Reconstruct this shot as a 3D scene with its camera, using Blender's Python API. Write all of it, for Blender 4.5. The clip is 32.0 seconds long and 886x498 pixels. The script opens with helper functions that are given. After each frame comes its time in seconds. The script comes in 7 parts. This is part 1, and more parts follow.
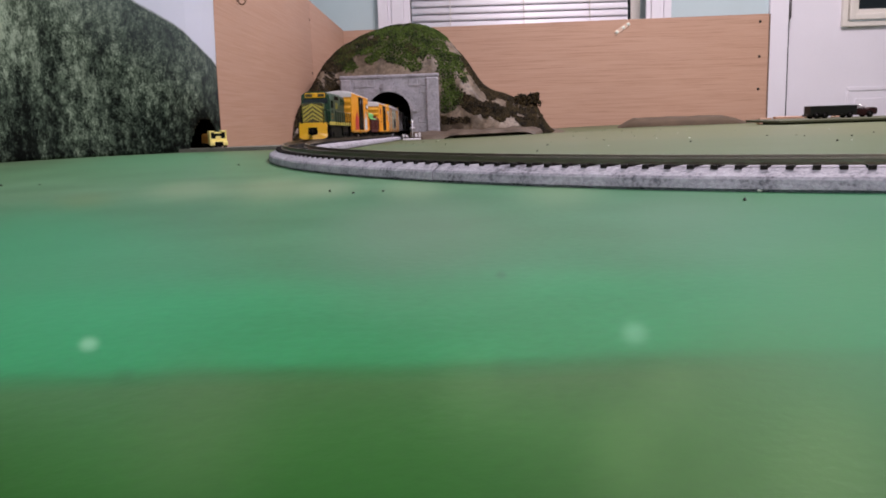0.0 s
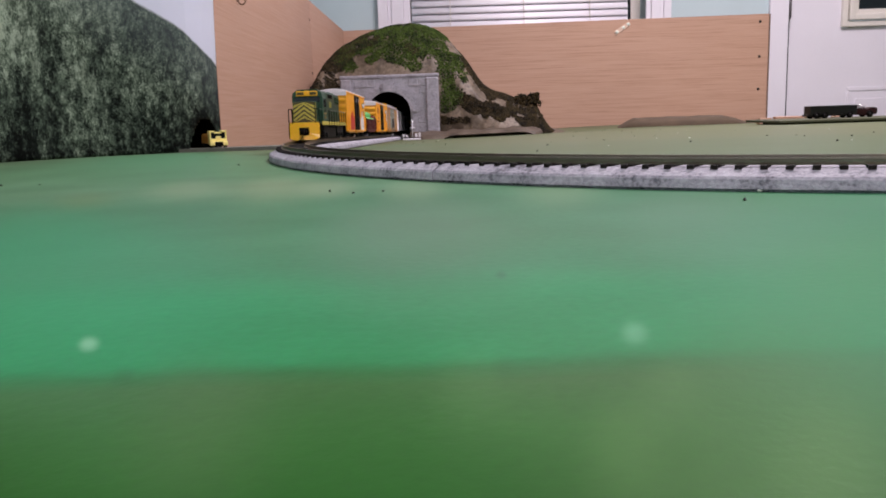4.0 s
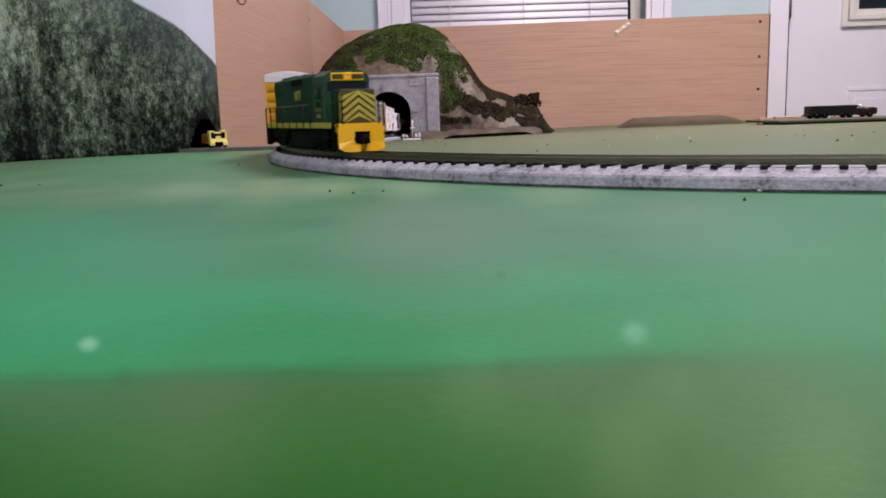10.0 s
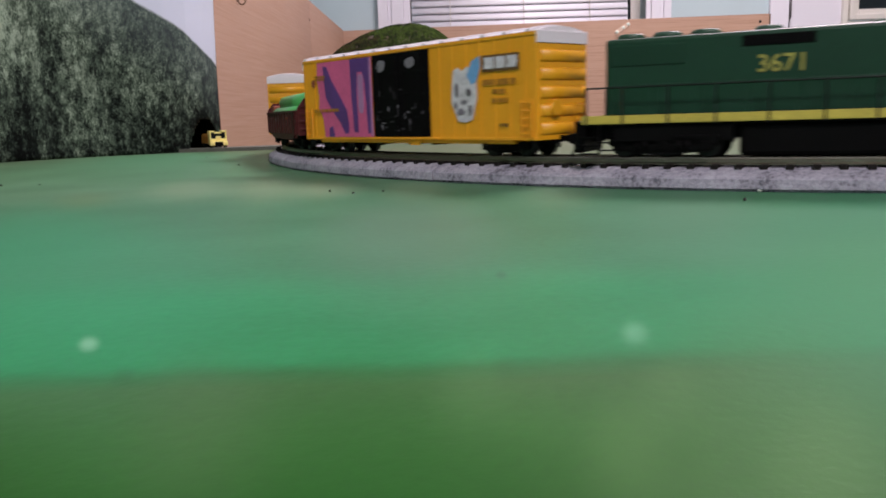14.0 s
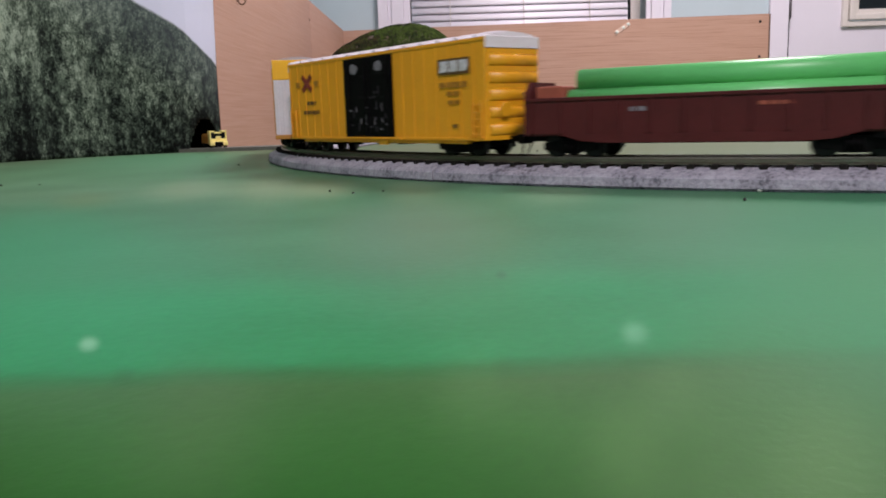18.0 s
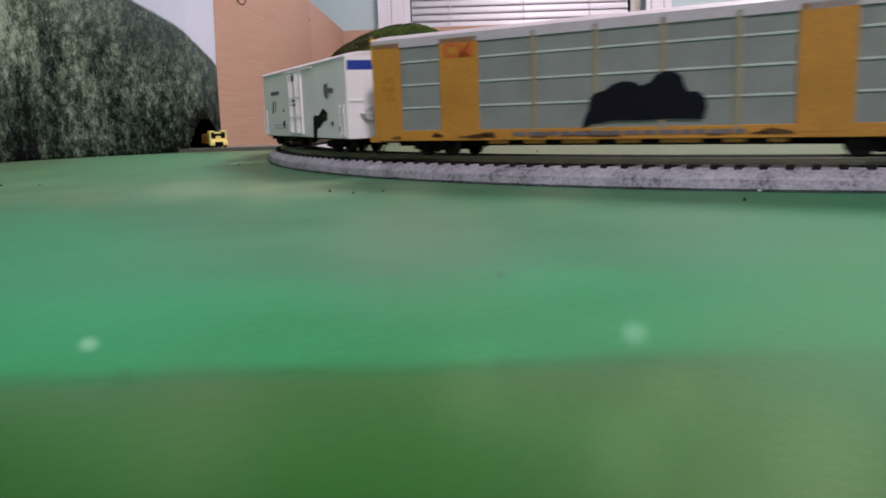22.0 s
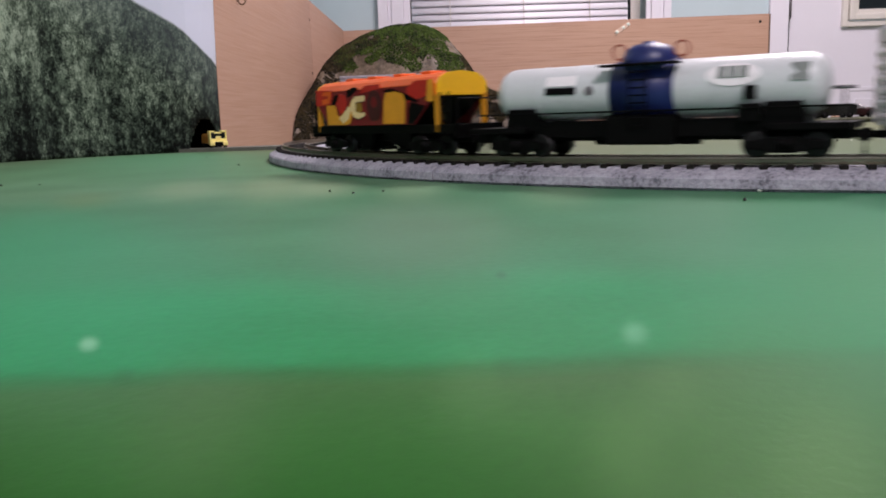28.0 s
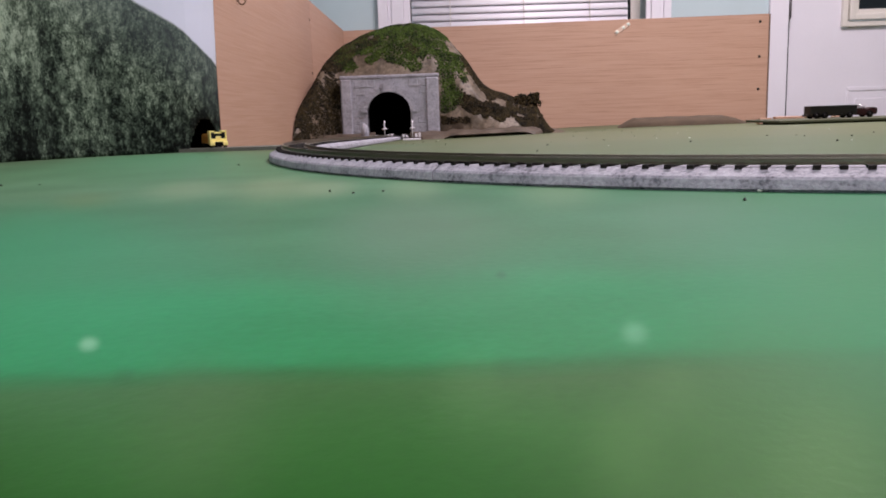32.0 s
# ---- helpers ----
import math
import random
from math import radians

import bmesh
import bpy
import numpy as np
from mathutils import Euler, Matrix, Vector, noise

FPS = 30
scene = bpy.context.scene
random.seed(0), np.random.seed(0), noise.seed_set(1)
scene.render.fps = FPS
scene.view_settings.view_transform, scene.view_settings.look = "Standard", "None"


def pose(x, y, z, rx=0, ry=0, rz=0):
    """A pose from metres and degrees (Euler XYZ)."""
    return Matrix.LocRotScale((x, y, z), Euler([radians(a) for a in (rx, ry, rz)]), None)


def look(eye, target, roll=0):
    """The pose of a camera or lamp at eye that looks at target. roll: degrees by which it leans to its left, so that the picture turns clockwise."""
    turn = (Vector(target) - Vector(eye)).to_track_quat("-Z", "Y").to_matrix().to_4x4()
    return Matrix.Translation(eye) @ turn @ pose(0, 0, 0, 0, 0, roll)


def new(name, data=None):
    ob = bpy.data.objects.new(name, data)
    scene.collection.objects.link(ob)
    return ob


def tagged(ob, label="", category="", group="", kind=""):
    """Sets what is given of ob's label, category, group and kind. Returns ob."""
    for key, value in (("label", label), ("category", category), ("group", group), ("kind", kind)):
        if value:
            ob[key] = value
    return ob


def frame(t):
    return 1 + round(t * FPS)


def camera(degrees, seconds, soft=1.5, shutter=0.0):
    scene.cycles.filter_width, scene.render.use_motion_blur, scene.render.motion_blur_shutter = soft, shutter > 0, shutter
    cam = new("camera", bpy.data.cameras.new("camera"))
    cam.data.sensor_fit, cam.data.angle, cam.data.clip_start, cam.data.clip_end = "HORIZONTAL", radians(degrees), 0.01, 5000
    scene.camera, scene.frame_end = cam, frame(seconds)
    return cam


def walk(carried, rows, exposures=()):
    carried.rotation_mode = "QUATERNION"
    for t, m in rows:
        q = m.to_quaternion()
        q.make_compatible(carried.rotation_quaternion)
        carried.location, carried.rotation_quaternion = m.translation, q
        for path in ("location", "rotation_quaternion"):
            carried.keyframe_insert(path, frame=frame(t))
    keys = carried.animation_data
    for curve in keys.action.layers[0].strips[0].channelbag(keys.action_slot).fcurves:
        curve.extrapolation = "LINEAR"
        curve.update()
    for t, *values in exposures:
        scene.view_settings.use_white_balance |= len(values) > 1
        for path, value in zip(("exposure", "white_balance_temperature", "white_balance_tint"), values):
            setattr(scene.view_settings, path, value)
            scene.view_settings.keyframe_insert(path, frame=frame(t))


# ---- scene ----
# ---- camera ----
cam = camera(58.2, 32.0, soft=1.8, shutter=0.85)
EYE = (0.0, 0.0, 0.0309)
VIEW = look(EYE, (0.0, math.cos(0.1686), 0.0309 - math.sin(0.1686)), -1.885)
walk(cam, [(0.0, VIEW), (32.0, VIEW)], [(0.0, 0.42, 6300, 29), (32.0, 0.42, 6300, 29)])

# ---- light ----
world = bpy.data.worlds.new("world")
scene.world = world
world.use_nodes = True
sky = world.node_tree.nodes.new("ShaderNodeTexSky")
sky.sky_type, sky.sun_disc = "NISHITA", False
sky.sun_elevation, sky.sun_rotation = radians(30), radians(200)
world.node_tree.links.new(sky.outputs[0], world.node_tree.nodes["Background"].inputs[0])
world.node_tree.nodes["Background"].inputs[1].default_value = 0.05


def unseen_lamp(name, x, y, size, watts, colour):
    lamp = bpy.data.lights.new(name, "AREA")
    lamp.shape, lamp.size, lamp.energy, lamp.color = "DISK", size, watts, colour
    ob = new(name, lamp)
    ob.matrix_world = pose(x, y, 1.455)
    return ob


# front lamp is an added fill for camera-facing sides; neither lamp is seen
LAMPS = ((0.30, -1.20), (0.80, 1.28))
unseen_lamp("unseen_lamp_source", *LAMPS[0], 0.34, 29, (1.0, 0.95, 0.9))
unseen_lamp("unseen_lamp_source", *LAMPS[1], 0.80, 36, (1.0, 0.95, 0.9))

# ---- layout numbers ----
MM = 0.001
CX, CY, R, A0 = 0.3401, 0.6996, 0.4592, -3.1581
RAIL = 0.0116
CAR_BASE, LIFT = 0.0104, 1.2
A_END = -1.30
S_END = (A_END - A0) * R
S_KNOTS = [(0, -.049), (1.5, -.039), (3, -.021), (4.5, .004), (6, .0386), (7.5, .104), (9, .205), (10, .281), (11, .3584), (12, .4390),
           (13, .5190), (14, .5975), (15.25, .693), (16.5, .7921), (18, .9160), (19, 1.0090), (20, 1.1041), (21, 1.2000),
           (22, 1.2913), (23, 1.3850), (24, 1.4821), (25, 1.5806), (25.5, 1.6352), (26.5, 1.7385), (28, 1.8942), (29, 2.0048), (29.5, 2.0575), (30, 2.1085), (30.5, 2.1585), (32, 2.312)]


def sag(x, y):
    """Height of the layout's board: level near the camera, sinking gently towards the tunnel."""
    d = y - 0.72
    soft_d = 0.5 * (d + math.sqrt(d * d + 0.006))
    share = min(1.0, 1 - x / 1.15)
    share = 0.57 + 0.5 * (share - 0.57 + math.sqrt((share - 0.57) ** 2 + 0.002))
    return -0.022 * (soft_d - 0.019 * math.exp(-abs(d) * 6)) * share if d > -0.6 else 0.0


def track_xy(s):
    if s > S_END:
        x, y = CX + R * math.cos(A_END), CY + R * math.sin(A_END)
        return x - math.sin(A_END) * (s - S_END), y + math.cos(A_END) * (s - S_END)
    if s >= 0:
        a = A0 + s / R
        return CX + R * math.cos(a), CY + R * math.sin(a)
    return CX + R * math.cos(A0) - math.sin(A0) * s, CY + R * math.sin(A0) + math.cos(A0) * s


def track_dir(s):
    a = A_END if s > S_END else A0 + max(s, 0) / R
    return Vector((-math.sin(a), math.cos(a), 0))


def track_point(s, z=RAIL):
    x, y = track_xy(s)
    return Vector((x, y, sag(x, y) + z))


def travelled(t):
    """How far the engine's pilot has come at t, along the track (a smooth curve through the knots)."""
    k = S_KNOTS
    i = max(j for j in range(len(k) - 1) if k[j][0] <= t) if t > 0 else 0

    def slope(j):
        if j == 0:
            return (k[1][1] - k[0][1]) / (k[1][0] - k[0][0])
        if j == len(k) - 1:
            return (k[j][1] - k[j - 1][1]) / (k[j][0] - k[j - 1][0])
        return (k[j + 1][1] - k[j - 1][1]) / (k[j + 1][0] - k[j - 1][0])
    h = k[i + 1][0] - k[i][0]
    u = (t - k[i][0]) / h
    return ((2 * u ** 3 - 3 * u * u + 1) * k[i][1] + (u ** 3 - 2 * u * u + u) * h * slope(i)
            + (3 * u * u - 2 * u ** 3) * k[i + 1][1] + (u ** 3 - u * u) * h * slope(i + 1))


def frame_matrix(origin, forward):
    f = forward.normalized()
    left = Vector((0, 0, 1)).cross(f).normalized()
    up = f.cross(left)
    m = Matrix((f, left, up)).transposed().to_4x4()
    m.translation = origin
    return m


def car_pose(t, behind, length):
    s = travelled(t) - behind
    a, b = track_point(s - 0.13 * length, CAR_BASE), track_point(s - 0.87 * length, CAR_BASE)
    return frame_matrix((a + b) / 2, a - b)


# ---- small building tools ----
def lin(r, g, b):
    return tuple(((c / 255) / 12.92 if c <= 10 else (((c / 255) + 0.055) / 1.055) ** 2.4) for c in (r, g, b)) + (1.0,)


def nodes_of(name):
    m = bpy.data.materials.new(name)
    m.use_nodes = True
    return m, m.node_tree.nodes, m.node_tree.links, m.node_tree.nodes["Principled BSDF"]


def mat(name, rgb, rough=0.5, metal=0.0, var=0.12, scale=60, bump=0.15, grain=900, stretch=(1, 1, 1), spec=0.5, depth=0.0004):
    """A surface with large faint stains, fine grain and a little relief."""
    m, n, l, b = nodes_of(name)
    co = n.new("ShaderNodeTexCoord")
    mp = n.new("ShaderNodeMapping")
    mp.inputs["Scale"].default_value = stretch
    l.new(co.outputs["Object"], mp.inputs[0])
    big, fine = n.new("ShaderNodeTexNoise"), n.new("ShaderNodeTexNoise")
    big.inputs["Scale"].default_value, fine.inputs["Scale"].default_value = scale, grain
    big.inputs["Detail"].default_value, fine.inputs["Detail"].default_value = 4, 3
    for t in (big, fine):
        l.new(mp.outputs[0], t.inputs["Vector"])
    ramp = n.new("ShaderNodeValToRGB")
    c = lin(*rgb)
    ramp.color_ramp.elements[0].position, ramp.color_ramp.elements[1].position = 0.3, 0.7
    ramp.color_ramp.elements[0].color = tuple(v * (1 - var * 1.6) for v in c[:3]) + (1,)
    ramp.color_ramp.elements[1].color = tuple(min(1, v * (1 + var)) for v in c[:3]) + (1,)
    add = n.new("ShaderNodeMath")
    add.operation = "MULTIPLY_ADD"
    add.inputs[1].default_value = 0.45
    l.new(fine.outputs[0], add.inputs[0])
    half = n.new("ShaderNodeMath")
    half.operation = "MULTIPLY"
    half.inputs[1].default_value = 0.55
    l.new(big.outputs[0], half.inputs[0])
    l.new(half.outputs[0], add.inputs[2])
    l.new(add.outputs[0], ramp.inputs[0])
    l.new(ramp.outputs[0], b.inputs["Base Color"])
    b.inputs["Roughness"].default_value, b.inputs["Metallic"].default_value = rough, metal
    b.inputs["Specular IOR Level"].default_value = spec
    if bump:
        bp = n.new("ShaderNodeBump")
        bp.inputs["Strength"].default_value, bp.inputs["Distance"].default_value = bump, depth
        l.new(fine.outputs[0], bp.inputs["Height"])
        l.new(bp.outputs[0], b.inputs["Normal"])
    return m


def box(bm, x0, x1, y0, y1, z0, z1, bevel=0.0):
    vs = [bm.verts.new((x, y, z)) for x in (x0, x1) for y in (y0, y1) for z in (z0, z1)]
    faces = [bm.faces.new([vs[i] for i in f]) for f in ((0, 1, 3, 2), (4, 6, 7, 5), (0, 4, 5, 1), (2, 3, 7, 6), (0, 2, 6, 4), (1, 5, 7, 3))]
    if bevel:
        bmesh.ops.bevel(bm, geom=list({e for f in faces for e in f.edges}), offset=bevel, segments=2, profile=0.5, affect="EDGES")


def rod(bm, a, b, r, r2=None, seg=10, caps=True):
    a, b = Vector(a), Vector(b)
    d = b - a
    q = d.to_track_quat("Z", "Y").to_matrix()
    rings = []
    for p, rad in ((a, r), (b, r if r2 is None else r2)):
        rings.append([bm.verts.new(p + q @ Vector((rad * math.cos(2 * math.pi * i / seg), rad * math.sin(2 * math.pi * i / seg), 0))) for i in range(seg)])
    for i in range(seg):
        f = bm.faces.new((rings[0][i], rings[0][(i + 1) % seg], rings[1][(i + 1) % seg], rings[1][i]))
        f.smooth = seg > 6
    if caps:
        bm.faces.new(rings[0][::-1])
        bm.faces.new(rings[1])


def lathe(bm, centre, axis, profile, seg=18):
    """Turns a profile of (distance along axis, radius) round the axis."""
    q = Vector(axis).to_track_quat("Z", "Y").to_matrix()
    rings = []
    for d, rad in profile:
        rings.append([bm.verts.new(Vector(centre) + q @ Vector((rad * math.cos(2 * math.pi * i / seg), rad * math.sin(2 * math.pi * i / seg), d))) for i in range(seg)])
    for r0, r1 in zip(rings, rings[1:]):
        for i in range(seg):
            bm.faces.new((r0[i], r0[(i + 1) % seg], r1[(i + 1) % seg], r1[i])).smooth = True
    bm.faces.new(rings[0][::-1])
    bm.faces.new(rings[-1])


def prism(bm, pts, y0, y1):
    """A plate: the outline pts (x, z), extruded from y0 to y1."""
    a = [bm.verts.new((x, y0, z)) for x, z in pts]
    b = [bm.verts.new((x, y1, z)) for x, z in pts]
    n = len(pts)
    bm.faces.new(a)
    bm.faces.new(b[::-1])
    for i in range(n):
        bm.faces.new((a[i], b[i], b[(i + 1) % n], a[(i + 1) % n]))


def mesh_of(name, bm, material):
    bmesh.ops.recalc_face_normals(bm, faces=bm.faces)
    me = bpy.data.meshes.new(name)
    bm.to_mesh(me)
    bm.free()
    if material:
        me.materials.append(material)
    return me


def part(name, bm, material, parent=None, label=""):
    ob = new(name, bm if isinstance(bm, bpy.types.Mesh) else mesh_of(name, bm, material))
    if parent is not None:
        ob.parent = parent
    return tagged(ob, label)


def thing(name, label, category, group=""):
    return tagged(new(name), label, category, group)


def setting(name, bm, material, label=""):
    return tagged(part(name, bm, material), label, kind="structure")


def blob(n, rx, rz, cx, cz, rough, seed):
    rnd = random.Random(seed)
    return [(cx + rx * math.cos(2 * math.pi * i / n) * (1 + rnd.uniform(-rough, rough)),
             cz + rz * math.sin(2 * math.pi * i / n) * (1 + rnd.uniform(-rough, rough))) for i in range(n)]

# ---- materials ----
def table_paint():
    m, n, l, b = nodes_of("green_table_paint")
    co = n.new("ShaderNodeTexCoord")
    sep = n.new("ShaderNodeSeparateXYZ")
    l.new(co.outputs["Object"], sep.inputs[0])
    big, mid, fine = (n.new("ShaderNodeTexNoise") for _ in range(3))
    for t, s, d in ((big, 7, 3), (mid, 19, 3), (fine, 420, 4)):
        t.inputs["Scale"].default_value, t.inputs["Detail"].default_value = s, d
        l.new(co.outputs["Object"], t.inputs["Vector"])
    # colour by distance: darker near strip, then greyer greens with board reflections painted in
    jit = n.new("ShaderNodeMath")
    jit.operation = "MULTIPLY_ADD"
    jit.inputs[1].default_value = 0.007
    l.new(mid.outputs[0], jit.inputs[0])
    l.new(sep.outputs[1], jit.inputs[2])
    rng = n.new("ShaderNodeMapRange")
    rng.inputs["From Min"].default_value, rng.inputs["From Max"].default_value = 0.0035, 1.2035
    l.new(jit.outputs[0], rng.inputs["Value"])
    dist_ramp = n.new("ShaderNodeValToRGB")
    e = dist_ramp.color_ramp.elements
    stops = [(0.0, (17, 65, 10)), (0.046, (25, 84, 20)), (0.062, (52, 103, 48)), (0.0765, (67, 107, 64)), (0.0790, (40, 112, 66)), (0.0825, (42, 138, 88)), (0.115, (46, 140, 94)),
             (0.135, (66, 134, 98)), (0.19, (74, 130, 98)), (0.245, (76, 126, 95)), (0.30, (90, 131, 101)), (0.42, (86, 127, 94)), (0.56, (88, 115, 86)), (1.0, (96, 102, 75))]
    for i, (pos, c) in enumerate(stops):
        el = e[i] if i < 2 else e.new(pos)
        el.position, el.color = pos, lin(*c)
    l.new(rng.outputs[0], dist_ramp.inputs[0])
    # worn, paler, greyer patches
    worn = n.new("ShaderNodeMix")
    worn.data_type = "RGBA"
    worn.inputs[7].default_value = lin(106, 124, 96)
    wr = n.new("ShaderNodeMapRange")
    wr.inputs["From Min"].default_value, wr.inputs["From Max"].default_value = 0.46, 0.74
    wr.inputs["To Max"].default_value = 0.24
    l.new(big.outputs[0], wr.inputs["Value"])
    l.new(wr.outputs[0], worn.inputs[0])
    l.new(dist_ramp.outputs[0], worn.inputs[6])
    tone = n.new("ShaderNodeMix")
    tone.data_type, tone.blend_type = "RGBA", "MULTIPLY"
    tone.inputs[0].default_value = 1.0
    tr = n.new("ShaderNodeValToRGB")
    tr.color_ramp.elements[0].position, tr.color_ramp.elements[1].position = 0.3, 0.72
    tr.color_ramp.elements[0].color, tr.color_ramp.elements[1].color = (0.64, 0.71, 0.65, 1), (0.95, 0.98, 0.95, 1)
    speck = n.new("ShaderNodeMath")
    speck.operation = "MULTIPLY_ADD"
    speck.inputs[1].default_value = 0.36
    l.new(fine.outputs[0], speck.inputs[0])
    take = n.new("ShaderNodeMath")
    take.operation = "MULTIPLY_ADD"
    take.inputs[1].default_value, take.inputs[2].default_value = 0.85, -0.10
    l.new(mid.outputs[0], take.inputs[0])
    l.new(take.outputs[0], speck.inputs[2])
    l.new(speck.outputs[0], tr.inputs[0])
    l.new(worn.outputs[2], tone.inputs[6])
    l.new(tr.outputs[0], tone.inputs[7])
    # soft spots: thin and thick places in the coats, dark smudges, worn streaks
    # some carry board reflections and right-hand dimming as colour; two paint pale highlights
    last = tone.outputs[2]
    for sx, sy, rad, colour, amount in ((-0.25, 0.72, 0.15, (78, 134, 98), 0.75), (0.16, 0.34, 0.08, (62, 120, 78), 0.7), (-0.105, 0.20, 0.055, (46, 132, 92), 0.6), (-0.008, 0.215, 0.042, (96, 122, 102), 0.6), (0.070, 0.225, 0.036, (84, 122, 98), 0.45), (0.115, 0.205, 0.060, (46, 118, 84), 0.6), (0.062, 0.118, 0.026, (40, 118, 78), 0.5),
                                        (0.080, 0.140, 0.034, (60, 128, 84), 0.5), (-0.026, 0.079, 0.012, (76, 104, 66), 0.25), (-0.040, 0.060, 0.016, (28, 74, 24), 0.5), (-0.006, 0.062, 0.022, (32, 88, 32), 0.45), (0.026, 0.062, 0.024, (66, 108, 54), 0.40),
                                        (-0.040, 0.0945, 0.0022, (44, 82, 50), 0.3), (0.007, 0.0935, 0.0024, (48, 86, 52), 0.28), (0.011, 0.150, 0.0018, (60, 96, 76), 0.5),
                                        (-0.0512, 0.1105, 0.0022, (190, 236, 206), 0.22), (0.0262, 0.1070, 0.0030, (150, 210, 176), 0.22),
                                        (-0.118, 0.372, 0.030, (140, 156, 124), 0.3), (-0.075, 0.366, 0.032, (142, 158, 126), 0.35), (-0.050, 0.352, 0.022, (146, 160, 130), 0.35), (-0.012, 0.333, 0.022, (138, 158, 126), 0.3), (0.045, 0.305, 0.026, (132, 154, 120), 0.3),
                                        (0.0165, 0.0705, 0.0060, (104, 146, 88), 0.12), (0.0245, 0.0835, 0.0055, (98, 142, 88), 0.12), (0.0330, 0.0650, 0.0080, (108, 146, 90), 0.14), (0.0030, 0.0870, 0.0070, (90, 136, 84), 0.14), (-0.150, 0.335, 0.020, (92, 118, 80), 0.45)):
        # each stretched along the camera's sight line, so it looks round in view
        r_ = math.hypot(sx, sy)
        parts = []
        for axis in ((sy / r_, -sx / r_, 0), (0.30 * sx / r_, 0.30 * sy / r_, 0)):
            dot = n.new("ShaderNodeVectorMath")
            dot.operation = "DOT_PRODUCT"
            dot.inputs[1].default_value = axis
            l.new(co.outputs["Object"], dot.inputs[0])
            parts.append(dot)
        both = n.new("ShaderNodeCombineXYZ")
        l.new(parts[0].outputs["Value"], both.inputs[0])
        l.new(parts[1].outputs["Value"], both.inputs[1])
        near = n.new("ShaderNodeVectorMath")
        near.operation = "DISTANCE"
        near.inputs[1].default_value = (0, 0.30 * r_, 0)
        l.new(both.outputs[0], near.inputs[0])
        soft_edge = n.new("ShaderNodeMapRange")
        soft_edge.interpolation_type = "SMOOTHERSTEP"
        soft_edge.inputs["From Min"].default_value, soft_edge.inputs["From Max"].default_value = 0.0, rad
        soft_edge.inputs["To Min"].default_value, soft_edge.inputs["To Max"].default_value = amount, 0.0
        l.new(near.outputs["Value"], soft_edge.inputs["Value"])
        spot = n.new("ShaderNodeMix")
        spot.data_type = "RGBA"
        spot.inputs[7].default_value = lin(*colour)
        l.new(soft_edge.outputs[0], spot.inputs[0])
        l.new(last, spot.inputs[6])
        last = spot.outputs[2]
    # the ground inside the loop of track is a duller olive coat
    for ox, oy in ((0.0, 0.0), (0.02, 0.5), (0.45, 0.14), (0.45, 0.6)):
        inside = n.new("ShaderNodeVectorMath")
        inside.operation = "DISTANCE"
        inside.inputs[1].default_value = (CX + ox, CY + oy, 0)
        l.new(co.outputs["Object"], inside.inputs[0])
        coat_edge = n.new("ShaderNodeMapRange")
        coat_edge.inputs["From Min"].default_value, coat_edge.inputs["From Max"].default_value = R - 0.07, R - 0.005
        coat_edge.inputs["To Min"].default_value, coat_edge.inputs["To Max"].default_value = 0.72, 0.0
        l.new(inside.outputs["Value"], coat_edge.inputs["Value"])
        dull = n.new("ShaderNodeMix")
        dull.data_type = "RGBA"
        dull.inputs[7].default_value = lin(97, 103, 77)
        l.new(coat_edge.outputs[0], dull.inputs[0])
        l.new(last, dull.inputs[6])
        last = dull.outputs[2]
    l.new(last, b.inputs["Base Color"])
    b.inputs["Roughness"].default_value = 0.45
    b.inputs["Specular IOR Level"].default_value = 0.08
    bp = n.new("ShaderNodeBump")
    bp.inputs["Strength"].default_value, bp.inputs["Distance"].default_value = 0.12, 0.0006
    l.new(fine.outputs[0], bp.inputs["Height"])
    l.new(bp.outputs[0], b.inputs["Normal"])
    return m


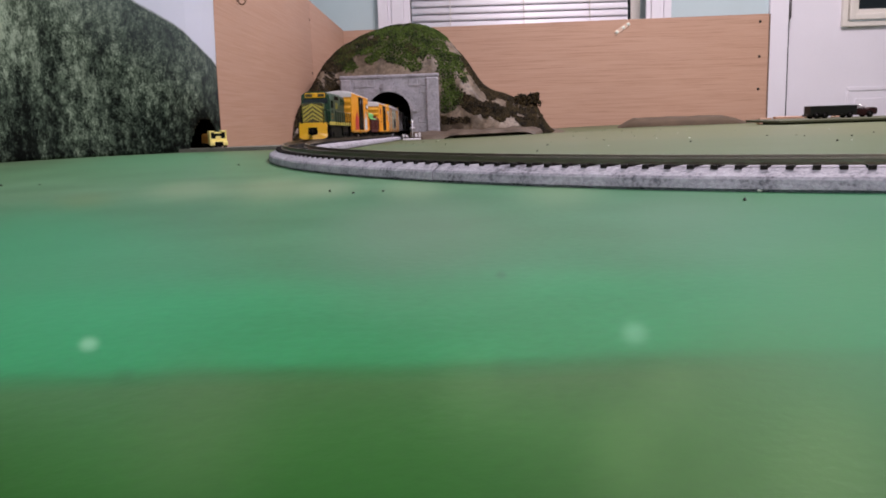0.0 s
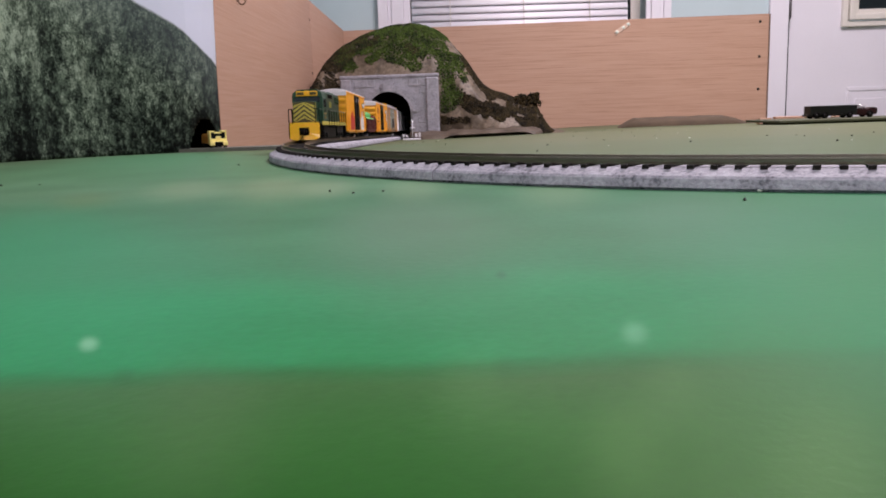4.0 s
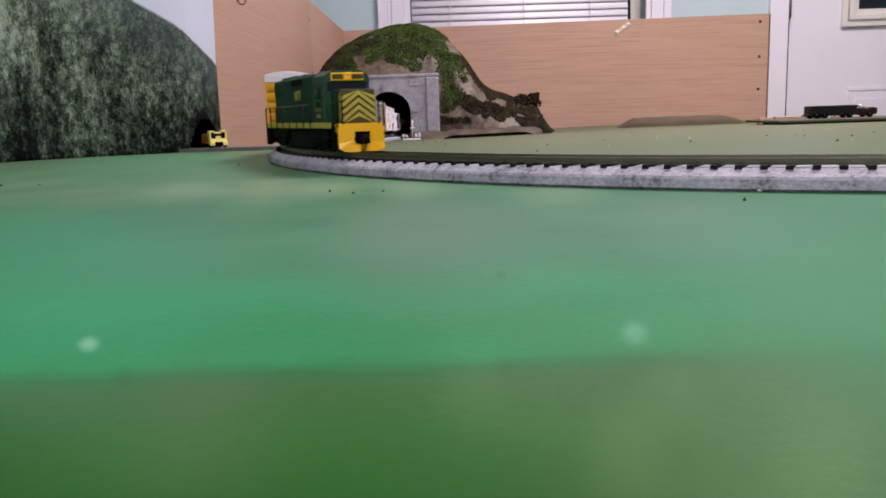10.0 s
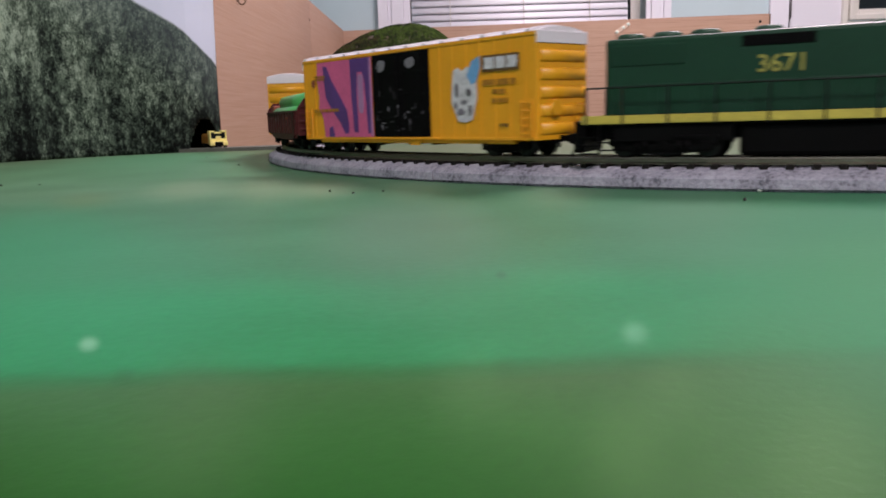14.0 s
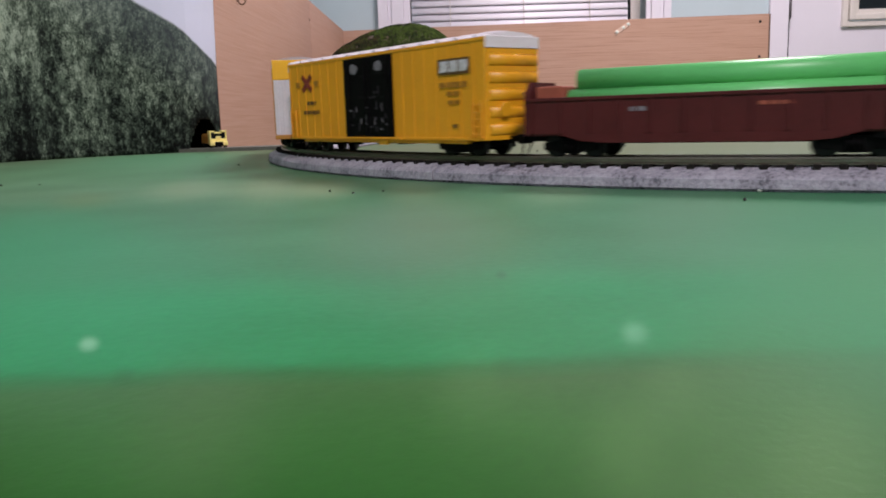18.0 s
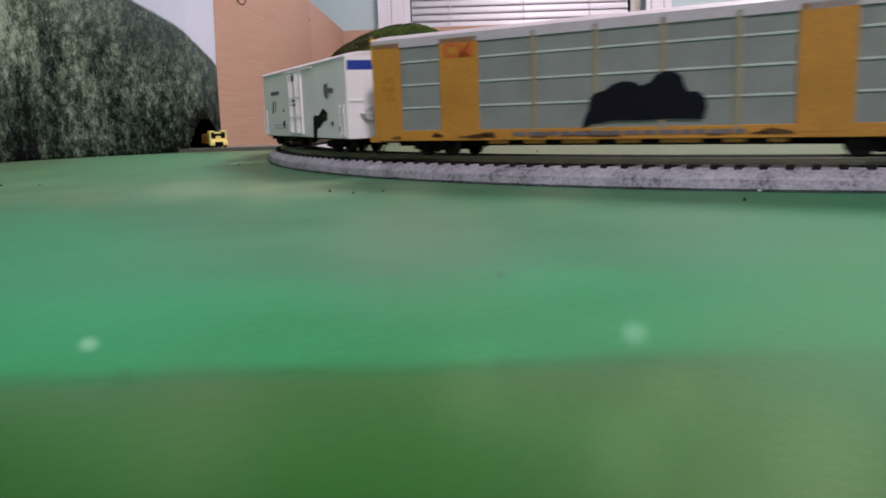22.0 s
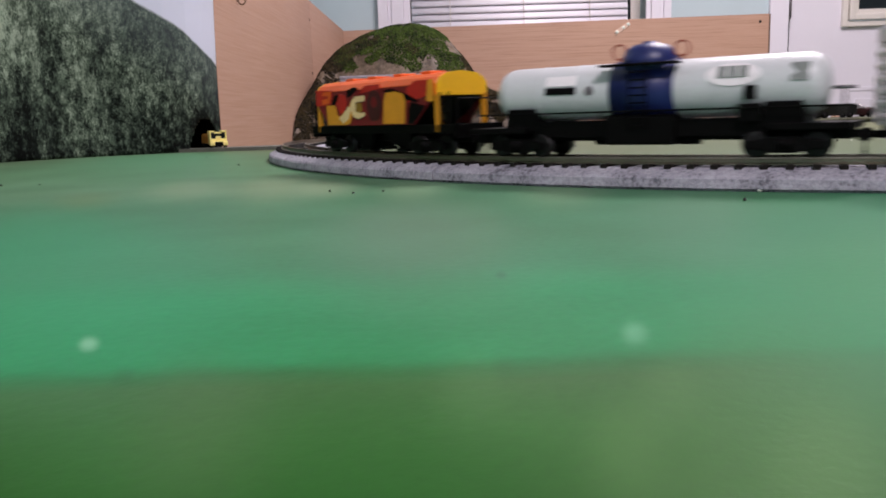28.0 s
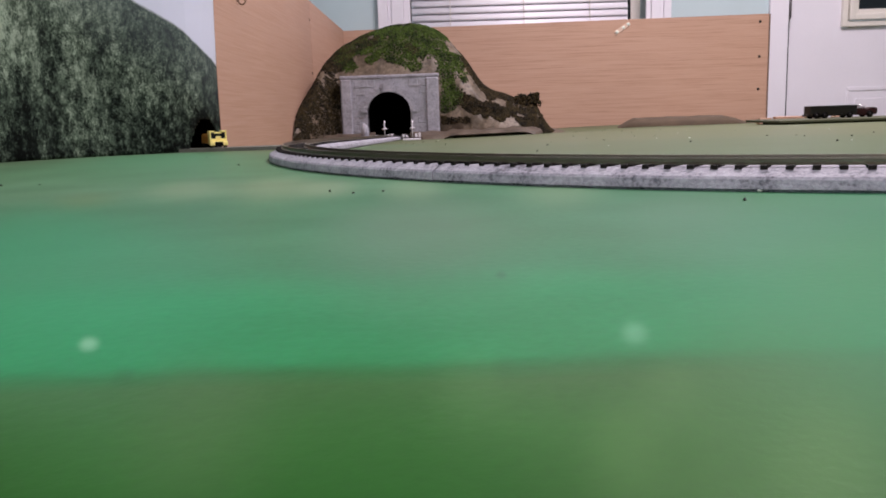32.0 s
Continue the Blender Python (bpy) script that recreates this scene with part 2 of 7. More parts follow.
def plywood(name, along_x, tint=1.0, low=(156, 117, 95)):
    m, n, l, b = nodes_of(name)
    co = n.new("ShaderNodeTexCoord")
    mp = n.new("ShaderNodeMapping")
    mp.inputs["Scale"].default_value = (7.0, 60, 760) if along_x else (60, 7.0, 760)
    l.new(co.outputs["Object"], mp.inputs[0])
    grain, flow = n.new("ShaderNodeTexNoise"), n.new("ShaderNodeTexNoise")
    grain.inputs["Scale"].default_value, grain.inputs["Detail"].default_value, grain.inputs["Distortion"].default_value = 1.0, 7, 0.35
    flow.inputs["Scale"].default_value = 3.0
    l.new(mp.outputs[0], grain.inputs["Vector"])
    l.new(co.outputs["Object"], flow.inputs["Vector"])
    ramp = n.new("ShaderNodeValToRGB")
    e = ramp.color_ramp.elements
    e[0].position, e[0].color = 0.30, lin(*(v * tint for v in low))
    e[1].position, e[1].color = 0.66, lin(190 * tint, 154 * tint, 133 * tint)
    e.new(0.44).color = lin(182 * tint, 144 * tint, 121 * tint)
    l.new(grain.outputs[0], ramp.inputs[0])
    mx = n.new("ShaderNodeMix")
    mx.data_type, mx.blend_type = "RGBA", "MULTIPLY"
    mx.inputs[0].default_value = 0.5
    r2 = n.new("ShaderNodeValToRGB")
    r2.color_ramp.elements[0].color, r2.color_ramp.elements[1].color = (0.8, 0.78, 0.76, 1), (1.1, 1.08, 1.05, 1)
    l.new(flow.outputs[0], r2.inputs[0])
    l.new(ramp.outputs[0], mx.inputs[6])
    l.new(r2.outputs[0], mx.inputs[7])
    l.new(mx.outputs[2], b.inputs["Base Color"])
    b.inputs["Roughness"].default_value = 0.55
    bp = n.new("ShaderNodeBump")
    bp.inputs["Strength"].default_value, bp.inputs["Distance"].default_value = 0.15, 0.001
    l.new(grain.outputs[0], bp.inputs["Height"])
    l.new(bp.outputs[0], b.inputs["Normal"])
    return m


def forest_print():
    """A printed mountain forest: conifers in vertical streaks, pale sky above the ridge."""
    m, n, l, b = nodes_of("printed_forest")
    co = n.new("ShaderNodeTexCoord")
    mp = n.new("ShaderNodeMapping")
    mp.inputs["Scale"].default_value = (1.0, 1.0, 0.78)
    l.new(co.outputs["Object"], mp.inputs[0])
    trees, clump, leaf = (n.new("ShaderNodeTexNoise") for _ in range(3))
    for t, s, d, r, src in ((trees, 180, 6, 0.75, mp), (clump, 15, 3, 0.5, co), (leaf, 430, 4, 0.85, co)):
        t.inputs["Scale"].default_value, t.inputs["Detail"].default_value, t.inputs["Roughness"].default_value = s, d, r
        l.new(src.outputs["Object"] if src is co else src.outputs[0], t.inputs["Vector"])
    cell = n.new("ShaderNodeTexVoronoi")
    cell.inputs["Scale"].default_value = 90
    wob = n.new("ShaderNodeVectorMath")
    wob.operation = "MULTIPLY_ADD"
    wob.inputs[1].default_value = (0.02, 0.02, 0.02)
    l.new(leaf.outputs["Color"], wob.inputs[0])
    l.new(mp.outputs[0], wob.inputs[2])
    l.new(wob.outputs[0], cell.inputs["Vector"])
    s1 = n.new("ShaderNodeMath")
    s1.operation = "MULTIPLY_ADD"
    s1.inputs[1].default_value = 0.85
    l.new(leaf.outputs[0], s1.inputs[0])
    l.new(trees.outputs[0], s1.inputs[2])
    s2 = n.new("ShaderNodeMath")
    s2.operation = "MULTIPLY_ADD"
    s2.inputs[1].default_value = 0.30
    l.new(clump.outputs[0], s2.inputs[0])
    l.new(s1.outputs[0], s2.inputs[2])
    sep = n.new("ShaderNodeSeparateXYZ")
    l.new(co.outputs["Object"], sep.inputs[0])
    ramp = n.new("ShaderNodeValToRGB")
    e = ramp.color_ramp.elements
    e[0].position, e[0].color = 0.485, lin(6, 8, 8)
    e[1].position, e[1].color = 0.79, lin(184, 200, 178)
    e.new(0.56).color = lin(41, 52, 45)
    e.new(0.655).color = lin(98, 116, 98)
    sc = n.new("ShaderNodeMath")
    sc.operation = "MULTIPLY"
    sc.inputs[1].default_value = 0.62
    l.new(s2.outputs[0], sc.inputs[0])
    shade = n.new("ShaderNodeMath")
    shade.operation = "MULTIPLY_ADD"
    shade.inputs[1].default_value = -0.17
    l.new(cell.outputs["Distance"], shade.inputs[0])
    l.new(sc.outputs[0], shade.inputs[2])
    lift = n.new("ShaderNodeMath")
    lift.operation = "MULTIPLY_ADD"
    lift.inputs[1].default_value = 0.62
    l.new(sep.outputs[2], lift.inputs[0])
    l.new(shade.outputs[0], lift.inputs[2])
    # gullies between the stands of trees; the print darkens towards the sheet's far end
    tall = n.new("ShaderNodeMapping")
    tall.inputs["Scale"].default_value = (1.0, 1.0, 0.30)
    l.new(co.outputs["Object"], tall.inputs[0])
    gully = n.new("ShaderNodeTexNoise")
    gully.inputs["Scale"].default_value, gully.inputs["Detail"].default_value = 24, 3
    l.new(tall.outputs[0], gully.inputs["Vector"])
    deep = n.new("ShaderNodeMath")
    deep.operation = "MULTIPLY_ADD"
    deep.inputs[1].default_value = 0.34
    l.new(gully.outputs[0], deep.inputs[0])
    l.new(lift.outputs[0], deep.inputs[2])
    far_dark = n.new("ShaderNodeMapRange")
    far_dark.inputs["From Min"].default_value, far_dark.inputs["From Max"].default_value = 0.72, 1.07
    far_dark.inputs["To Min"].default_value, far_dark.inputs["To Max"].default_value = -0.145, -0.235
    l.new(sep.outputs[1], far_dark.inputs["Value"])
    lift = n.new("ShaderNodeMath")
    lift.operation = "ADD"
    l.new(deep.outputs[0], lift.inputs[0])
    l.new(far_dark.outputs[0], lift.inputs[1])
    l.new(lift.outputs[0], ramp.inputs[0])
    # ridge line: z = 0.11 + 0.48 (1.065 - y), with a ragged edge
    ry = n.new("ShaderNodeMath")
    ry.operation = "MULTIPLY_ADD"
    ry.inputs[1].default_value, ry.inputs[2].default_value = 0.46, -0.5965
    l.new(sep.outputs[1], ry.inputs[0])
    rz = n.new("ShaderNodeMath")
    rz.operation = "ADD"
    l.new(ry.outputs[0], rz.inputs[0])
    l.new(sep.outputs[2], rz.inputs[1])
    rr = n.new("ShaderNodeMath")
    rr.operation = "MULTIPLY_ADD"
    rr.inputs[1].default_value = 0.016
    l.new(clump.outputs[0], rr.inputs[0])
    l.new(rz.outputs[0], rr.inputs[2])
    edge = n.new("ShaderNodeMapRange")
    edge.inputs["From Min"].default_value, edge.inputs["From Max"].default_value = 0.0055, 0.0085
    l.new(rr.outputs[0], edge.inputs["Value"])
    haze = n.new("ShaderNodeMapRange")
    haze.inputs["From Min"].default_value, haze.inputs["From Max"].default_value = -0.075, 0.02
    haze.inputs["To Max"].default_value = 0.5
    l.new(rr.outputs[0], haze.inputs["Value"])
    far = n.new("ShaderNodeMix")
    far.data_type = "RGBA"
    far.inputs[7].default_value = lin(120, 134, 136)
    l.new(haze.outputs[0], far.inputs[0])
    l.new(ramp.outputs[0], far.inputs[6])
    mx = n.new("ShaderNodeMix")
    mx.data_type = "RGBA"
    mx.inputs[7].default_value = lin(236, 239, 250)
    l.new(edge.outputs[0], mx.inputs[0])
    l.new(far.outputs[2], mx.inputs[6])
    l.new(mx.outputs[2], b.inputs["Base Color"])
    b.inputs["Roughness"].default_value = 0.6
    b.inputs["Specular IOR Level"].default_value = 0.12
    return m


def hill_skin():
    """Moulded hill: painted tan rock with grey and brown washes in its hollows."""
    m, n, l, b = nodes_of("painted_hill_shell")
    co = n.new("ShaderNodeTexCoord")
    big, fine = n.new("ShaderNodeTexNoise"), n.new("ShaderNodeTexNoise")
    for t, s, d in ((big, 30, 5), (fine, 170, 5)):
        t.inputs["Scale"].default_value, t.inputs["Detail"].default_value = s, d
        l.new(co.outputs["Object"], t.inputs["Vector"])
    rock = n.new("ShaderNodeValToRGB")
    e = rock.color_ramp.elements
    e[0].position, e[0].color = 0.30, lin(78, 67, 56)
    e[1].position, e[1].color = 0.72, lin(116, 103, 88)
    e.new(0.48).color = lin(99, 87, 74)
    l.new(fine.outputs[0], rock.inputs[0])
    wash = n.new("ShaderNodeValToRGB")
    e = wash.color_ramp.elements
    e[0].position, e[0].color = 0.36, (0.52, 0.50, 0.46, 1)
    e[1].position, e[1].color = 0.56, (1.02, 1.0, 0.97, 1)
    l.new(big.outputs[0], wash.inputs[0])
    mx = n.new("ShaderNodeMix")
    mx.data_type, mx.blend_type = "RGBA", "MULTIPLY"
    mx.inputs[0].default_value = 1.0
    l.new(rock.outputs[0], mx.inputs[6])
    l.new(wash.outputs[0], mx.inputs[7])
    l.new(mx.outputs[2], b.inputs["Base Color"])
    b.inputs["Roughness"].default_value = 0.5
    b.inputs["Specular IOR Level"].default_value = 0.3
    bp = n.new("ShaderNodeBump")
    bp.inputs["Strength"].default_value, bp.inputs["Distance"].default_value = 0.5, 0.0015
    l.new(fine.outputs[0], bp.inputs["Height"])
    l.new(bp.outputs[0], b.inputs["Normal"])
    return m


def flock_of(name, dark, middle, light):
    """Dyed foam crumbs, each of its own shade."""
    m, n, l, b = nodes_of(name)
    geo = n.new("ShaderNodeNewGeometry")
    co = n.new("ShaderNodeTexCoord")
    patch = n.new("ShaderNodeTexNoise")
    patch.inputs["Scale"].default_value, patch.inputs["Detail"].default_value = 45, 3
    l.new(co.outputs["Object"], patch.inputs["Vector"])
    ad = n.new("ShaderNodeMath")
    ad.operation = "MULTIPLY_ADD"
    ad.inputs[1].default_value = 0.6
    l.new(geo.outputs["Random Per Island"], ad.inputs[0])
    l.new(patch.outputs[0], ad.inputs[2])
    ramp = n.new("ShaderNodeValToRGB")
    e = ramp.color_ramp.elements
    e[0].position, e[0].color = 0.45, lin(*dark)
    e[1].position, e[1].color = 1.0, lin(*light)
    e.new(0.72).color = lin(*middle)
    l.new(ad.outputs[0], ramp.inputs[0])
    l.new(ramp.outputs[0], b.inputs["Base Color"])
    b.inputs["Roughness"].default_value = 0.9
    b.inputs["Specular IOR Level"].default_value = 0.2
    return m


def ballast_grey():
    m, n, l, b = nodes_of("grey_speckled_roadbed")
    co = n.new("ShaderNodeTexCoord")
    big, fine = n.new("ShaderNodeTexNoise"), n.new("ShaderNodeTexNoise")
    for t, s, d in ((big, 75, 3), (fine, 620, 3)):
        t.inputs["Scale"].default_value, t.inputs["Detail"].default_value = s, d
        l.new(co.outputs["Object"], t.inputs["Vector"])
    ramp = n.new("ShaderNodeValToRGB")
    e = ramp.color_ramp.elements
    e[0].position, e[0].color = 0.32, lin(74, 74, 84)
    e[1].position, e[1].color = 0.62, lin(168, 166, 176)
    e.new(0.45).color = lin(140, 138, 148)
    mixv = n.new("ShaderNodeMath")
    mixv.operation = "MULTIPLY_ADD"
    mixv.inputs[1].default_value = 0.5
    l.new(fine.outputs[0], mixv.inputs[0])
    hv = n.new("ShaderNodeMath")
    hv.operation = "MULTIPLY"
    hv.inputs[1].default_value = 0.5
    l.new(big.outputs[0], hv.inputs[0])
    l.new(hv.outputs[0], mixv.inputs[2])
    l.new(mixv.outputs[0], ramp.inputs[0])
    l.new(ramp.outputs[0], b.inputs["Base Color"])
    b.inputs["Roughness"].default_value = 0.7
    bp = n.new("ShaderNodeBump")
    bp.inputs["Strength"].default_value, bp.inputs["Distance"].default_value = 0.5, 0.0008
    l.new(fine.outputs[0], bp.inputs["Height"])
    l.new(bp.outputs[0], b.inputs["Normal"])
    return m


M_TABLE, M_PLY_X, M_PLY_Y, M_FOREST = table_paint(), plywood("plywood_back", True), plywood("plywood_side", False, 0.94, (176, 138, 113)), forest_print()
M_PLY_Y2 = plywood("plywood_corner", False, 0.99, (174, 140, 113))
M_HILL, M_BALLAST = hill_skin(), ballast_grey()
M_WALL = mat("pale_blue_wall_paint", (176, 194, 198), 0.7, var=0.04, scale=5, grain=300, bump=0.08)
M_CEIL = mat("white_ceiling_paint", (228, 226, 222), 0.8, var=0.04, scale=4, grain=200)
M_FLOOR = mat("brown_floorboards", (128, 98, 70), 0.5, var=0.25, scale=3, grain=60, stretch=(1, 12, 1))
M_WHITE = mat("white_gloss_paint", (220, 216, 224), 0.35, var=0.03, scale=6, grain=240, bump=0.04)
M_OFFWHITE = mat("aged_white_trim", (214, 208, 200), 0.4, var=0.06, scale=14, grain=240)
M_BLIND = mat("white_blind_slats", (246, 242, 250), 0.4, var=0.03, scale=8, bump=0.02)
M_GLASSDARK = mat("dark_window_glass", (24, 30, 34), 0.05, var=0.1, scale=6, bump=0)
M_BLACK = mat("black_plastic", (6, 5, 5), 0.55, var=0.2, scale=120, bump=0.2, spec=0.08)
M_GLOSSBLACK = mat("glossy_black_paint", (8, 7, 8), 0.3, var=0.2, scale=80, bump=0.05)
M_WHEEL = mat("blackened_wheel_metal", (24, 22, 22), 0.45, 0.5, var=0.2, scale=300)
M_CHROME = mat("bright_metal", (205, 200, 205), 0.2, 0.9, var=0.08, scale=90, bump=0.05)
M_RAIL = mat("nickel_silver_rail", (128, 120, 106), 0.34, 0.9, var=0.15, scale=70, bump=0.1)
M_TIE = mat("dark_brown_sleeper", (30, 27, 25), 0.75, var=0.25, scale=200, bump=0.4, spec=0.15)
M_GREEN = mat("dark_green_engine_paint", (8, 54, 33), 0.42, var=0.12, scale=40, spec=0.3, bump=0.08)
M_GREENROOF = mat("green_roof_paint", (11, 62, 38), 0.5, var=0.12, scale=40, bump=0.08)
M_NOSE = mat("olive_nose_paint", (72, 62, 22), 0.5, var=0.2, scale=120)
M_STRIPE = mat("cream_yellow_stripe", (186, 170, 66), 0.5, var=0.15, scale=90)
M_PILOT = mat("bright_yellow_paint", (246, 184, 12), 0.38, var=0.06, scale=60, bump=0.05)
M_YELLOW = mat("boxcar_yellow_paint", (236, 162, 22), 0.42, var=0.08, scale=35, bump=0.08)
M_YELLOWB = mat("golden_yellow_paint", (228, 160, 20), 0.42, var=0.08, scale=35, bump=0.08)
M_RACKRAIL = mat("dusty_screen_rail_paint", (176, 186, 182), 0.5, var=0.2, scale=60)
M_OCHRE = mat("weathered_ochre_paint", (180, 124, 42), 0.5, var=0.16, scale=50)
M_ROOFWHITE = mat("silver_white_roof_paint", (226, 220, 224), 0.4, var=0.05, scale=50, bump=0.06)
M_CARWHITE = mat("white_car_paint", (240, 234, 236), 0.42, var=0.05, scale=40, bump=0.05)
M_POST = mat("dusty_ochre_post", (142, 132, 108), 0.55, var=0.15, scale=70)
M_FASCIA = mat("dusty_silver_fascia", (186, 178, 184), 0.4, 0.1, var=0.1, scale=40)
M_MESH = mat("grey_screen_panel", (126, 131, 128), 0.55, var=0.14, scale=60, grain=1500, bump=0.35)
M_SILVER = mat("silver_end_door", (214, 210, 214), 0.4, 0.1, var=0.1, scale=60)
M_DOORBLACK = mat("black_door_paint", (9, 7, 9), 0.5, var=0.25, scale=70, spec=0.08)
M_BROWNDOOR = mat("dark_maroon_door_paint", (44, 19, 19), 0.5, var=0.15, scale=70, spec=0.2)
M_MAROON = mat("maroon_gondola_paint", (78, 27, 26), 0.5, var=0.16, scale=60, spec=0.25)
M_PIPE = mat("light_green_pipe_plastic", (86, 186, 104), 0.38, var=0.08, scale=30, bump=0.03)
M_TERRA = mat("red_brown_wood_block", (150, 74, 52), 0.6, var=0.2, scale=150)
M_PINK = mat("pink_spray_paint", (214, 96, 140), 0.5, var=0.12, scale=80)
M_PURPLE = mat("purple_spray_paint", (92, 56, 122), 0.5, var=0.14, scale=80)
M_LILAC = mat("lilac_spray_paint", (176, 128, 172), 0.5, var=0.14, scale=80)
M_RED = mat("red_spray_paint", (190, 34, 22), 0.45, var=0.18, scale=90)
M_DARKRED = mat("dark_red_spray_paint", (120, 18, 24), 0.45, var=0.18, scale=90)
M_ORANGE = mat("orange_hopper_paint", (230, 98, 26), 0.42, var=0.12, scale=70)
M_AMBER = mat("amber_spray_paint", (222, 150, 30), 0.45, var=0.1, scale=90)
M_CREAM = mat("cream_spray_paint", (236, 206, 150), 0.5, var=0.1, scale=90)
M_LETTER = mat("dark_grey_lettering", (104, 98, 102), 0.6, var=0.3, scale=300, bump=0)
M_PALELET = mat("pale_lettering", (206, 204, 206), 0.6, var=0.2, scale=300, bump=0)
M_SIGN = mat("brown_sign_panel", (104, 74, 34), 0.5, var=0.2, scale=90, bump=0)
M_FAINT = mat("faded_brown_lettering", (172, 116, 28), 0.5, var=0.3, scale=300, bump=0)
M_GREYMARK = mat("grey_chalk_mark", (120, 116, 122), 0.6, var=0.25, scale=200, bump=0)
M_INK = mat("blue_black_spray_paint", (16, 14, 26), 0.55, var=0.3, scale=110, spec=0.15)
M_LOGO = mat("orange_red_logo_paint", (190, 92, 34), 0.5, var=0.15, scale=200, bump=0)
M_LOGORED = mat("faded_red_logo_paint", (136, 50, 40), 0.5, var=0.25, scale=200, bump=0)
M_DARKGOLD = mat("dark_gold_paint", (138, 104, 22), 0.5, var=0.2, scale=150, bump=0)
M_DEEPRED = mat("deep_red_spray_paint", (66, 10, 16), 0.45, var=0.25, scale=90)
M_RUST = mat("brown_rust_stain", (92, 60, 26), 0.7, var=0.35, scale=160)
M_DIMLET = mat("dim_grey_lettering", (50, 48, 52), 0.6, var=0.3, scale=300, bump=0)
M_SHADE_EYE = mat("edge_shade_and_eye_brown", (104, 78, 62), 0.7, var=0.2, scale=60)
M_OLDGOLD = mat("gold_lettering", (150, 146, 62), 0.5, var=0.2, scale=300, bump=0)
M_BLUE = mat("blue_end_band", (34, 62, 158), 0.4, var=0.08, scale=80, bump=0)
M_NAVY = mat("navy_dome_paint", (22, 34, 92), 0.4, var=0.12, scale=60)
M_SKYBLUE = mat("light_blue_spray_paint", (110, 168, 214), 0.5, var=0.15, scale=120)
M_TANK = mat("pale_grey_tank_paint", (204, 206, 208), 0.34, var=0.07, scale=40, bump=0.05)
M_PORTAL = mat("grey_stone_portal_paint", (152, 149, 158), 0.24, var=0.22, scale=60, grain=200, bump=0.9, spec=0.9, depth=0.0010)
M_PORTALBASE = mat("brown_earth_skirt", (80, 67, 55), 0.6, var=0.4, scale=50, grain=420, bump=0.6)
# near-black colour puts the openings' darkness into the surface
M_DARKHOLE = mat("painted_hole_dark", (9, 8, 8), 0.95, var=0.1, scale=20, spec=0.03)
M_MOSS = flock_of("green_flock", (12, 18, 5), (33, 49, 13), (68, 86, 30))
M_TWIG = flock_of("dark_brown_flock", (10, 7, 4), (26, 21, 11), (58, 48, 26))
M_ROAD = mat("dark_grey_road", (106, 106, 98), 0.75, var=0.2, scale=40, grain=500, bump=0.3)
M_OLIVE = mat("olive_painted_board", (72, 74, 52), 0.7, var=0.2, scale=30, grain=400)
M_MOUND = mat("brown_foam_mound", (78, 63, 47), 0.85, var=0.2, scale=30, grain=300, bump=0.5)
M_TOYYELLOW = mat("yellow_toy_paint", (250, 232, 142), 0.4, var=0.08, scale=120)
M_CRUMB = mat("dark_crumbs", (40, 42, 34), 0.8, var=0.4, scale=300)
M_PALECRUMB = mat("pale_crumbs", (220, 226, 214), 0.6, var=0.1, scale=300)
M_TAPE = mat("clear_tape", (226, 196, 176), 0.08, var=0.05, scale=90, spec=1.0)
M_NAIL = mat("dark_nail_head", (40, 32, 28), 0.5, 0.5, var=0.2, scale=300)

# ---- room ----
FLOOR_Z, CEIL_Z = -0.9, 1.5
bm = bmesh.new()
box(bm, -0.72, 3.3, -2.3, 2.74, FLOOR_Z - 0.1, FLOOR_Z)
setting("floor", bm, M_FLOOR, "brown wooden room floor")
bm = bmesh.new()
box(bm, -0.72, 3.3, -2.3, 2.74, CEIL_Z, CEIL_Z + 0.1)
setting("ceiling", bm, M_CEIL, "plain white ceiling")
WY = 2.60
WIN = (-0.082, 0.665, 0.10, 1.15)
DOOR = (1.118, 1.93, FLOOR_Z, 1.13)
bm = bmesh.new()
for x0, x1, z0, z1 in ((-0.6, WIN[0], FLOOR_Z, CEIL_Z), (WIN[0], WIN[1], FLOOR_Z, WIN[2]), (WIN[0], WIN[1], WIN[3], CEIL_Z),
                       (WIN[1], DOOR[0], FLOOR_Z, CEIL_Z), (DOOR[0], DOOR[1], DOOR[3], CEIL_Z), (DOOR[1], 3.2, FLOOR_Z, CEIL_Z)):
    box(bm, x0, x1, WY, WY + 0.12, z0, z1)
setting("wall_back", bm, M_WALL, "pale blue painted wall with window and door")
for nm, dims in (("wall_left", (-0.72, -0.6, -2.3, 2.74)), ("wall_right", (3.2, 3.3, -2.3, 2.74)), ("wall_front", (-0.6, 3.2, -2.3, -2.2))):
    bm = bmesh.new()
    box(bm, *dims, FLOOR_Z, CEIL_Z)
    setting(nm, bm, M_WALL, "plain pale blue painted wall")

# unseen ceiling fixtures, added to hold the lamps
for (x, y), wide in zip(LAMPS, (0.20, 0.44)):
    lamp = thing("unseen_fixture", "unseen round white ceiling fixture around a lamp", "lamp", "ceiling lights")
    lamp.location = (x, y, CEIL_Z)
    bm = bmesh.new()
    lathe(bm, (0, 0, 0), (0, 0, -1), [(0, wide), (0.012, wide + 0.005), (0.030, wide), (0.030, wide - 0.03)], 32)
    part("housing", bm, M_OFFWHITE, lamp)

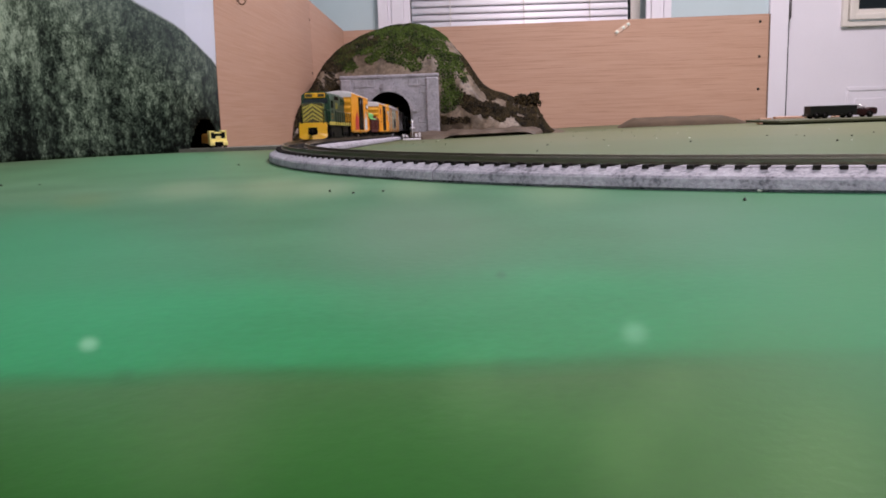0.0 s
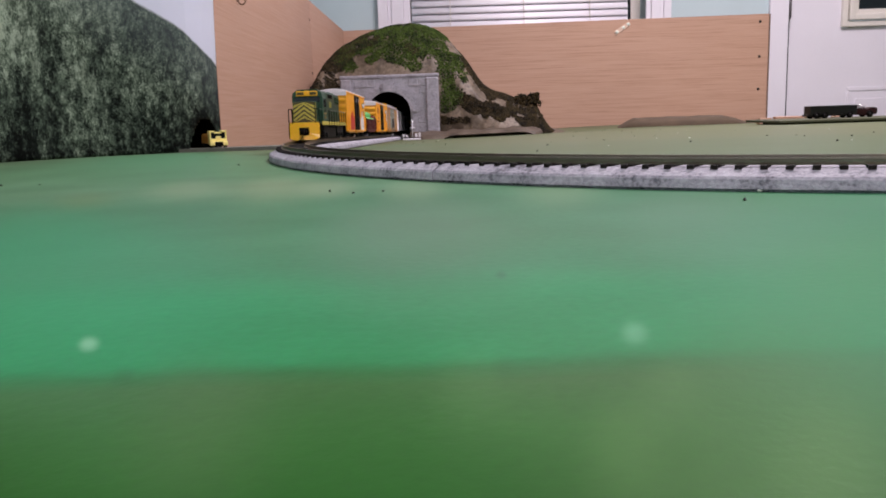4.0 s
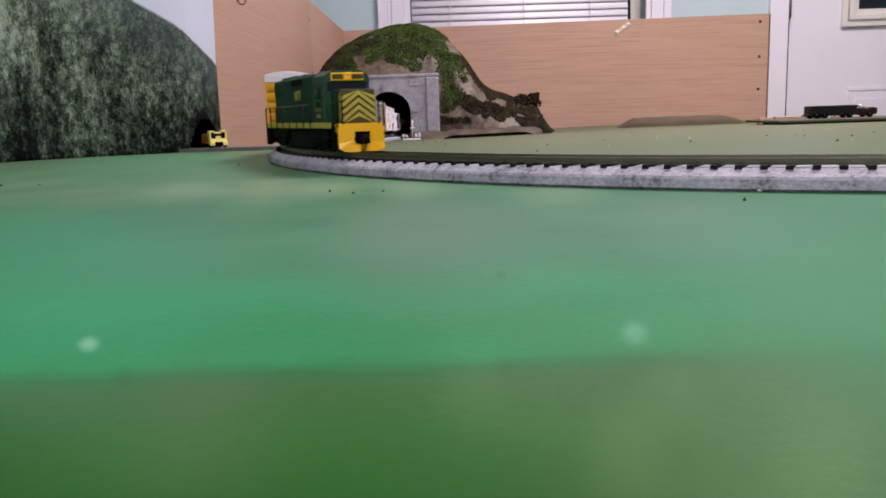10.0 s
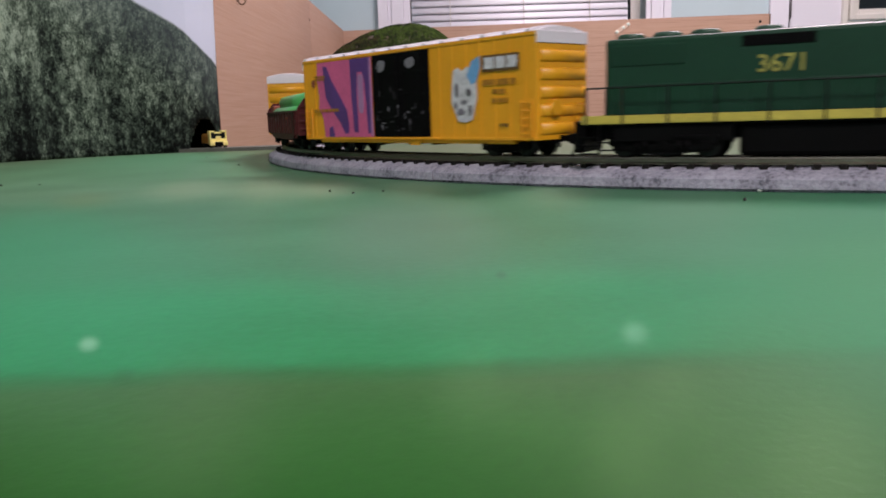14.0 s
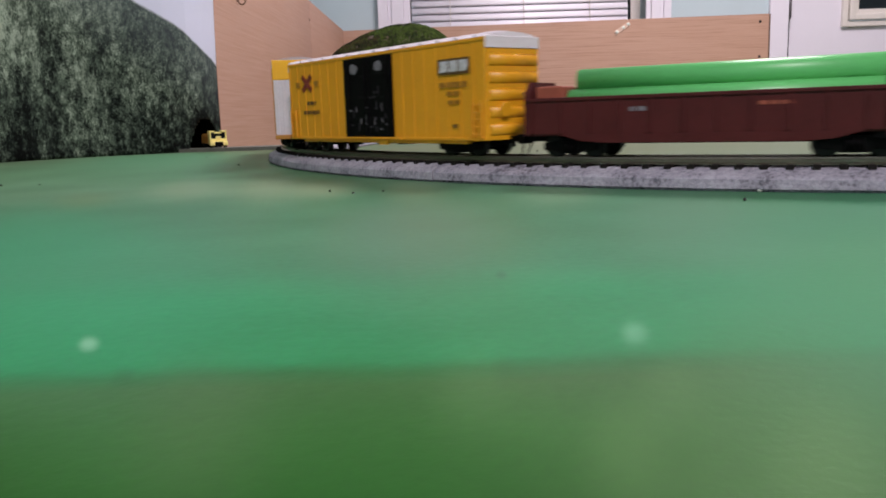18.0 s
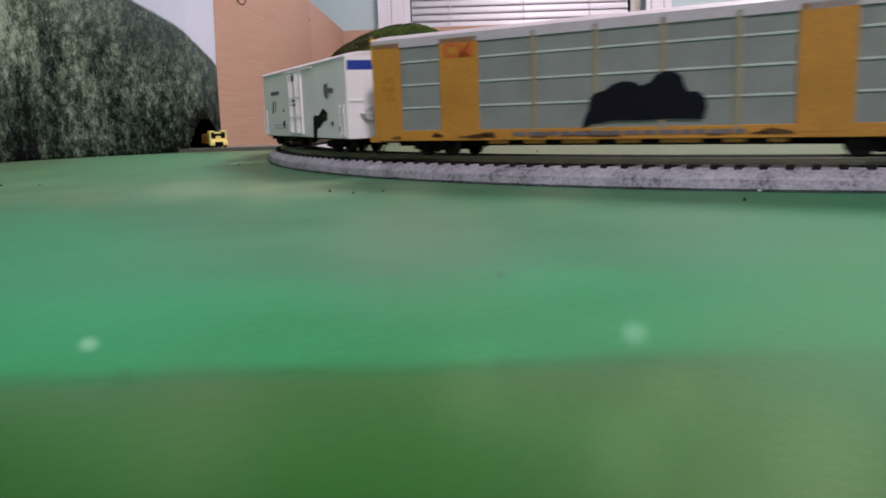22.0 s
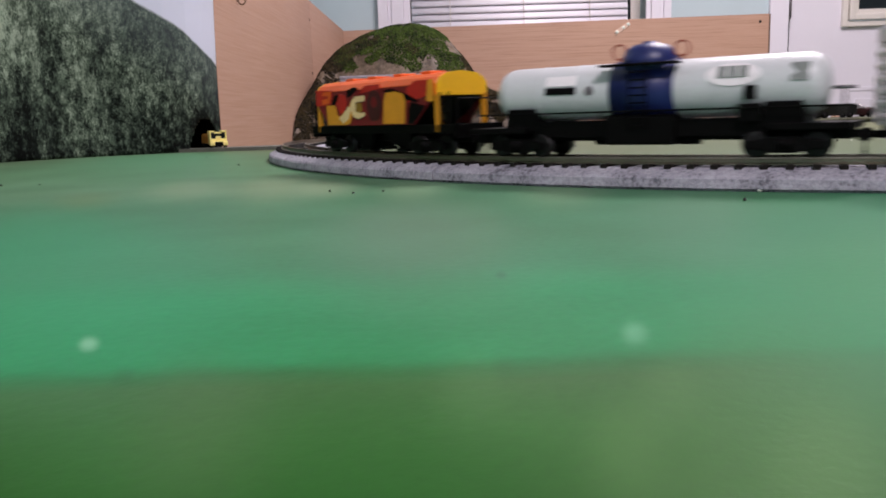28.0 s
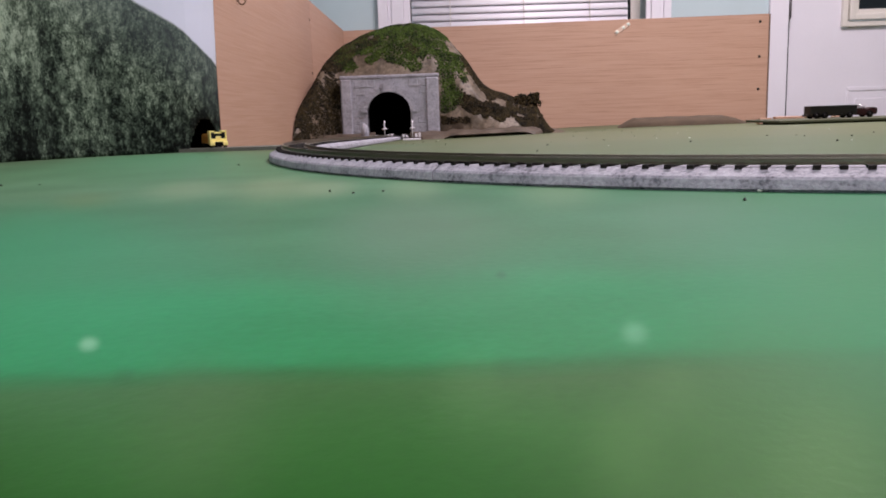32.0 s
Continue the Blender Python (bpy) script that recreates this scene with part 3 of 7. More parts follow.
# ---- window ----
window = tagged(new("window_1"), "white framed window with closed white blinds", kind="structure")
x0, x1, z0, z1 = WIN
for nm, d in (("trim_side", (x0 - 0.098, x0 + 0.004, z0 - 0.07, z1 + 0.07)), ("trim_side", (x1 - 0.002, x1 + 0.075, z0 - 0.07, z1 + 0.07)),
              ("trim_top", (x0 + 0.004, x1 - 0.002, z1 - 0.004, z1 + 0.07)), ("trim_bottom", (x0 + 0.004, x1 - 0.002, z0 - 0.07, z0 + 0.004))):
    bm = bmesh.new()
    if nm == "trim_side":
        w = d[1] - d[0]
        for k, (a, b, dep) in enumerate(((0, 0.30, 0.022), (0.30, 0.42, 0.015), (0.42, 0.80, 0.018), (0.80, 1.0, 0.011))):
            flip = d[0] > 0.3
            a, b = (1 - b, 1 - a) if flip else (a, b)
            box(bm, d[0] + a * w, d[0] + b * w, WY - dep, WY + 0.001, d[2], d[3], 0.002)
    else:
        box(bm, d[0], d[1], WY - 0.018, WY + 0.001, d[2], d[3], 0.003)
    part(nm, bm, M_WHITE, window)
bm = bmesh.new()
for a, b in ((x0, x0 + 0.03), (x1 - 0.03, x1)):
    box(bm, a, b, WY + 0.075, WY + 0.105, z0, z1)
box(bm, x0 + 0.03, x1 - 0.03, WY + 0.075, WY + 0.105, z0, z0 + 0.04)
box(bm, x0 + 0.03, x1 - 0.03, WY + 0.075, WY + 0.105, z1 - 0.04, z1)
part("sash", bm, M_OFFWHITE, window)
bm = bmesh.new()
box(bm, x0 + 0.03, x1 - 0.03, WY + 0.086, WY + 0.092, z0 + 0.04, z1 - 0.04)
part("pane", bm, M_GLASSDARK, window)
blind = thing("window_blind", "closed white horizontal slat blind in the window", "blind")
blind.location = (0.27, WY + 0.035, 0)
bm = bmesh.new()
prof = [(-0.0125, 0.0), (-0.006, 0.0016), (0.0, 0.0021), (0.006, 0.0016), (0.0125, 0.0)]
c, s = math.cos(radians(70)), math.sin(radians(70))
rows_ = []
for side in (-0.345, 0.345):
    up = [bm.verts.new((side, u * c - v * s, u * s + v * c)) for u, v in prof]
    dn = [bm.verts.new((side, u * c - (v - 0.0006) * s, u * s + (v - 0.0006) * c)) for u, v in prof]
    rows_.append(up + dn[::-1])
    bm.faces.new(up + dn[::-1])
for i in range(10):
    bm.faces.new((rows_[0][i], rows_[0][(i + 1) % 10], rows_[1][(i + 1) % 10], rows_[1][i])).smooth = True
slat_mesh = mesh_of("slat", bm, M_BLIND)
for i in range(46):
    sl = part("slat", slat_mesh, None, blind)
    sl.location = (0, 0, 0.112 + i * 0.0222)
for x in (-0.222, 0.012, 0.222):
    bm = bmesh.new()
    rod(bm, (x, -0.0135, 0.105), (x, -0.0135, 1.13), 0.0011, seg=6)
    part("cord", bm, M_OFFWHITE, blind)
bm = bmesh.new()
box(bm, -0.348, 0.348, -0.016, 0.02, 1.118, 1.148, 0.002)
part("headrail", bm, M_BLIND, blind)

# ---- door ----
door = tagged(new("door_1"), "white panelled exterior door with a glazed light", kind="structure")
dx0, dx1, dz0, dz1 = DOOR
bm = bmesh.new()
LITE = (1.30, 1.76, 0.272, 0.98)
for a, b, z_a, z_b in ((dx0 + 0.004, LITE[0], dz0 + 0.01, dz1 - 0.004), (LITE[1], dx1 - 0.004, dz0 + 0.01, dz1 - 0.004), (LITE[0], LITE[1], dz0 + 0.01, LITE[2]), (LITE[0], LITE[1], LITE[3], dz1 - 0.004)):
    box(bm, a, b, WY + 0.012, WY + 0.056, z_a, z_b)
part("leaf", bm, M_WHITE, door)
bm = bmesh.new()
for k, (o, dep) in enumerate(((0.0, 0.013), (0.020, 0.021), (0.036, 0.008))):
    a, b, c_, d_ = LITE[0] - 0.012 + o, LITE[1] + 0.012 - o, LITE[2] - 0.012 + o, LITE[3] + 0.012 - o
    w = 0.018
    for q in ((a, a + w, c_, d_), (b - w, b, c_, d_), (a + w, b - w, c_, c_ + w), (a + w, b - w, d_ - w, d_)):
        box(bm, q[0], q[1], WY + 0.012 - dep, WY + 0.013, q[2], q[3], 0.003)
part("glazing_frame", bm, M_OFFWHITE, door)
bm = bmesh.new()
box(bm, LITE[0] + 0.03, LITE[1] - 0.03, WY + 0.02, WY + 0.026, LITE[2] + 0.03, LITE[3] - 0.03)
part("pane", bm, M_GLASSDARK, door)
for a, b in ((1.318, 1.515), (1.565, 1.762)):
    bm = bmesh.new()
    for q in ((a, b, 0.060, 0.072), (a, b, -0.62, -0.608), (a, a + 0.012, -0.608, 0.060), (b - 0.012, b, -0.608, 0.060)):
        box(bm, q[0], q[1], WY + 0.0095, WY + 0.0125, q[2], q[3], 0.0012)
    box(bm, a + 0.03, b - 0.03, WY + 0.009, WY + 0.0125, -0.58, 0.036, 0.003)
    part("panel", bm, M_WHITE, door)
bm = bmesh.new()
for q in ((1.052, 1.112, FLOOR_Z, 1.20), (dx1 + 0.004, dx1 + 0.07, FLOOR_Z, 1.20), (1.112, dx1 + 0.004, 1.136, 1.20)):
    box(bm, q[0], q[1], WY - 0.016, WY + 0.001, q[2], q[3], 0.003)
part("trim", bm, M_WHITE, door)
# black strip draws the gap's shade, set proud to show in the camera's view
bm = bmesh.new()
box(bm, 1.1122, 1.1146, WY - 0.014, WY + 0.05, FLOOR_Z, 1.136)
part("gap_shade", bm, M_BLACK, door, "black strip painting in the dark gap beside the door")
for z in (0.34, -0.72, 0.95):
    bm = bmesh.new()
    rod(bm, (1.115, WY - 0.012, z - 0.045), (1.115, WY - 0.012, z + 0.045), 0.0055, seg=12)
    for k in range(5):
        rod(bm, (1.115, WY - 0.012, z - 0.045 + k * 0.018), (1.115, WY - 0.012, z - 0.043 + k * 0.018), 0.0064, seg=12)
    rod(bm, (1.115, WY - 0.012, z - 0.052), (1.115, WY - 0.012, z - 0.045), 0.004, seg=8)
    part("hinge", bm, M_LETTER, door, "grey metal hinge")

# ---- layout board ----
bm = bmesh.new()
xs = [-0.6 + 3.1 * i / 62 for i in range(63)]
ys = [-0.35 + 2.925 * j / 78 for j in range(79)]
gridv = [[bm.verts.new((x, y, sag(x, y))) for x in xs] for y in ys]
low_v = [[bm.verts.new((x, y, -0.075)) for x in (xs[0], xs[-1])] for y in (ys[0], ys[-1])]
for j in range(78):
    for i in range(62):
        bm.faces.new((gridv[j][i], gridv[j][i + 1], gridv[j + 1][i + 1], gridv[j + 1][i])).smooth = True
bm.faces.new([low_v[0][0], low_v[0][1]] + gridv[0][::-1])
bm.faces.new([low_v[1][1], low_v[1][0]] + gridv[-1])
bm.faces.new([low_v[1][0], low_v[0][0]] + [r[0] for r in gridv])
bm.faces.new([low_v[0][1], low_v[1][1]] + [r[-1] for r in gridv[::-1]])
bm.faces.new((low_v[0][0], low_v[1][0], low_v[1][1], low_v[0][1]))
setting("ground", bm, M_TABLE, "green painted plywood layout board, worn in patches, reflections and highlights painted in")
for x in (-0.5, 2.4):
    for y in (-0.25, 2.45):
        bm = bmesh.new()
        box(bm, x - 0.04, x + 0.04, y - 0.04, y + 0.04, FLOOR_Z, -0.074)
        setting("trim", bm, M_PLY_X, "plain wooden leg under the layout board")

# plywood backboards
back = tagged(new("backboard_back"), "tan plywood backboard behind the layout", kind="structure")
bm = bmesh.new()
prism(bm, [(-0.302, -0.07), (1.046, -0.07), (1.046, 0.306), (-0.302, 0.296)], 2.577, 2.588)
part("panel", bm, M_PLY_X, back)
# thin brown batten, coloured as the plywood's edge in shadow
bm = bmesh.new()
box(bm, 1.0462, 1.0515, 2.578, 2.5995, -0.07, 0.306)
part("edge_shade", bm, M_SHADE_EYE, back, "brown strip painting in the shaded edge of the backboard")
for z in (0.283, 0.176, 0.075):
    bm = bmesh.new()
    lathe(bm, (1.019, 2.577, z), (0, -1, 0), [(0, 0.0045), (0.0008, 0.0042), (0.0014, 0.0022)], 10)
    part("nail", bm, M_NAIL, back)
side = tagged(new("backboard_side"), "tan plywood backboard along the side of the layout", kind="structure")
for y0, y1, z1_ in ((1.075, 1.905, 0.298), (1.9065, 2.576, 0.298)):
    bm = bmesh.new()
    box(bm, -0.302, -0.290, y0, y1, -0.07, z1_, 0.001)
    part("panel", bm, M_PLY_Y if y0 < 1.5 else M_PLY_Y2, side)
for z in (0.253, 0.133, 0.070):
    for y in (1.895,):
        bm = bmesh.new()
        lathe(bm, (-0.290, y, z), (1, 0, 0), [(0, 0.003), (0.0008, 0.0028), (0.0012, 0.0012)], 10)
        part("nail", bm, M_NAIL, side)
bm = bmesh.new()
loop = [(-0.2825 + 0.0052 * math.cos(2 * math.pi * q / 18), 1.2117, 0.2030 + 0.0052 * math.sin(2 * math.pi * q / 18)) for q in range(18)]
for p, q in zip(loop, loop[1:] + loop[:1]):
    rod(bm, p, q, 0.0011, seg=8)
rod(bm, (-0.291, 1.2117, 0.203), (-0.2875, 1.2117, 0.203), 0.0014, seg=10)
part("screw_eye", bm, M_SHADE_EYE, side, "dull brown screw eye")

tape = thing("tape_strip", "short strip of shiny clear tape on the backboard", "tape")
tape.matrix_basis = pose(0.585, 2.5755, 0.276, 0, -33, 0)
bm = bmesh.new()
vs = [[bm.verts.new((x, -0.0012 * math.sin((x + 0.028) * 300) - 0.0008, z)) for z in (-0.0065, 0.0065)] for x in [-0.028 + 0.056 * i / 16 for i in range(17)]]
for a, b in zip(vs, vs[1:]):
    bm.faces.new((a[0], b[0], b[1], a[1])).smooth = True
part("strip", bm, M_TAPE, tape)
for x in (-0.02, 0.004, 0.022):
    bm = bmesh.new()
    lathe(bm, (x, -0.002, 0), (0, -1, 0), [(0, 0.0052), (0.0012, 0.0046), (0.002, 0.002)], 10)
    part("pale_speck", bm, M_PALECRUMB, tape, "pale disc on the tape")

# printed backdrop: a curved sheet with a dark opening near its end
sheet = [(-0.455, 0.20), (-0.448, 0.35), (-0.436, 0.50), (-0.421, 0.63), (-0.406, 0.74), (-0.391, 0.82), (-0.366, 0.895), (-0.345, 0.93), (-0.322, 0.965), (-0.306, 1.0), (-0.296, 1.035), (-0.2905, 1.072)]


def sheet_at(u):
    i = min(int(u), len(sheet) - 2)
    f = u - i
    return sheet[i][0] * (1 - f) + sheet[i + 1][0] * f, sheet[i][1] * (1 - f) + sheet[i + 1][1] * f


bm = bmesh.new()
NU, NZ = 220, 90
vv = []
for i in range(NU + 1):
    x, y = sheet_at(11 * i / NU)
    col = []
    for j in range(NZ + 1):
        h = 0.36 * j / NZ
        col.append(bm.verts.new((x + 0.012 * (h / 0.36) ** 2, y, sag(x, y) + h)))
    vv.append(col)
for i in range(NU):
    for j in range(NZ):
        x, y = sheet_at(11 * (i + 0.5) / NU)
        h = 0.36 * (j + 0.5) / NZ
        if h < 0.042 - 0.042 * (abs(y - 1.030) / 0.038) ** 2.2:
            continue
        bm.faces.new((vv[i][j], vv[i + 1][j], vv[i + 1][j + 1], vv[i][j + 1])).smooth = True
bmesh.ops.solidify(bm, geom=bm.faces[:], thickness=0.0012)
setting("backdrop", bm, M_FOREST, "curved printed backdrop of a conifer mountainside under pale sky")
# box added behind the opening, coloured black for the darkness there
bm = bmesh.new()
for d in ((-0.50, -0.2922, 1.0735, 1.0746, -0.03, 0.06), (-0.50, -0.494, 0.93, 1.074, -0.03, 0.06), ):
    box(bm, *d)
lid = [(-0.50, 0.93), (-0.355, 0.93), (-0.334, 0.965), (-0.316, 1.0), (-0.306, 1.035), (-0.300, 1.073), (-0.50, 1.073)]
up_, dn_ = ([bm.verts.new((x, y, z)) for x, y in lid] for z in (0.056, 0.050))
bm.faces.new(up_)
bm.faces.new(dn_[::-1])
for i in range(7):
    bm.faces.new((up_[i], dn_[i], dn_[(i + 1) % 7], up_[(i + 1) % 7]))
setting("trim", bm, M_DARKHOLE, "added black box painting in the dark behind the backdrop opening")

# ---- roads and low scenery ----
bm = bmesh.new()
pts = [(-0.49, 0.985), (-0.30, 0.975), (-0.20, 0.955), (-0.135, 0.935), (-0.135, 1.07), (-0.20, 1.10), (-0.30, 1.07), (-0.49, 1.055)]
a = [bm.verts.new((x, y, sag(x, y) + 0.0042)) for x, y in pts]
b = [bm.verts.new((x, y, sag(x, y) - 0.004)) for x, y in pts]
bm.faces.new(a)
for i in range(8):
    bm.faces.new((a[i], b[i], b[(i + 1) % 8], a[(i + 1) % 8]))
setting("road", bm, M_ROAD, "dark grey model road running to the backdrop opening")
bm = bmesh.new()
box(bm, 0.610, 1.45, 1.44, 1.60, -0.0060, -0.0015, 0.001)
box(bm, 0.640, 1.43, 1.47, 1.59, -0.018, -0.0058)
setting("road", bm, M_OLIVE, "dark olive raised board beside the layout's far edge")
bm = bmesh.new()
for xk, wk, hk in ((0.640, 0.024, 0.0012), (0.672, 0.055, 0.0030), (0.735, 0.030, 0.0020), (0.790, 0.018, 0.0010)):
    box(bm, xk, xk + wk, 1.604, 1.622, -0.014, hk, 0.001)
setting("trim", bm, M_PLY_X, "offcuts of tan wood behind the olive board")

mound = thing("foam_mound", "low brown foam mound on the green board", "mound")
bm = bmesh.new()
N1, N2 = 44, 14
rows_ = []
for j in range(N2 + 1):
    ang = math.pi * j / N2
    row = []
    for i in range(N1 + 1):
        u = i / N1
        w = 0.05 * math.sin(math.pi * min(1, max(0.02, u))) ** 0.3 + 0.002
        h = 0.0235 * min(1, u * 9) ** 0.6 * (1 if u < 0.70 else max(0.12, 1 - (u - 0.70) / 0.2) ** 0.8)
        x = 0.422 + 0.345 * u
        y = 1.90 - w * math.cos(ang)
        z = sag(x, y) - 0.002 + h * math.sin(ang) ** 0.55 * (1 + 0.12 * noise.noise(Vector((x * 30, y * 30, 2))))
        row.append(bm.verts.new((x, y, z)))
    rows_.append(row)
for r0, r1 in zip(rows_, rows_[1:]):
    for i in range(N1):
        bm.faces.new((r0[i], r0[i + 1], r1[i + 1], r1[i])).smooth = True
part("shell", bm, M_MOUND, mound)

# ---- track ----
def strip(bm, profile, s0, s1, n):
    """Sweeps a profile of (offset to the outer side, height) along the track."""
    prev = None
    for k in range(n + 1):
        s = s0 + (s1 - s0) * k / n
        x, y = track_xy(s)
        d = track_dir(s)
        out = Vector((d.y, -d.x, 0))
        base = Vector((x, y, sag(x, y)))
        ring = [bm.verts.new(base + out * o + Vector((0, 0, z))) for o, z in profile]
        if prev:
            for i in range(len(profile)):
                j = (i + 1) % len(profile)
                bm.faces.new((prev[i], prev[j], ring[j], ring[i]))
        else:
            bm.faces.new(ring)
        prev = ring
    bm.faces.new(prev[::-1])


track = thing("model_track", "grey plastic roadbed track with dark sleepers and two rails", "track")
BED = [(0.0180, -0.001), (0.0180, 0.0009), (0.0197, 0.0011), (0.0193, 0.0044), (0.0184, 0.0054), (0.0136, 0.0076), (0.0126, 0.0080), (-0.0126, 0.0080), (-0.0136, 0.0076), (-0.0184, 0.0054), (-0.0193, 0.0044), (-0.0197, 0.0011), (-0.0180, 0.0009), (-0.0180, -0.001)]
SEG = 0.229
s0 = -1.70
while s0 < 2.45:
    bm = bmesh.new()
    strip(bm, BED, s0 + 0.0004, min(s0 + SEG, 2.5) - 0.0004, 28)
    part("roadbed", bm, M_BALLAST, track)
    s0 += SEG
for off in (0.00865, -0.00865):
    bm = bmesh.new()
    strip(bm, [(off + 0.0012, 0.0089), (off + 0.0012, 0.0093), (off + 0.0004, 0.0097), (off + 0.0004, 0.0107), (off + 0.0006, 0.0109), (off + 0.0005, RAIL), (off - 0.0005, RAIL), (off - 0.0006, 0.0109), (off - 0.0004, 0.0107), (off - 0.0004, 0.0097), (off - 0.0012, 0.0093), (off - 0.0012, 0.0089)], -1.72, 2.48, 300)
    part("rail", bm, M_RAIL, track, "nickel silver rail")
bm = bmesh.new()
box(bm, -0.0013, 0.0013, -0.0139, 0.0139, -0.0012, 0.0011, 0.0002)
tie_mesh = mesh_of("sleeper", bm, M_TIE)
rest = bmesh.new()
s = -1.69
while s < 2.47:
    x, y = track_xy(s)
    m = frame_matrix(track_point(s, 0.0080), track_dir(s))
    if -0.80 < s < 0.99:
        t_ob = part("sleeper", tie_mesh, None, track)
        t_ob.matrix_basis = m
    else:
        n0 = len(rest.verts)
        box(rest, -0.0013, 0.0013, -0.0139, 0.0139, -0.0012, 0.0011)
        rest.verts.ensure_lookup_table()
        for v in rest.verts[n0:]:
            v.co = m @ v.co
    s += 0.0083
tagged(part("sleepers", rest, M_TIE, track), kind="stuff")

# ---- tunnel hill ----
PX0, PX1, PY = -0.206, 0.002, 1.72
TOP = 0.1145
HOLE_X, HOLE_R, SPRING = -0.105, 0.046, 0.037
RIDGE = [(-0.300, 0.05), (-0.285, 0.085), (-0.270, 0.115), (-0.252, 0.152), (-0.222, 0.184), (-0.190, 0.202), (-0.150, 0.219), (-0.090, 0.234), (-0.040, 0.234), (0.020, 0.206), (0.065, 0.150), (0.105, 0.090), (0.160, 0.066), (0.190, 0.050), (0.214, 0.046), (0.236, 0.006), (0.246, -0.012)]


def ridge_height(x):
    k = RIDGE
    if x <= k[0][0]:
        return k[0][1]
    if x >= k[-1][0]:
        return k[-1][1]
    i = max(j for j in range(len(k) - 1) if k[j][0] <= x)
    p0, p1, p2, p3 = (k[max(0, min(len(k) - 1, i + d))] for d in (-1, 0, 1, 2))
    h = p2[0] - p1[0]
    u = (x - p1[0]) / h
    m1, m2 = (p2[1] - p0[1]) / (p2[0] - p0[0]) * h, (p3[1] - p1[1]) / (p3[0] - p1[0]) * h
    return (2 * u ** 3 - 3 * u * u + 1) * p1[1] + (u ** 3 - 2 * u * u + u) * m1 + (3 * u * u - 2 * u ** 3) * p2[1] + (u ** 3 - u * u) * m2


def ease(v, lo, hi):
    u = max(0.0, min(1.0, (v - lo) / (hi - lo)))
    return u * u * (3 - 2 * u)


def crag(x, y, z):
    """Rough rock relief of the moulded shell."""
    p = Vector((x, y, z))
    return noise.fractal(p * 15, 0.9, 2.1, 4) * 0.006 + abs(noise.noise(p * 34 + Vector((4, 1, 0)))) * 0.005 + noise.noise(p * 90) * 0.0013


def hill_point(x, s):
    """The shell's surface: s runs from the front foot (0) over the ridge (1) to the back (2)."""
    top = ridge_height(x)
    foot = 1.726 - 0.045 * ease(x, PX1 + 0.005, 0.13) - 0.15 * ease(-x, -PX0 + 0.004, 0.296)
    crest = 1.895 - 0.04 * ease(x, 0.02, 0.12)
    base = sag(x, foot) - 0.004
    if s <= 1:
        th = s * math.pi / 2
        lean = 1 + 0.35 * ease(x, 0.04, 0.14)
        y = foot + (crest - foot) * (1 - math.cos(th))
        z = base + (top - base) * math.sin(th) ** lean
    else:
        u = s - 1
        y = crest + (2.56 - crest) * u
        z = base + (top - base) * (1 - ease(u, 0.42, 1.0))
    k = crag(x, y, z) * (0.35 + 0.65 * ease(x, -0.01, 0.05)) * (1 - 0.75 * ease(s, 0.72, 1.0))
    return Vector((x, y - k * 1.1, max(base, z + k * 0.4)))


hill = thing("tunnel_hill", "moulded model hill with a grey stone tunnel portal, moss on its crown", "tunnel")
bm = bmesh.new()
xs = [-0.288 + 0.556 * i / 130 for i in range(131)]
ss = [j / 60 for j in range(61)] + [1 + j / 16 for j in range(1, 17)]
vv = [[bm.verts.new(hill_point(x, t_)) for x in xs] for t_ in ss]
for j in range(len(ss) - 1):
    for i in range(130):
        xm = (xs[i] + xs[i + 1]) / 2
        if PX0 + 0.004 < xm < PX1 - 0.004 and vv[j + 1][i].co.z < TOP - 0.004 and ss[j] < 1:
            continue
        bm.faces.new((vv[j][i], vv[j][i + 1], vv[j + 1][i + 1], vv[j + 1][i])).smooth = True
part("shell", bm, M_HILL, hill)

# portal face with an arched opening
bm = bmesh.new()
zb = sag(HOLE_X, PY) - 0.004
arc = [(HOLE_X + HOLE_R * math.cos(a), SPRING + HOLE_R * 0.93 * math.sin(a)) for a in [math.pi * k / 20 for k in range(21)]]
pts = [(PX1, zb), (PX1, TOP), (PX0, TOP), (PX0, zb), (HOLE_X - HOLE_R, zb)] + arc[::-1] + [(HOLE_X + HOLE_R, zb)]
prism(bm, pts, PY, PY + 0.046)
face = part("portal_face", bm, M_PORTAL, hill, "grey cast stone portal face")
for nm, dims in (("pilaster", (PX0 + 0.001, PX0 + 0.023)), ("pilaster", (PX1 - 0.027, PX1 - 0.001))):
    bm = bmesh.new()
    box(bm, dims[0], dims[1], PY - 0.0060, PY + 0.001, zb, TOP - 0.007, 0.0024)
    box(bm, dims[0] - 0.001, dims[1] + 0.001, PY - 0.0085, PY + 0.001, zb, zb + 0.020, 0.0018)
    part(nm, bm, M_PORTAL, hill)
bm = bmesh.new()
box(bm, PX0 - 0.001, PX1 + 0.001, PY - 0.0022, PY + 0.046, TOP - 0.006, TOP + 0.001, 0.002)
part("coping", bm, M_PORTAL, hill)
bm = bmesh.new()
prism(bm, [(HOLE_X - 0.009, 0.080), (HOLE_X - 0.0125, 0.098), (HOLE_X - 0.008, 0.102), (HOLE_X + 0.008, 0.102), (HOLE_X + 0.0125, 0.098), (HOLE_X + 0.009, 0.080)], PY - 0.0105, PY + 0.002)
part("keystone", bm, M_PORTAL, hill)
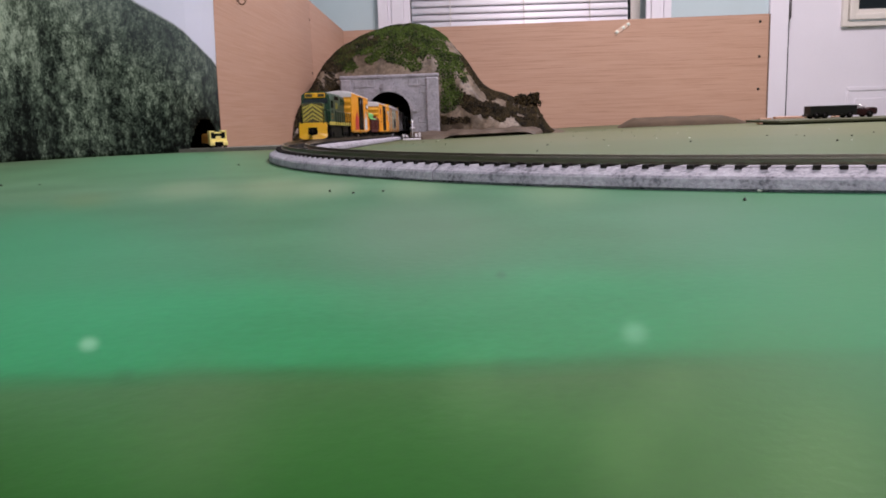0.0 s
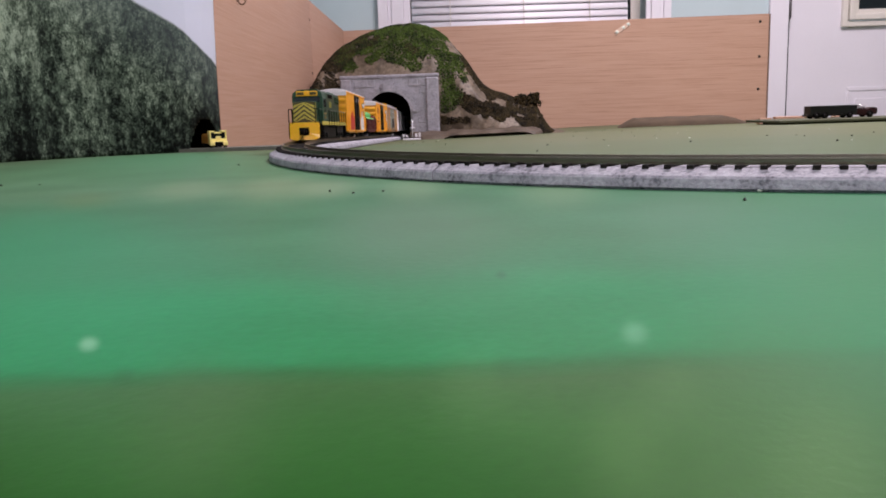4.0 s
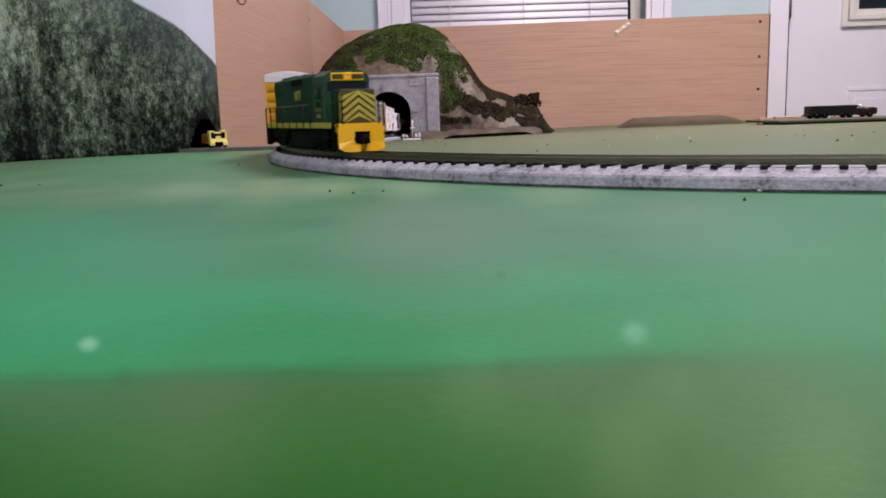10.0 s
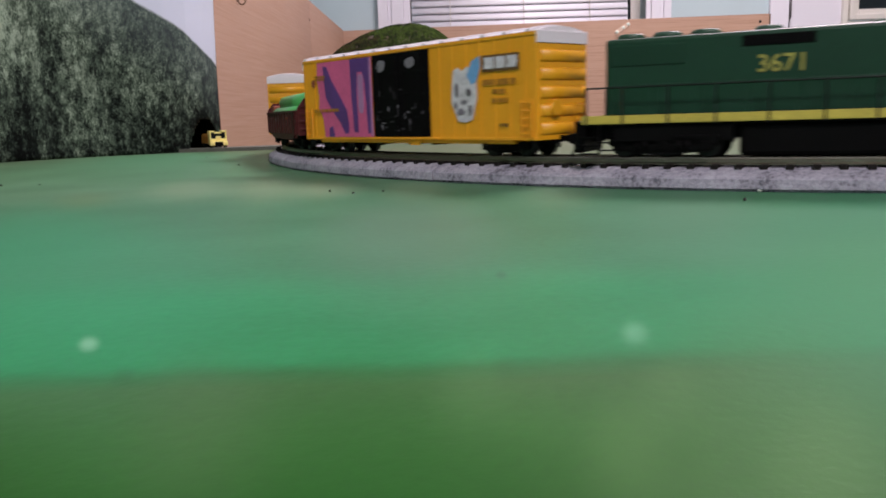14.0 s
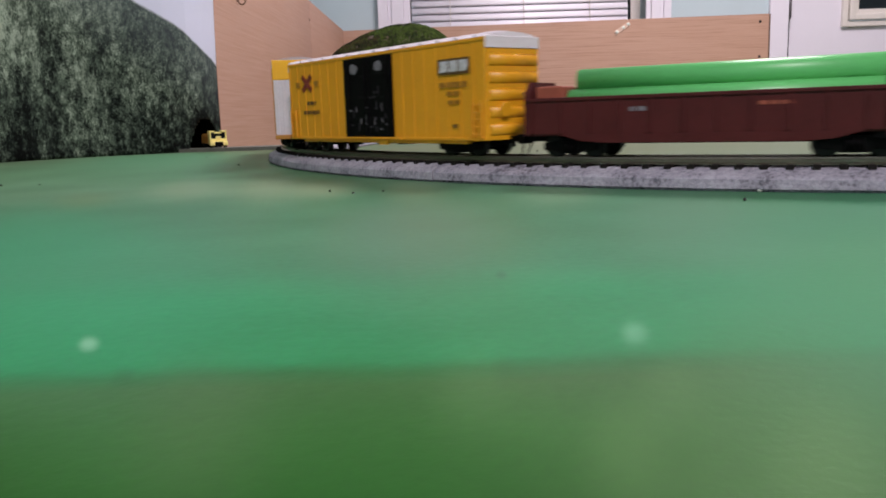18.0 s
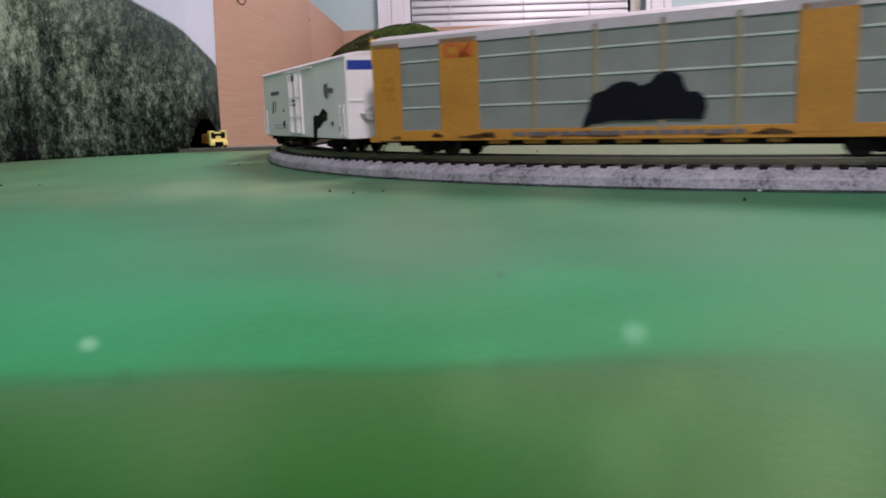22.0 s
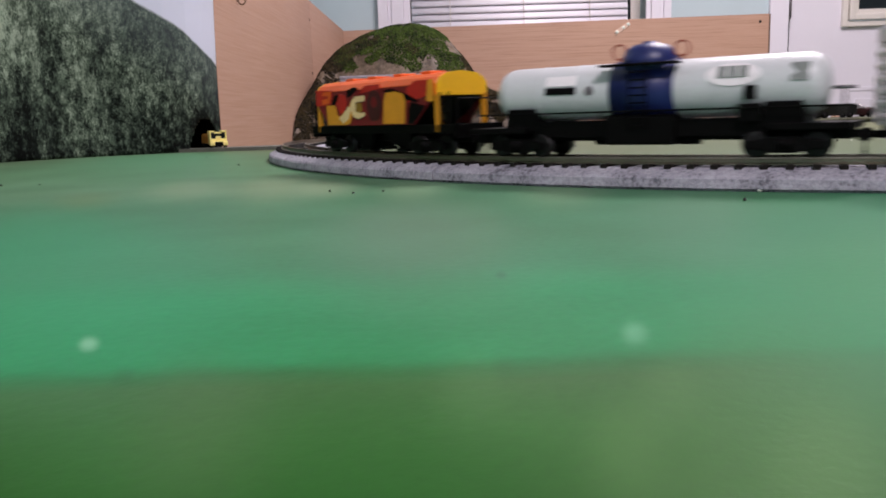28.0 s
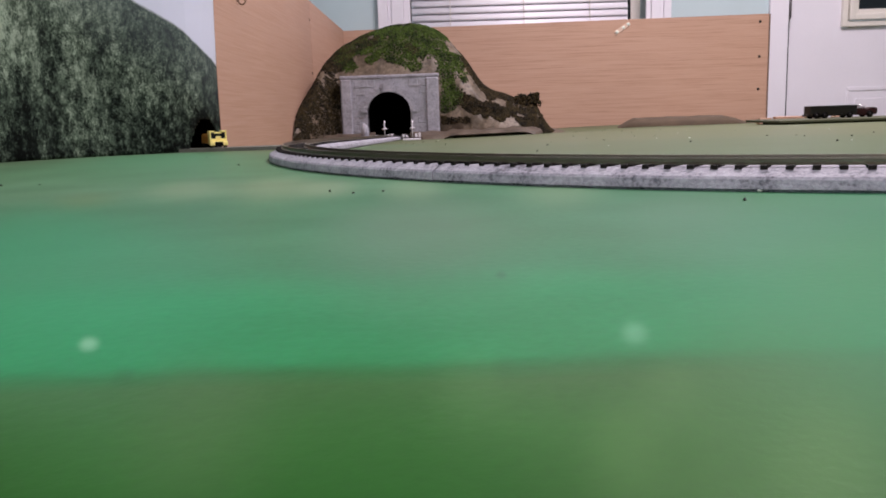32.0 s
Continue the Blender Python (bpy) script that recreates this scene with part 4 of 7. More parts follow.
for k in range(15):
    if k == 7:
        continue
    a0_, a1_ = math.pi * (k + 0.02) / 15, math.pi * (k + 0.98) / 15
    bm = bmesh.new()
    ring = []
    for a in (a0_, a1_):
        ring += [(HOLE_X + HOLE_R * math.cos(a), SPRING + HOLE_R * 0.93 * math.sin(a)), (HOLE_X + (HOLE_R + 0.014) * math.cos(a), SPRING + (HOLE_R + 0.014) * 0.95 * math.sin(a))]
    prism(bm, [ring[0], ring[1], ring[3], ring[2]], PY - 0.006, PY + 0.002)
    part("arch_stone", bm, M_PORTAL, hill)
rnd = random.Random(5)
for row in range(9):
    z = zb + 0.008 + row * 0.0155
    x = PX0 + 0.002 - (row % 2) * 0.012
    while x < PX1 - 0.004:
        w = rnd.uniform(0.018, 0.027)
        xa, xb_ = max(x, PX0 + 0.001), min(x + w - 0.0008, PX1 - 0.001)
        xm, zm = (xa + xb_) / 2, z + 0.007
        clear = math.hypot(max(0.0, abs(xm - HOLE_X) - (xb_ - xa) / 2), max(0, zm - 0.008 - SPRING)) if zm > SPRING else max(0.0, abs(xm - HOLE_X) - (xb_ - xa) / 2)
        if xb_ - xa > 0.006 and clear > HOLE_R + 0.013 and z + 0.0147 < TOP - 0.006:
            bm = bmesh.new()
            box(bm, xa, xb_, PY - 0.0008 - rnd.uniform(0, 0.0009), PY + 0.001, z, z + 0.0147, 0.0007)
            part("stone", bm, M_PORTAL, hill)
        x += w
# tunnel walls, with the dark inside painted on as black
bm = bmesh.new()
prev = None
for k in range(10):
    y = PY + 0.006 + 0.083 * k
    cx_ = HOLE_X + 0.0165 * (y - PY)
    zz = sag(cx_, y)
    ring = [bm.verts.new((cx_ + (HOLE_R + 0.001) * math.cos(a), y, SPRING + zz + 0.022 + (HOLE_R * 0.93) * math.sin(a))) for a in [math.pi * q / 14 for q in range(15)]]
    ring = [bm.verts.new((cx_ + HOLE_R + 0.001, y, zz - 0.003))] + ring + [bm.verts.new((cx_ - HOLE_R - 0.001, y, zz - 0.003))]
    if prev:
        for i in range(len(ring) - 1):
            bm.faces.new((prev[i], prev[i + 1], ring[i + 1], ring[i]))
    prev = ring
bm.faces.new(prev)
part("lining", bm, M_DARKHOLE, hill, "tunnel lining with its darkness painted black")

# earth skirt in front of the hill, open for the track
rnd = random.Random(11)
for xa, xb_ in ((-0.286, -0.135), (-0.062, 0.225)):
    bm = bmesh.new()
    n = 40
    rows_ = []
    for i in range(n + 1):
        x = xa + (xb_ - xa) * i / n
        dep = 0.085 + 0.02 * noise.noise(Vector((x * 25, 0.3, 7)))
        end = min(1, 8 * min(i, n - i) / n + 0.25)
        lip = 0.0075 * ease(x, 0.0, 0.03) * (1 - ease(x, 0.17, 0.20))
        row = [bm.verts.new((x, PY - dep * end * 0.55, sag(x, PY) - 0.002))]
        for k in range(9):
            f = k / 8
            y = PY - 0.004 - dep * end * (1 - f)
            h = 0.014 * math.sin(f * math.pi / 2) ** 0.9 * (1 + 0.35 * noise.noise(Vector((x * 50, y * 50, 9))))
            row.append(bm.verts.new((x, y, sag(x, y) + lip * (1 - f) + h + (0.002 if k else -0.001))))
        rows_.append(row)
    for r0, r1 in zip(rows_, rows_[1:]):
        for k in range(9):
            bm.faces.new((r0[k], r1[k], r1[k + 1], r0[k + 1])).smooth = k > 1
    part("skirt", bm, M_PORTALBASE, hill, "brown painted earth skirt")


# flock: rounded strips (x, height, x, height, radius, in millimetres) placed to fit the camera's view of the hill's
# front
CROWN = ((-120, 224, -8, 220, 17), (-110, 206, -3, 198, 27), (-74, 177, -21, 177, 19), (-101, 164, -39, 150, 11), (4, 195, 24, 142, 22), (20, 142, 24, 62, 20), (33, 133, 56, 122, 10), (-141, 160, -123, 177, 10), (-176, 180, -141, 190, 14), (-205, 160, -183, 147, 13), (-200, 168, -150, 198, 15), (0, 186, 34, 150, 20))
SLOPE = ((-204, 172, -128, 206, 9), (-60, 190, -44, 182, 8), (-234, 150, -238, 10, 24), (-266, 70, -264, 8, 20), (196, 32, 226, 2, 14), (-232, 152, -150, 210, 9), (58, 164, 113, 75, 8), (62, 64, 134, 38, 16), (118, 88, 156, 70, 8), (10, 24, 56, 24, 9), (150, 60, 168, 30, 8), (176, 36, 214, 8, 16), (-226, 128, -176, 190, 13), (-262, 112, -250, 20, 26), (-300, 70, -300, 0, 30))


def strength(strips, p):
    a, b = p.x * PY / p.y * 1000, (0.031 + (p.z - 0.031) * PY / p.y) * 1000
    b = 31 + (b - 31) * 1.09 + 5.3 + (a + 100) * 0.033
    best = -1.0
    for x0_, z0_, x1_, z1_, r in strips:
        dx, dz = x1_ - x0_, z1_ - z0_
        u = max(0.0, min(1.0, ((a - x0_) * dx + (b - z0_) * dz) / (dx * dx + dz * dz)))
        best = max(best, 1 - math.hypot(a - x0_ - u * dx, b - z0_ - u * dz) / r)
    return min(best, 0.42) + 0.72 * noise.fractal(p * 30, 0.8, 2.0, 4) + 0.08


def lump(verts, faces, p, r, rnd):
    n0 = len(verts)
    for dx, dy, dz in ((1, 0, 0), (-1, 0, 0), (0, 1, 0), (0, -1, 0), (0, 0, 1), (0, 0, -1)):
        k = r * rnd.uniform(0.5, 1.4)
        verts.append((p.x + dx * k + rnd.uniform(-r, r) * 0.4, p.y + dy * k * 0.8, p.z + dz * k + rnd.uniform(-r, r) * 0.4))
    for f in ((0, 2, 4), (2, 1, 4), (1, 3, 4), (3, 0, 4), (2, 0, 5), (1, 2, 5), (3, 1, 5), (0, 3, 5)):
        faces.append(tuple(n0 + q for q in f))


def flock_part(name, verts, faces, material, label):
    me = bpy.data.meshes.new(name)
    me.from_pydata(verts, [], faces)
    me.materials.append(material)
    ob = new(name, me)
    ob.parent = hill
    return tagged(ob, label, kind="stuff")


def flock(strips, tries, size, material, seed, label):
    """Crumbs of flock glued on thickly inside the strips and thinning out at their edges."""
    rnd = random.Random(seed)
    verts, faces = [], []
    for _ in range(tries):
        x, s = rnd.uniform(-0.287, 0.262), rnd.uniform(0.0, 1.05)
        p = hill_point(x, s)
        if PX0 - 0.002 < x < PX1 + 0.002 and p.z < TOP + 0.006:
            continue
        if strength(strips, p) > rnd.uniform(-0.08, 0.38):
            lump(verts, faces, p + Vector((0, -0.0008, 0.0006)), rnd.uniform(*size), rnd)
    return flock_part("moss", verts, faces, material, label)


flock(CROWN, 80000, (0.0009, 0.0020), M_MOSS, 1, "green flock moss on the crown and beside the portal")
flock(SLOPE, 110000, (0.0010, 0.0022), M_TWIG, 2, "dark brown flock on the slopes")
rnd = random.Random(4)
verts, faces = [], []
for cx_, h in ((0.174, 0.022), (0.185, 0.027), (0.197, 0.024), (0.208, 0.028), (0.218, 0.029)):
    for _ in range(190):
        u = rnd.random() ** 0.8
        y = rnd.uniform(1.78, 1.81)
        p = Vector((cx_ + rnd.gauss(0, 0.0045 * (1.1 - 0.6 * u)), y, 0.040 + h * u))
        lump(verts, faces, p, rnd.uniform(0.0016, 0.0034), rnd)
for _ in range(500):
    p = hill_point(rnd.uniform(0.166, 0.226), rnd.uniform(0.45, 1.0))
    lump(verts, faces, p, rnd.uniform(0.002, 0.004), rnd)
flock_part("bushes", verts, faces, M_TWIG, "dark bushes at the hill's foot")

# white signals and rails by the portal
for sx, nm in ((-0.110, 1), (-0.055, 2)):
    sig = thing("trackside_signal", "small white plastic crossing signal beside the track", "signal", "signals by the tunnel")
    yy = 1.600
    sig.location = (sx, yy, sag(sx, yy))
    bm = bmesh.new()
    box(bm, -0.018, 0.018, -0.005, 0.005, 0, 0.0035, 0.001)
    part("base", bm, M_WHITE, sig)
    bm = bmesh.new()
    rod(bm, (0.002, 0, 0.006), (0.002, 0, 0.040), 0.0009, seg=8)
    part("post", bm, M_WHITE, sig)
    bm = bmesh.new()
    rod(bm, (-0.003, -0.001, 0.024), (0.007, -0.001, 0.024), 0.0012, seg=8)
    rod(bm, (0.000, -0.001, 0.030), (0.004, -0.001, 0.038), 0.0011, seg=8)
    part("crossarm", bm, M_WHITE, sig)
    for xo, h in ((-0.016, 0.008), (-0.009, 0.006), (0.009, 0.009), (0.016, 0.010)):
        bm = bmesh.new()
        box(bm, xo - 0.0022, xo + 0.0022, -0.0025, 0.0025, 0.006, h + 0.004, 0.0006)
        part("block", bm, M_WHITE, sig)
rock = thing("pale_rock", "pale grey rock beside the tunnel mouth", "rock")
rock.location = (-0.152, 1.650, sag(-0.152, 1.65))
bm = bmesh.new()
bmesh.ops.create_icosphere(bm, subdivisions=2, radius=0.009)
for v in bm.verts:
    v.co *= 1 + 0.3 * noise.noise(v.co * 90)
    v.co.z = v.co.z * 2.1 + 0.019
part("stone", bm, M_PORTAL, rock)

# ---- rolling stock: shared pieces (dimensions in millimetres, x forward, z from the rail's top) ----
def bx(bm, x0, x1, y0, y1, z0, z1, bevel=0.0):
    box(bm, x0 * MM, x1 * MM, y0 * MM, y1 * MM, z0 * MM, z1 * MM, bevel * MM)


def rd(bm, a, b, r, seg=8, r2=None):
    rod(bm, [v * MM for v in a], [v * MM for v in b], r * MM, None if r2 is None else r2 * MM, seg)


def plate(name, pts, y, material, parent, label="", thick=0.22):
    """A thin painted or printed area on the side at y (millimetres), standing just proud of it."""
    bm = bmesh.new()
    s = 1 if y > 0 else -1
    prism(bm, [(x * MM, z * MM) for x, z in pts], y * MM, (y + s * thick) * MM)
    return part(name, bm, material, parent, label)


def rect(x0, x1, z0, z1):
    return [(x0, z0), (x1, z0), (x1, z1), (x0, z1)]


def bars(name, x0, x1, z0, z1, rows, y, material, parent, seed, label="", word=4.5):
    """Lettering too small to read: plain bars, one mesh for a block of it."""
    rnd = random.Random(seed)
    bm = bmesh.new()
    s = 1 if y > 0 else -1
    pitch = (z1 - z0) / rows
    for r in range(rows):
        x = x0 + rnd.uniform(0, 0.12) * (x1 - x0)
        top = z1 - r * pitch
        end = x1 - rnd.uniform(0, 0.15) * (x1 - x0)
        while x < end - 1:
            w = min(rnd.uniform(0.6, 1.4) * word, end - x)
            prism(bm, [(a * MM, b * MM) for a, b in rect(x, x + w, top - pitch * 0.68, top)], y * MM, (y + s * 0.18) * MM)
            x += w + 1.0
    return part(name, bm, material, parent, label)


def text_part(name, words, x, z, height, y, material, parent, label):
    cu = bpy.data.curves.new(name, "FONT")
    cu.body, cu.size, cu.extrude, cu.offset = words, height * MM, 0.00012, 0.00012
    cu.align_x, cu.align_y = "CENTER", "CENTER"
    tmp = new("lettering_curve", cu)
    me = bpy.data.meshes.new_from_object(tmp)
    bpy.data.objects.remove(tmp)
    bpy.data.curves.remove(cu)
    turn = Euler((radians(90), 0, 0 if y < 0 else radians(180))).to_matrix().to_4x4()
    me.transform(Matrix.Translation((x * MM, y * MM, z * MM)) @ turn)
    me.materials.clear()
    me.materials.append(material)
    return part(name, me, None, parent, label)


def truck_meshes(base, radius, axles=2, deep=0.0):
    """A truck's side frames and one wheel, on the rails' top at z = 0."""
    bm = bmesh.new()
    h = base / 2
    spots = [-h + base * i / (axles - 1) for i in range(axles)]
    for s in (-1, 1):
        y0, y1 = (11.2, 13.0) if s > 0 else (-13.0, -11.2)
        prism(bm, [(x * MM, z * MM) for x, z in ((-h - 3.4, 3.0), (-h - 3.4, 5.8), (-h + 2.6, 6.8), (-4.0, 7.5 + deep), (4.0, 7.5 + deep), (h - 2.6, 6.8), (h + 3.4, 5.8), (h + 3.4, 3.0), (h - 2.6, 2.7 - 0.4 * deep), (4.0, 1.7 - 0.4 * deep), (-4.0, 1.7 - 0.4 * deep), (-h + 2.6, 2.7 - 0.4 * deep))], y0 * MM, y1 * MM)
        for x in spots:
            bx(bm, x - 1.9, x + 1.9, y0 - 0.5, y1 + 0.5, 3.0, 6.4, 0.4)
        for x in ((-1.9, 0, 1.9) if axles == 2 else (-h / 2 - 1.6, -h / 2 + 1.6, h / 2 - 1.6, h / 2 + 1.6)):
            rd(bm, (x, (y0 + y1) / 2 + s * 1.2, 2.6), (x, (y0 + y1) / 2 + s * 1.2, 6.6), 0.9, 8)
        if deep:
            bx(bm, -h - 5, h + 5, y0, y1, 4.6, 8.6, 0.5)
            bx(bm, -h - 2, h + 2, y0 - 0.3, y1 + 0.3, 2.4, 5.2, 0.5)
    bx(bm, -3.6, 3.6, -11.2, 11.2, 4.2, 7.2, 0.3)
    for x in spots:
        rd(bm, (x, -11.4, radius), (x, 11.4, radius), 0.9, 8)
    frame_me = mesh_of("truck", bm, M_BLACK)
    bm = bmesh.new()
    r = radius * MM
    lathe(bm, (0, 0, 0), (0, 1, 0), [(-0.0014, r * 0.62), (-0.0013, r * 0.9), (-0.0012, r), (0.0012, r), (0.0013, r * 1.10), (0.0019, r * 1.08), (0.0019, r * 0.8), (0.0008, r * 0.7), (0.0012, r * 0.25), (0.0016, r * 0.2)], 20)
    return frame_me, mesh_of("wheel", bm, M_WHEEL), spots, radius


TRUCK = truck_meshes(17.4, 4.5)
OLD_TRUCK = truck_meshes(20.0, 4.7)
ETRUCK = truck_meshes(32.0, 4.9, 3, 1.2)
SWIVELS = []


def add_truck(car, x, meshes=TRUCK):
    fm, wm, spots, radius = meshes
    tr = part("truck", fm, None, car)
    tr.location = (x * MM, 0, LIFT * MM)
    for wx in spots:
        for sgn in (-1, 1):
            w = part("wheel", wm, None, tr)
            w.matrix_basis = pose(wx * MM, sgn * 8.3 * MM, radius * MM, 0, 0, 0 if sgn < 0 else 180)
    SWIVELS.append((tr, car, x * MM))
    return tr


def add_coupler(car, x, way, z=8.6, reach=9.5, pin=True):
    bm = bmesh.new()
    bx(bm, min(x - way * 8, x + way * reach * 0.45), max(x - way * 8, x + way * reach * 0.45), -2.2, 2.2, z - 1.2, z + 1.4, 0.3)
    bx(bm, min(x, x + way * reach * 0.75), max(x, x + way * reach * 0.75), -1.0, 1.0, z - 0.9, z + 0.9, 0.3)
    prism(bm, [(a * MM, b * MM) for a, b in ((x + way * (reach - 3.6), z - 2), (x + way * (reach - 0.6), z - 2), (x + way * reach, z - 0.8), (x + way * reach, z + 0.8), (x + way * (reach - 0.6), z + 2), (x + way * (reach - 3.6), z + 2))], -0.0026, 0.0010)
    if pin:
        pts = [(x + way * (reach - 3.0), 0, z - 1.5)]
        for k in range(1, 8):
            a = k / 7 * 1.5
            pts.append((x + way * (reach - 3.0 + 2.4 * math.sin(a * 0.6)), -4.2 * math.sin(a) * k / 7, z - 1.5 - 5.4 * min(1, k / 5)))
        for a, b in zip(pts, pts[1:]):
            rd(bm, a, b, 0.35, 6)
    return part("coupler", bm, M_BLACK, car)


def ladder(car, x, y, z0, z1, material, width=7.0, rungs=6, on_end=False):
    bm = bmesh.new()
    s = 1 if y > 0 else -1
    for r in range(rungs):
        z = z0 + (z1 - z0) * (r + 0.5) / rungs
        if on_end:
            rd(bm, (x, y - width / 2, z), (x, y + width / 2, z), 0.32, 6)
        else:
            rd(bm, (x - width / 2, y + s * 0.9, z), (x + width / 2, y + s * 0.9, z), 0.32, 6)
    for d in (-width / 2, width / 2):
        if on_end:
            rd(bm, (x, y + d, z0), (x, y + d, z1), 0.38, 6)
        else:
            rd(bm, (x + d, y + s * 0.9, z0), (x + d, y + s * 0.9, z1), 0.38, 6)
    return part("ladder", bm, material, car)


def roof_shape(bm, L, W, z_eave, z_top, n=6, lip=0.5):
    """A shallow arched roof with its eaves."""
    prof = [(-W / 2 - lip, z_eave - 0.8)] + [(-W / 2 - lip + (W + 2 * lip) * i / n, z_eave + (z_top - z_eave) * (1 - (2 * i / n - 1) ** 2)) for i in range(n + 1)] + [(W / 2 + lip, z_eave - 0.8)]
    ends = [[bm.verts.new((x * MM, y * MM, z * MM)) for y, z in prof] for x in (-L / 2, L / 2)]
    bm.faces.new(ends[0])
    bm.faces.new(ends[1][::-1])
    m = len(prof)
    for i in range(m):
        bm.faces.new((ends[0][i], ends[0][(i + 1) % m], ends[1][(i + 1) % m], ends[1][i]))


def corrugated_end(car, x, way, W, z0, z1, count, material, depth=1.7):
    """An end wall; each pressed rib is a part of it."""
    bm = bmesh.new()
    bx(bm, min(x, x + way * 0.5), max(x, x + way * 0.5), -W / 2 + 0.3, W / 2 - 0.3, z0, z1, 0.15)
    wall = part("end", bm, material, car)
    pitch = (z1 - z0 - 2) / count
    for k in range(count):
        bm = bmesh.new()
        zc = z0 + 1 + pitch * (k + 0.5)
        prof = [(0.3, zc - pitch * 0.38), (depth * 0.75, zc - pitch * 0.26), (depth, zc), (depth * 0.75, zc + pitch * 0.24), (0.3, zc + pitch * 0.36)]
        a = [bm.verts.new(((x + way * d) * MM, (-W / 2 + 1.6) * MM, z * MM)) for d, z in prof]
        b = [bm.verts.new(((x + way * d) * MM, (W / 2 - 1.6) * MM, z * MM)) for d, z in prof]
        for i in range(5):
            bm.faces.new((a[i], a[(i + 1) % 5], b[(i + 1) % 5], b[i])).smooth = i < 4
        bm.faces.new(a[::-1])
        bm.faces.new(b)
        part("end_rib", bm, material, wall)
    return wall


def boxcar(name, label, L, W, sill, eave, body_mat, roof_mat, door_mat, door, end_mat, rib_pitch=9.0, rib=0.30, ends=5):
    car = thing(name, label, "freight car", "train")
    H = L / 2
    bm = bmesh.new()
    bx(bm, -H, H, -W / 2, W / 2, sill, eave, 0.35)
    bx(bm, -H + 14, H - 14, -W / 2 + 0.8, W / 2 - 0.8, sill - 1.6, sill + 0.5, 0.2)
    part("body", bm, body_mat, car)
    bm = bmesh.new()
    bx(bm, -H + 4, H - 4, -4, 4, sill - 2.0, sill + 0.1, 0.2)
    for x in (-22, 2, 20):
        bx(bm, x - 1, x + 1, -W / 2 + 2.5, W / 2 - 2.5, sill - 2.4, sill, 0.1)
    part("underframe", bm, M_BLACK, car)
    for y in (-W / 2, W / 2):
        s = 1 if y > 0 else -1
        bm = bmesh.new()
        x = -H + 2.0
        while x < H - 1:
            if not door[0] - 1.5 < x < door[1] + 1.5:
                bx(bm, x - 0.45, x + 0.45, min(y, y + s * rib), max(y, y + s * rib), sill + 1.2, eave - 1.6, 0.1)
            x += rib_pitch
        bx(bm, -H, H, min(y, y + s * 0.4), max(y, y + s * 0.4), eave - 1.5, eave - 0.2, 0.1)
        bx(bm, -H, H, min(y, y + s * 0.45), max(y, y + s * 0.45), sill, sill + 1.3, 0.1)
        part("side_ribs", bm, body_mat, car)
        bm = bmesh.new()
        bx(bm, door[0], door[1], min(y + s * 0.1, y + s * 0.9), max(y + s * 0.1, y + s * 0.9), sill + 1.5, eave - 1.8, 0.2)
        mid = (door[0] + door[1]) / 2
        leaf = part("door", bm, door_mat, car)
        rods = []
        for xx in (door[0] + 5, mid - 2, mid + 2, door[1] - 5):
            rods.append((xx, y + s * 1.2))
        for zz in (0.25, 0.5, 0.75):
            z = sill + (eave - sill) * zz
            for xa, xb_ in ((door[0] + 0.8, mid - 0.6), (mid + 0.6, door[1] - 0.8)):
                bm = bmesh.new()
                bx(bm, xa, xb_, min(y + s * 0.8, y + s * 1.15), max(y + s * 0.8, y + s * 1.15), z - 0.35, z + 0.35, 0.1)
                part("door_batten", bm, door_mat, leaf)
        for xx, yy in rods:
            bm = bmesh.new()
            rd(bm, (xx, yy, sill + 2), (xx, yy, eave - 3), 0.35, 6)
            part("lock_rod", bm, door_mat, leaf)
        bm = bmesh.new()
        bx(bm, door[0] - 6, door[1] + 6, min(y, y + s * 1.3), max(y, y + s * 1.3), sill + 0.2, sill + 1.3, 0.15)
        part("door_track", bm, body_mat, car)
        bm = bmesh.new()
        prism(bm, [(a * MM, b * MM) for a, b in ((5, sill), (7, sill - 2.4), (13, sill - 2.4), (15, sill))], (y - s * 1.2) * MM, (y + s * 0.3) * MM)
        part("bracket", bm, body_mat, car)
        ladder(car, H - 5, y, sill + 1, sill + 17, body_mat, 6, 5)
        ladder(car, -H + 5, y, sill + 1, sill + 17, body_mat, 6, 5)
    bm = bmesh.new()
    roof_shape(bm, L + 0.6, W, eave + 0.2, eave + 2.4, lip=-0.3)
    x = -H + 3
    while x < H - 1:
        n0 = len(bm.verts)
        roof_shape(bm, 2.2, W, eave + 1.0, eave + 3.2, lip=0.55)
        bm.verts.ensure_lookup_table()
        for v in bm.verts[n0:]:
            v.co.x += x * MM
        x += 13.2
    bx(bm, H, H + 0.9, -W / 2, W / 2, eave - 4.6, eave + 0.3, 0.2)
    bx(bm, -H - 0.9, -H, -W / 2, W / 2, eave - 4.6, eave + 0.3, 0.2)
    part("roof", bm, roof_mat, car)
    for way in (1, -1):
        corrugated_end(car, way * H, way, W, sill, eave - 4.8, ends, end_mat)
        ladder(car, way * (H + 1.4), W / 2 - 6, sill + 1, sill + 15, end_mat, 6, 5, True)
        add_coupler(car, way * H, way)
    bm = bmesh.new()
    lathe(bm, ((H + 1.6) * MM, -6 * MM, (sill + 13) * MM), (1, 0, 0), [(0, 0.0030), (0.0006, 0.0034), (0.0010, 0.0030)], 14)
    part("brake_wheel", bm, end_mat, car)
    return car


TRAIN = []


def enlist(car, behind, length, trucks, **kw):
    TRAIN.append((car, behind, length))
    for x in trucks:
        add_truck(car, x, **kw)

